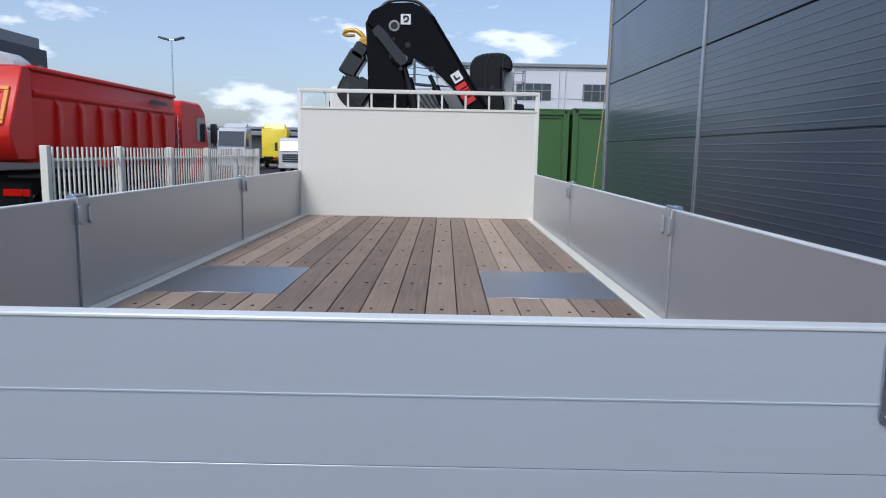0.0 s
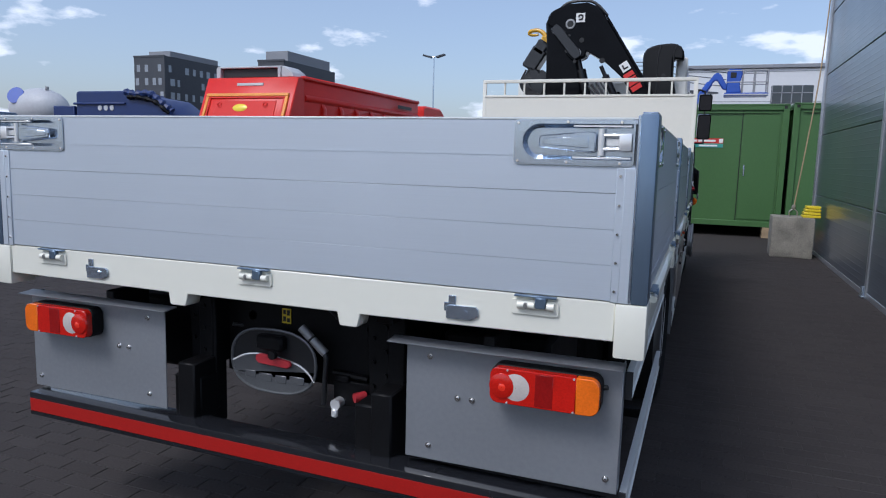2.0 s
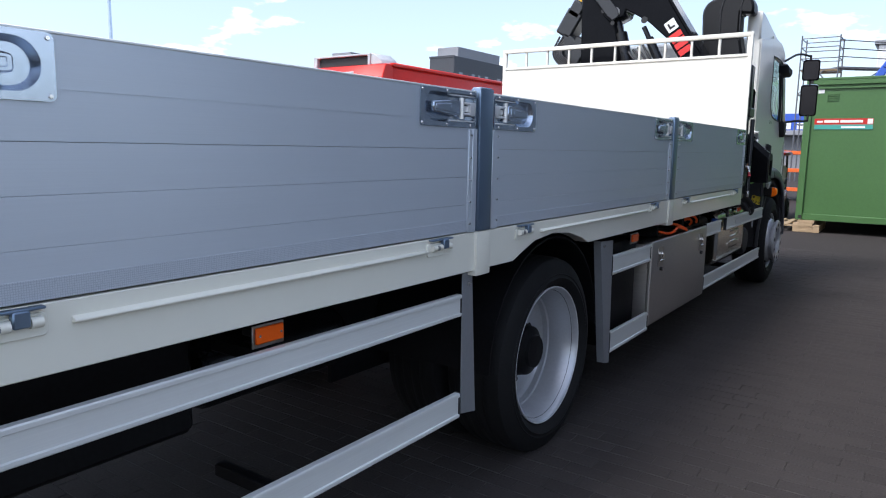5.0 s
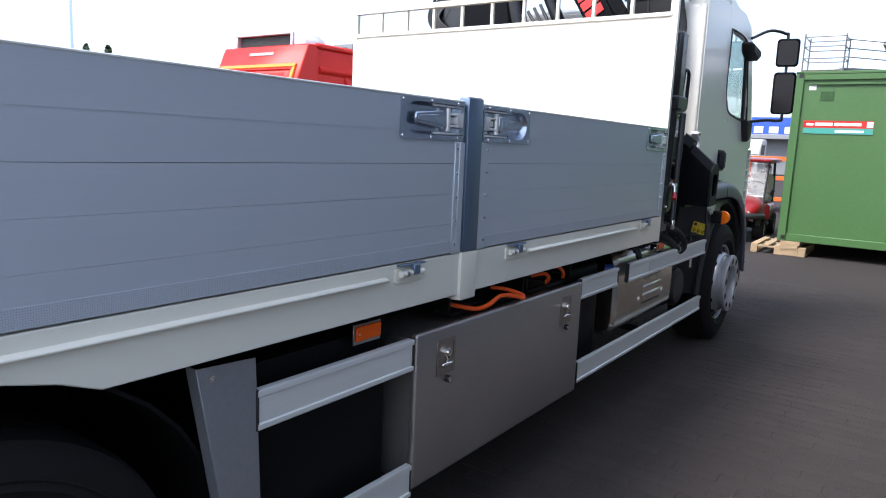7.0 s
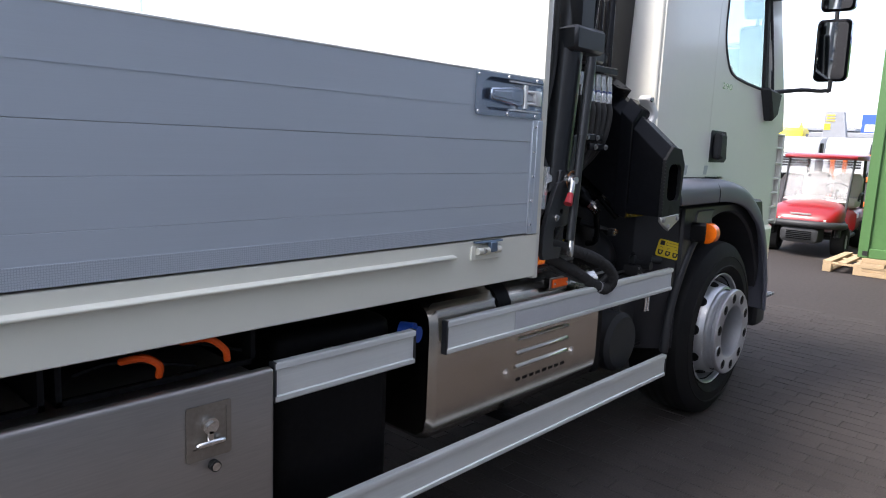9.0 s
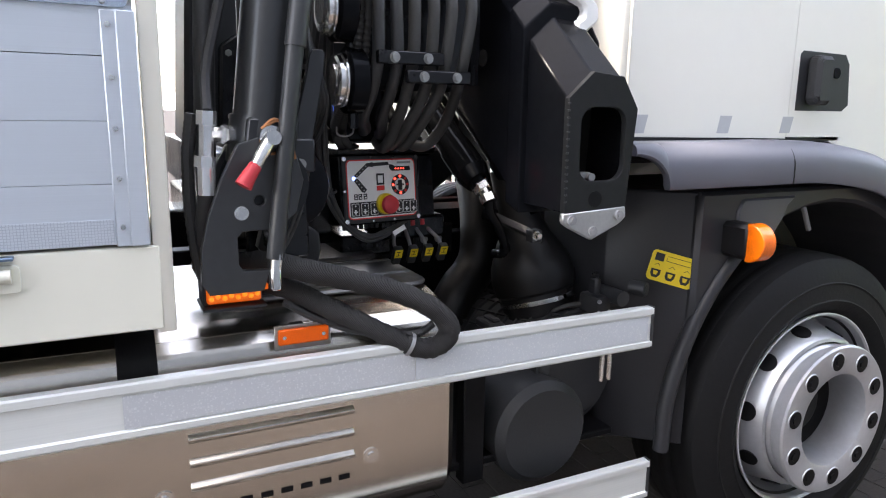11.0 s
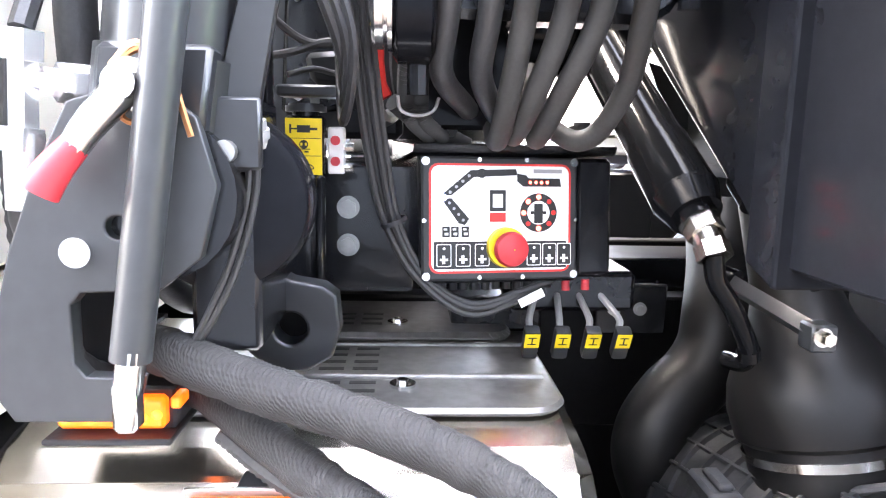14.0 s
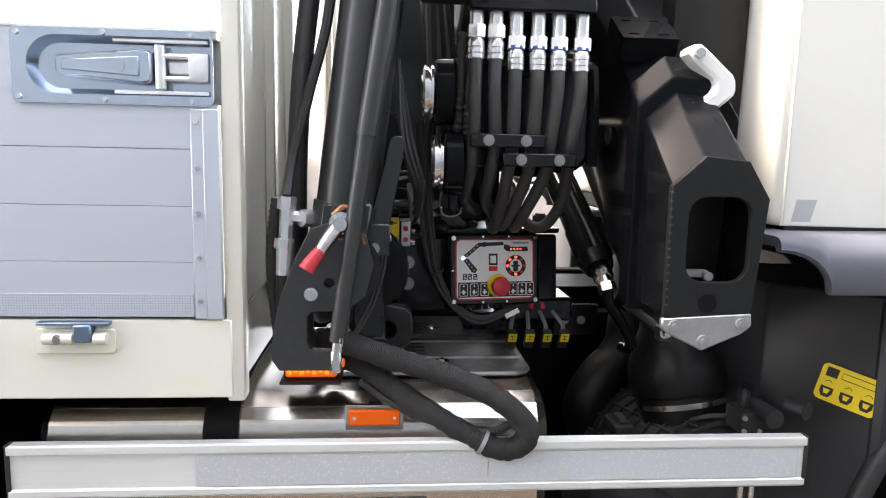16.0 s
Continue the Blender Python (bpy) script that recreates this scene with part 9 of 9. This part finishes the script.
# ---- buildings ----
def block(name, x0, x1, y0, y1, h, cols, label, top):
    t = thing(name, ((x0 + x1) / 2, y0, 0), label, "building", "far office buildings")
    part("wall", B(x0, x1, y0, y1, 0, h, 0.05), M_DARKB, t)
    part("roof", B(x0 + top[0] * (x1 - x0), x0 + top[1] * (x1 - x0), y0 + 2, y1 - 2, h, h + top[2], 0.05), M_ROOFB, t)
    part("parapet", B(x0 - 0.1, x1 + 0.1, y0 - 0.1, y0 + 0.2, h - 0.3, h + 0.15, 0.02), M_DARKB, t)
    w = (x1 - x0) / cols
    rr = random.Random(int(x0))
    for fl in range(int(h / 3.1)):
        z = 1.2 + fl * 3.1
        for k in range(cols):
            if rr.random() < 0.86:
                dx = rr.uniform(0.1, 0.45)
                part("window", B(x0 + k * w + w * dx, x0 + k * w + w * dx + w * 0.42, y0 - 0.03, y0 + 0.02, z, z + 1.6, 0.01), M_PANE_F, t)
    for fl in range(int(h / 3.1)):
        for k in range(7):
            y = y0 + 1.2 + k * (y1 - y0 - 2.4) / 7 + rr.uniform(0, 0.8)
            if rr.random() < 0.8:
                part("window", B(x1 - 0.02, x1 + 0.03, y, y + rr.uniform(0.8, 1.5), 1.2 + fl * 3.1, 2.8 + fl * 3.1, 0.01), M_PANE_F, t)
    return t


block("office_building", -127.0, -117.9, 128, 149, 23.4, 4, "dark grey office block with rows of pale windows", (0.3, 1.0, 1.3))
block("office_building", -92.0, -85.3, 128, 150, 21.6, 4, "dark grey office block with a stepped roof", (0.1, 0.95, 2.2))

shed = thing("white_shed", (12, 45, 0), "white clad industrial hall with dark high windows", "industrial hall")
part("wall", B(-0.3, 40, 45, 70, 0, 7.45, 0.03), M_FARWALL, shed)
part("roof", B(-0.5, 40.2, 44.85, 70, 7.45, 7.68, 0.03), M_ROOFB, shed)
for k in range(16):
    part("cladding_joint", B(-0.3, 40, 44.985, 45.0, 0.5 + 0.45 * k, 0.53 + 0.45 * k, 0), M_ROOFB, shed) if k % 4 == 3 else None
for x in (4.82, 9.2, 13.6):
    wv = part("window", B(x, x + 2.3, 44.96, 45.02, 5.35, 6.42, 0.02), M_WINDOW, shed)
    for k in range(4):
        part("mullion", B(x + 0.55 * k + 0.02, x + 0.55 * k + 0.08, 44.93, 44.97, 5.35, 6.42, 0), M_ROOFB, wv)
    part("transom", B(x, x + 2.3, 44.93, 44.97, 5.95, 6.0, 0), M_ROOFB, wv)
for x in (7.6, 8.0):
    part("down_pipe", R((x, 44.93, 0), (x, 44.93, 7.3), 0.05, n=8), M_FARWALL, shed)
low = thing("blue_hall", (-6, 70, 0), "low hall with a blue roof fascia", "hall")
part("wall", B(-30, 1.0, 72, 90, 0, 3.6, 0.05), M_ROOFB, low)
part("fascia", B(-12.1, 0.9, 71.8, 72.1, 3.4, 5.2, 0.05), M_BLUE, low)
part("canopy", B(-30, 1.0, 70.5, 72.0, 3.18, 3.62, 0.05), M_ROOFB, low)
for k in range(9):
    part("window_band", B(-11.8 + 1.3 * k, -11.0 + 1.3 * k, 71.74, 71.8, 3.75, 4.35, 0.01), M_FARWALL, low)
pyl = thing("advert_pylon", (-11.2, 60, 0), "grey advertising pylon with a yellow panel", "pylon")
part("mast", P([(-12.0, 0), (-9.9, 0), (-10.68, 4.74), (-11.9, 4.78)], "y", 60, 60.6, 0.05), M_ROOFB, pyl)
part("panel", B(-11.86, -11.45, 59.95, 60.0, 3.45, 3.88, 0.01), M_YPAINT, pyl)
for z in (4.05, 4.25, 4.45):
    part("lettering_bar", B(-11.75, -11.2, 59.96, 60.0, z, z + 0.07, 0.005), M_YPAINT, pyl)
barn = thing("dark_hall", (-14, 75, 0), "long low dark hall behind the lorries", "hall")
part("wall", B(-60, -14.0, 78, 92, 0, 4.0, 0.05), M_DARKB, barn)
part("roof", B(-60.2, -13.8, 77.8, 92, 4.0, 4.3, 0.05), M_ROOFB, barn)


def street_lamp(x, y, h, label):
    t = thing("street_lamp", (x, y, 0), label, "street lamp", "yard lamp posts")
    part("mast", R((x, y, 0), (x, y, h), 0.13, 0.07, 12), M_GALV, t)
    part("arm", R((x - 0.8, y, h + 0.05), (x + 0.8, y, h + 0.05), 0.04, n=8), M_GALV, t)
    for s_ in (1, -1):
        part("lantern", box(bmesh.new(), -0.55, 0.55, -0.25, 0.25, -0.1, 0.12, 0.04, m=Matrix.Translation((x + s_ * 0.85, y, h + 0.15)) @ Matrix.Rotation(radians(-s_ * 15), 4, "Y")), M_DARKB, t)


street_lamp(-29.6, 75.8, 13.3, "tall twin-headed yard lamp post")
street_lamp(-33.0, 20.0, 11.0, "tall grey twin-headed yard lamp post")

# scaffold tower and blue boom lift
M_SCAF = mat("grey_scaffold_tube", (0.13, 0.135, 0.145), 0.5, 0.3, 0.15)
scf = thing("scaffold_tower", (-2.4, 40, 0), "grey scaffold tower with guard rails and a gangway", "scaffold")
for x, top in ((-3.35, 7.45), (-1.62, 7.40)):
    for y in (40, 41.6):
        part("upright", R((x, y, 0), (x, y, top), 0.035, n=8), M_SCAF, scf)
for z in (1.5, 3.0, 4.5, 5.75, 6.3, 6.85, 7.30):
    for y in (40, 41.6):
        part("ledger", R((-3.35, y, z), (-1.62, y, z), 0.026, n=8), M_SCAF, scf)
    for x in (-3.35, -1.62):
        part("transom", R((x, 40, z), (x, 41.6, z), 0.026, n=8), M_SCAF, scf)
for z in (6.35, 6.75, 7.15):
    part("gangway_rail", R((-1.62, 40.1, z), (2.2, 43.6, z - 0.1), 0.026, n=8), M_SCAF, scf)
part("gangway", box(bmesh.new(), -0.2, 4.2, -0.35, 0.35, -0.05, 0.05, 0.01, m=Matrix.Translation((-1.62, 40.4, 5.80)) @ Matrix.Rotation(radians(40), 4, "Z")), M_SCAF, scf)
for a_, b_ in (((-3.35, 40, 4.5), (-2.2, 40, 5.75)), ((-1.62, 40, 4.5), (-2.6, 40, 5.75)), ((-1.55, 40.1, 4.3), (0.1, 41.8, 5.75)), ((-1.3, 40.1, 4.3), (0.4, 42.0, 5.75))):
    part("brace", R(a_, b_, 0.03, n=8), M_SCAF, scf)
part("platform", B(-3.3, -1.65, 40.0, 41.6, 5.66, 5.74, 0.01), M_WOOD, scf)
for k in range(5):
    part("ladder_rung", R((-2.1, 40.05, 4.4 + 0.3 * k), (-1.7, 40.05, 4.4 + 0.3 * k), 0.02, n=6), M_SCAF, scf)
lift = thing("boom_lift", (2.2, 26, 0), "blue boom lift parked behind the containers", "boom lift")
part("chassis", B(0.6, 3.2, 25.4, 28.2, 0.5, 1.3, 0.08), M_BLUE, lift)
part("turret", B(1.1, 2.6, 25.8, 27.8, 1.3, 2.4, 0.08), M_BLUE, lift)
part("boom", box(bmesh.new(), -1.5, 1.5, -0.12, 0.12, -0.12, 0.12, 0.03, m=Matrix.Translation((0.55, 27.2, 3.42)) @ Matrix.Rotation(radians(-58), 4, "Y")), M_BLUE, lift)
part("knuckle", P([(1.05, 4.36), (1.20, 4.60), (1.48, 5.02), (1.62, 5.08), (1.74, 4.98), (1.98, 4.56), (1.96, 4.42), (1.82, 4.44), (1.60, 4.78), (1.50, 4.76), (1.28, 4.40), (1.14, 4.30)], "y", 27.05, 27.30, 0.03), M_BLUE, lift, "blue folded jib")
bk_ = part("basket", B(1.87, 3.40, 26.6, 27.5, 4.16, 4.27, 0.02), M_BLUE, lift, "blue platform with steel rails")
for x in (2.50, 2.92, 3.36):
    for y in (26.63, 27.47):
        part("basket_post", R((x, y, 4.22), (x, y, 5.08), 0.024, n=8), M_GREYP, bk_)
for z in (4.66, 5.08):
    for y in (26.63, 27.47):
        part("basket_rail", R((1.92, y, z), (3.36, y, z), 0.022, n=8), M_GREYP, bk_)
    part("basket_rail", R((3.36, 26.63, z), (3.36, 27.47, z), 0.022, n=8), M_GREYP, bk_)
part("control_box", P([(1.94, 4.27), (1.94, 5.08), (2.02, 5.16), (2.44, 5.14), (2.48, 4.98), (2.40, 4.60), (2.46, 4.27)], "y", 26.62, 27.0, 0.03), M_BLUE, bk_, "blue console box")
part("console_face", B(2.06, 2.26, 26.60, 26.625, 4.82, 5.02, 0.01), M_INK, bk_)
part("edge_strip", B(1.88, 3.39, 26.585, 26.602, 4.18, 4.225, 0.004), M_LORRYW, bk_)
for x in (0.75, 3.05):
    for y in (25.6, 28.0):
        yard_wheel(lift, x, y, 0.5, 0.3)
# stacked goods behind the cart
for x, mt, lb in ((-1.35, M_ORANGE_P, "orange steel rack frame stacked in the yard"),):
    t = thing("steel_rack", (x, 24, 0), lb, "rack", "orange racks")
    for xx in (x - 0.8, x + 0.8):
        for yy in (24.0, 25.2):
            part("upright", B(xx - 0.05, xx + 0.05, yy - 0.05, yy + 0.05, 0, 1.55, 0.01), mt, t)
    for z in (0.3, 0.9, 1.45):
        part("beam", B(x - 0.85, x + 0.85, 23.95, 24.05, z, z + 0.12, 0.01), mt, t)
        part("shelf", B(x - 0.8, x + 0.8, 24.0, 25.2, z, z + 0.04, 0.005), M_WOOD, t)

# tree line far left
def tree(x, y, h, w, seed):
    rr = random.Random(seed)
    t = thing("tree", (x, y, 0), "tall narrow dark green poplar", "tree", "far trees")
    tr = R((x, y, 0), (x, y, h * 0.75), 0.22, 0.05, 10)
    for k in range(10):
        z = h * (0.2 + 0.06 * k)
        a = rr.uniform(0, 6.28)
        rod(tr, (x, y, z), (x + w * 0.4 * math.cos(a), y + w * 0.4 * math.sin(a), z + h * 0.14), 0.07, 0.02, 6)
    part("trunk", tr, M_BARK, t)
    v, f = [], []
    for k in range(1500):
        u = rr.random() ** 0.8
        z = h * (0.14 + 0.86 * u)
        r = w * 0.5 * (math.sin(math.pi * min(1, 0.18 + 0.82 * u)) ** 0.7) * rr.uniform(0.35, 1.08) * (0.82 + 0.3 * math.sin(z * 2.3 + seed))
        a = rr.uniform(0, 6.283)
        c = Vector((x + r * math.cos(a), y + r * math.sin(a), z))
        d = Vector((rr.gauss(0, 1), rr.gauss(0, 1), rr.gauss(0, 1))).normalized()
        e = d.orthogonal().normalized() * rr.uniform(0.1, 0.22)
        g = d.cross(e).normalized() * rr.uniform(0.12, 0.28)
        i = len(v)
        v += [c - e, c + g * 0.5, c + e, c - g]
        f.append((i, i + 1, i + 2, i + 3))
    me = bpy.data.meshes.new("crown")
    me.from_pydata([tuple(p) for p in v], [], f)
    me.materials.append(M_LEAF)
    cr_ = new("crown", me)
    cr_.parent, cr_.matrix_parent_inverse = t, t.matrix_basis.inverted()


for k, (x, y, h, w) in enumerate(((-80, 45, 11.2, 3.8), (-77, 46, 11.0, 3.4), (-73.5, 46, 9.2, 2.8), (-95, 45, 7.5, 6), (-100, 46, 7, 6))):
    tree(x, y, h, w, k)


# ---- block paving ----
paving(-9.0, 3.34, -3.0, 11.6, (1.5, 3.32, 3.2, 7.0))
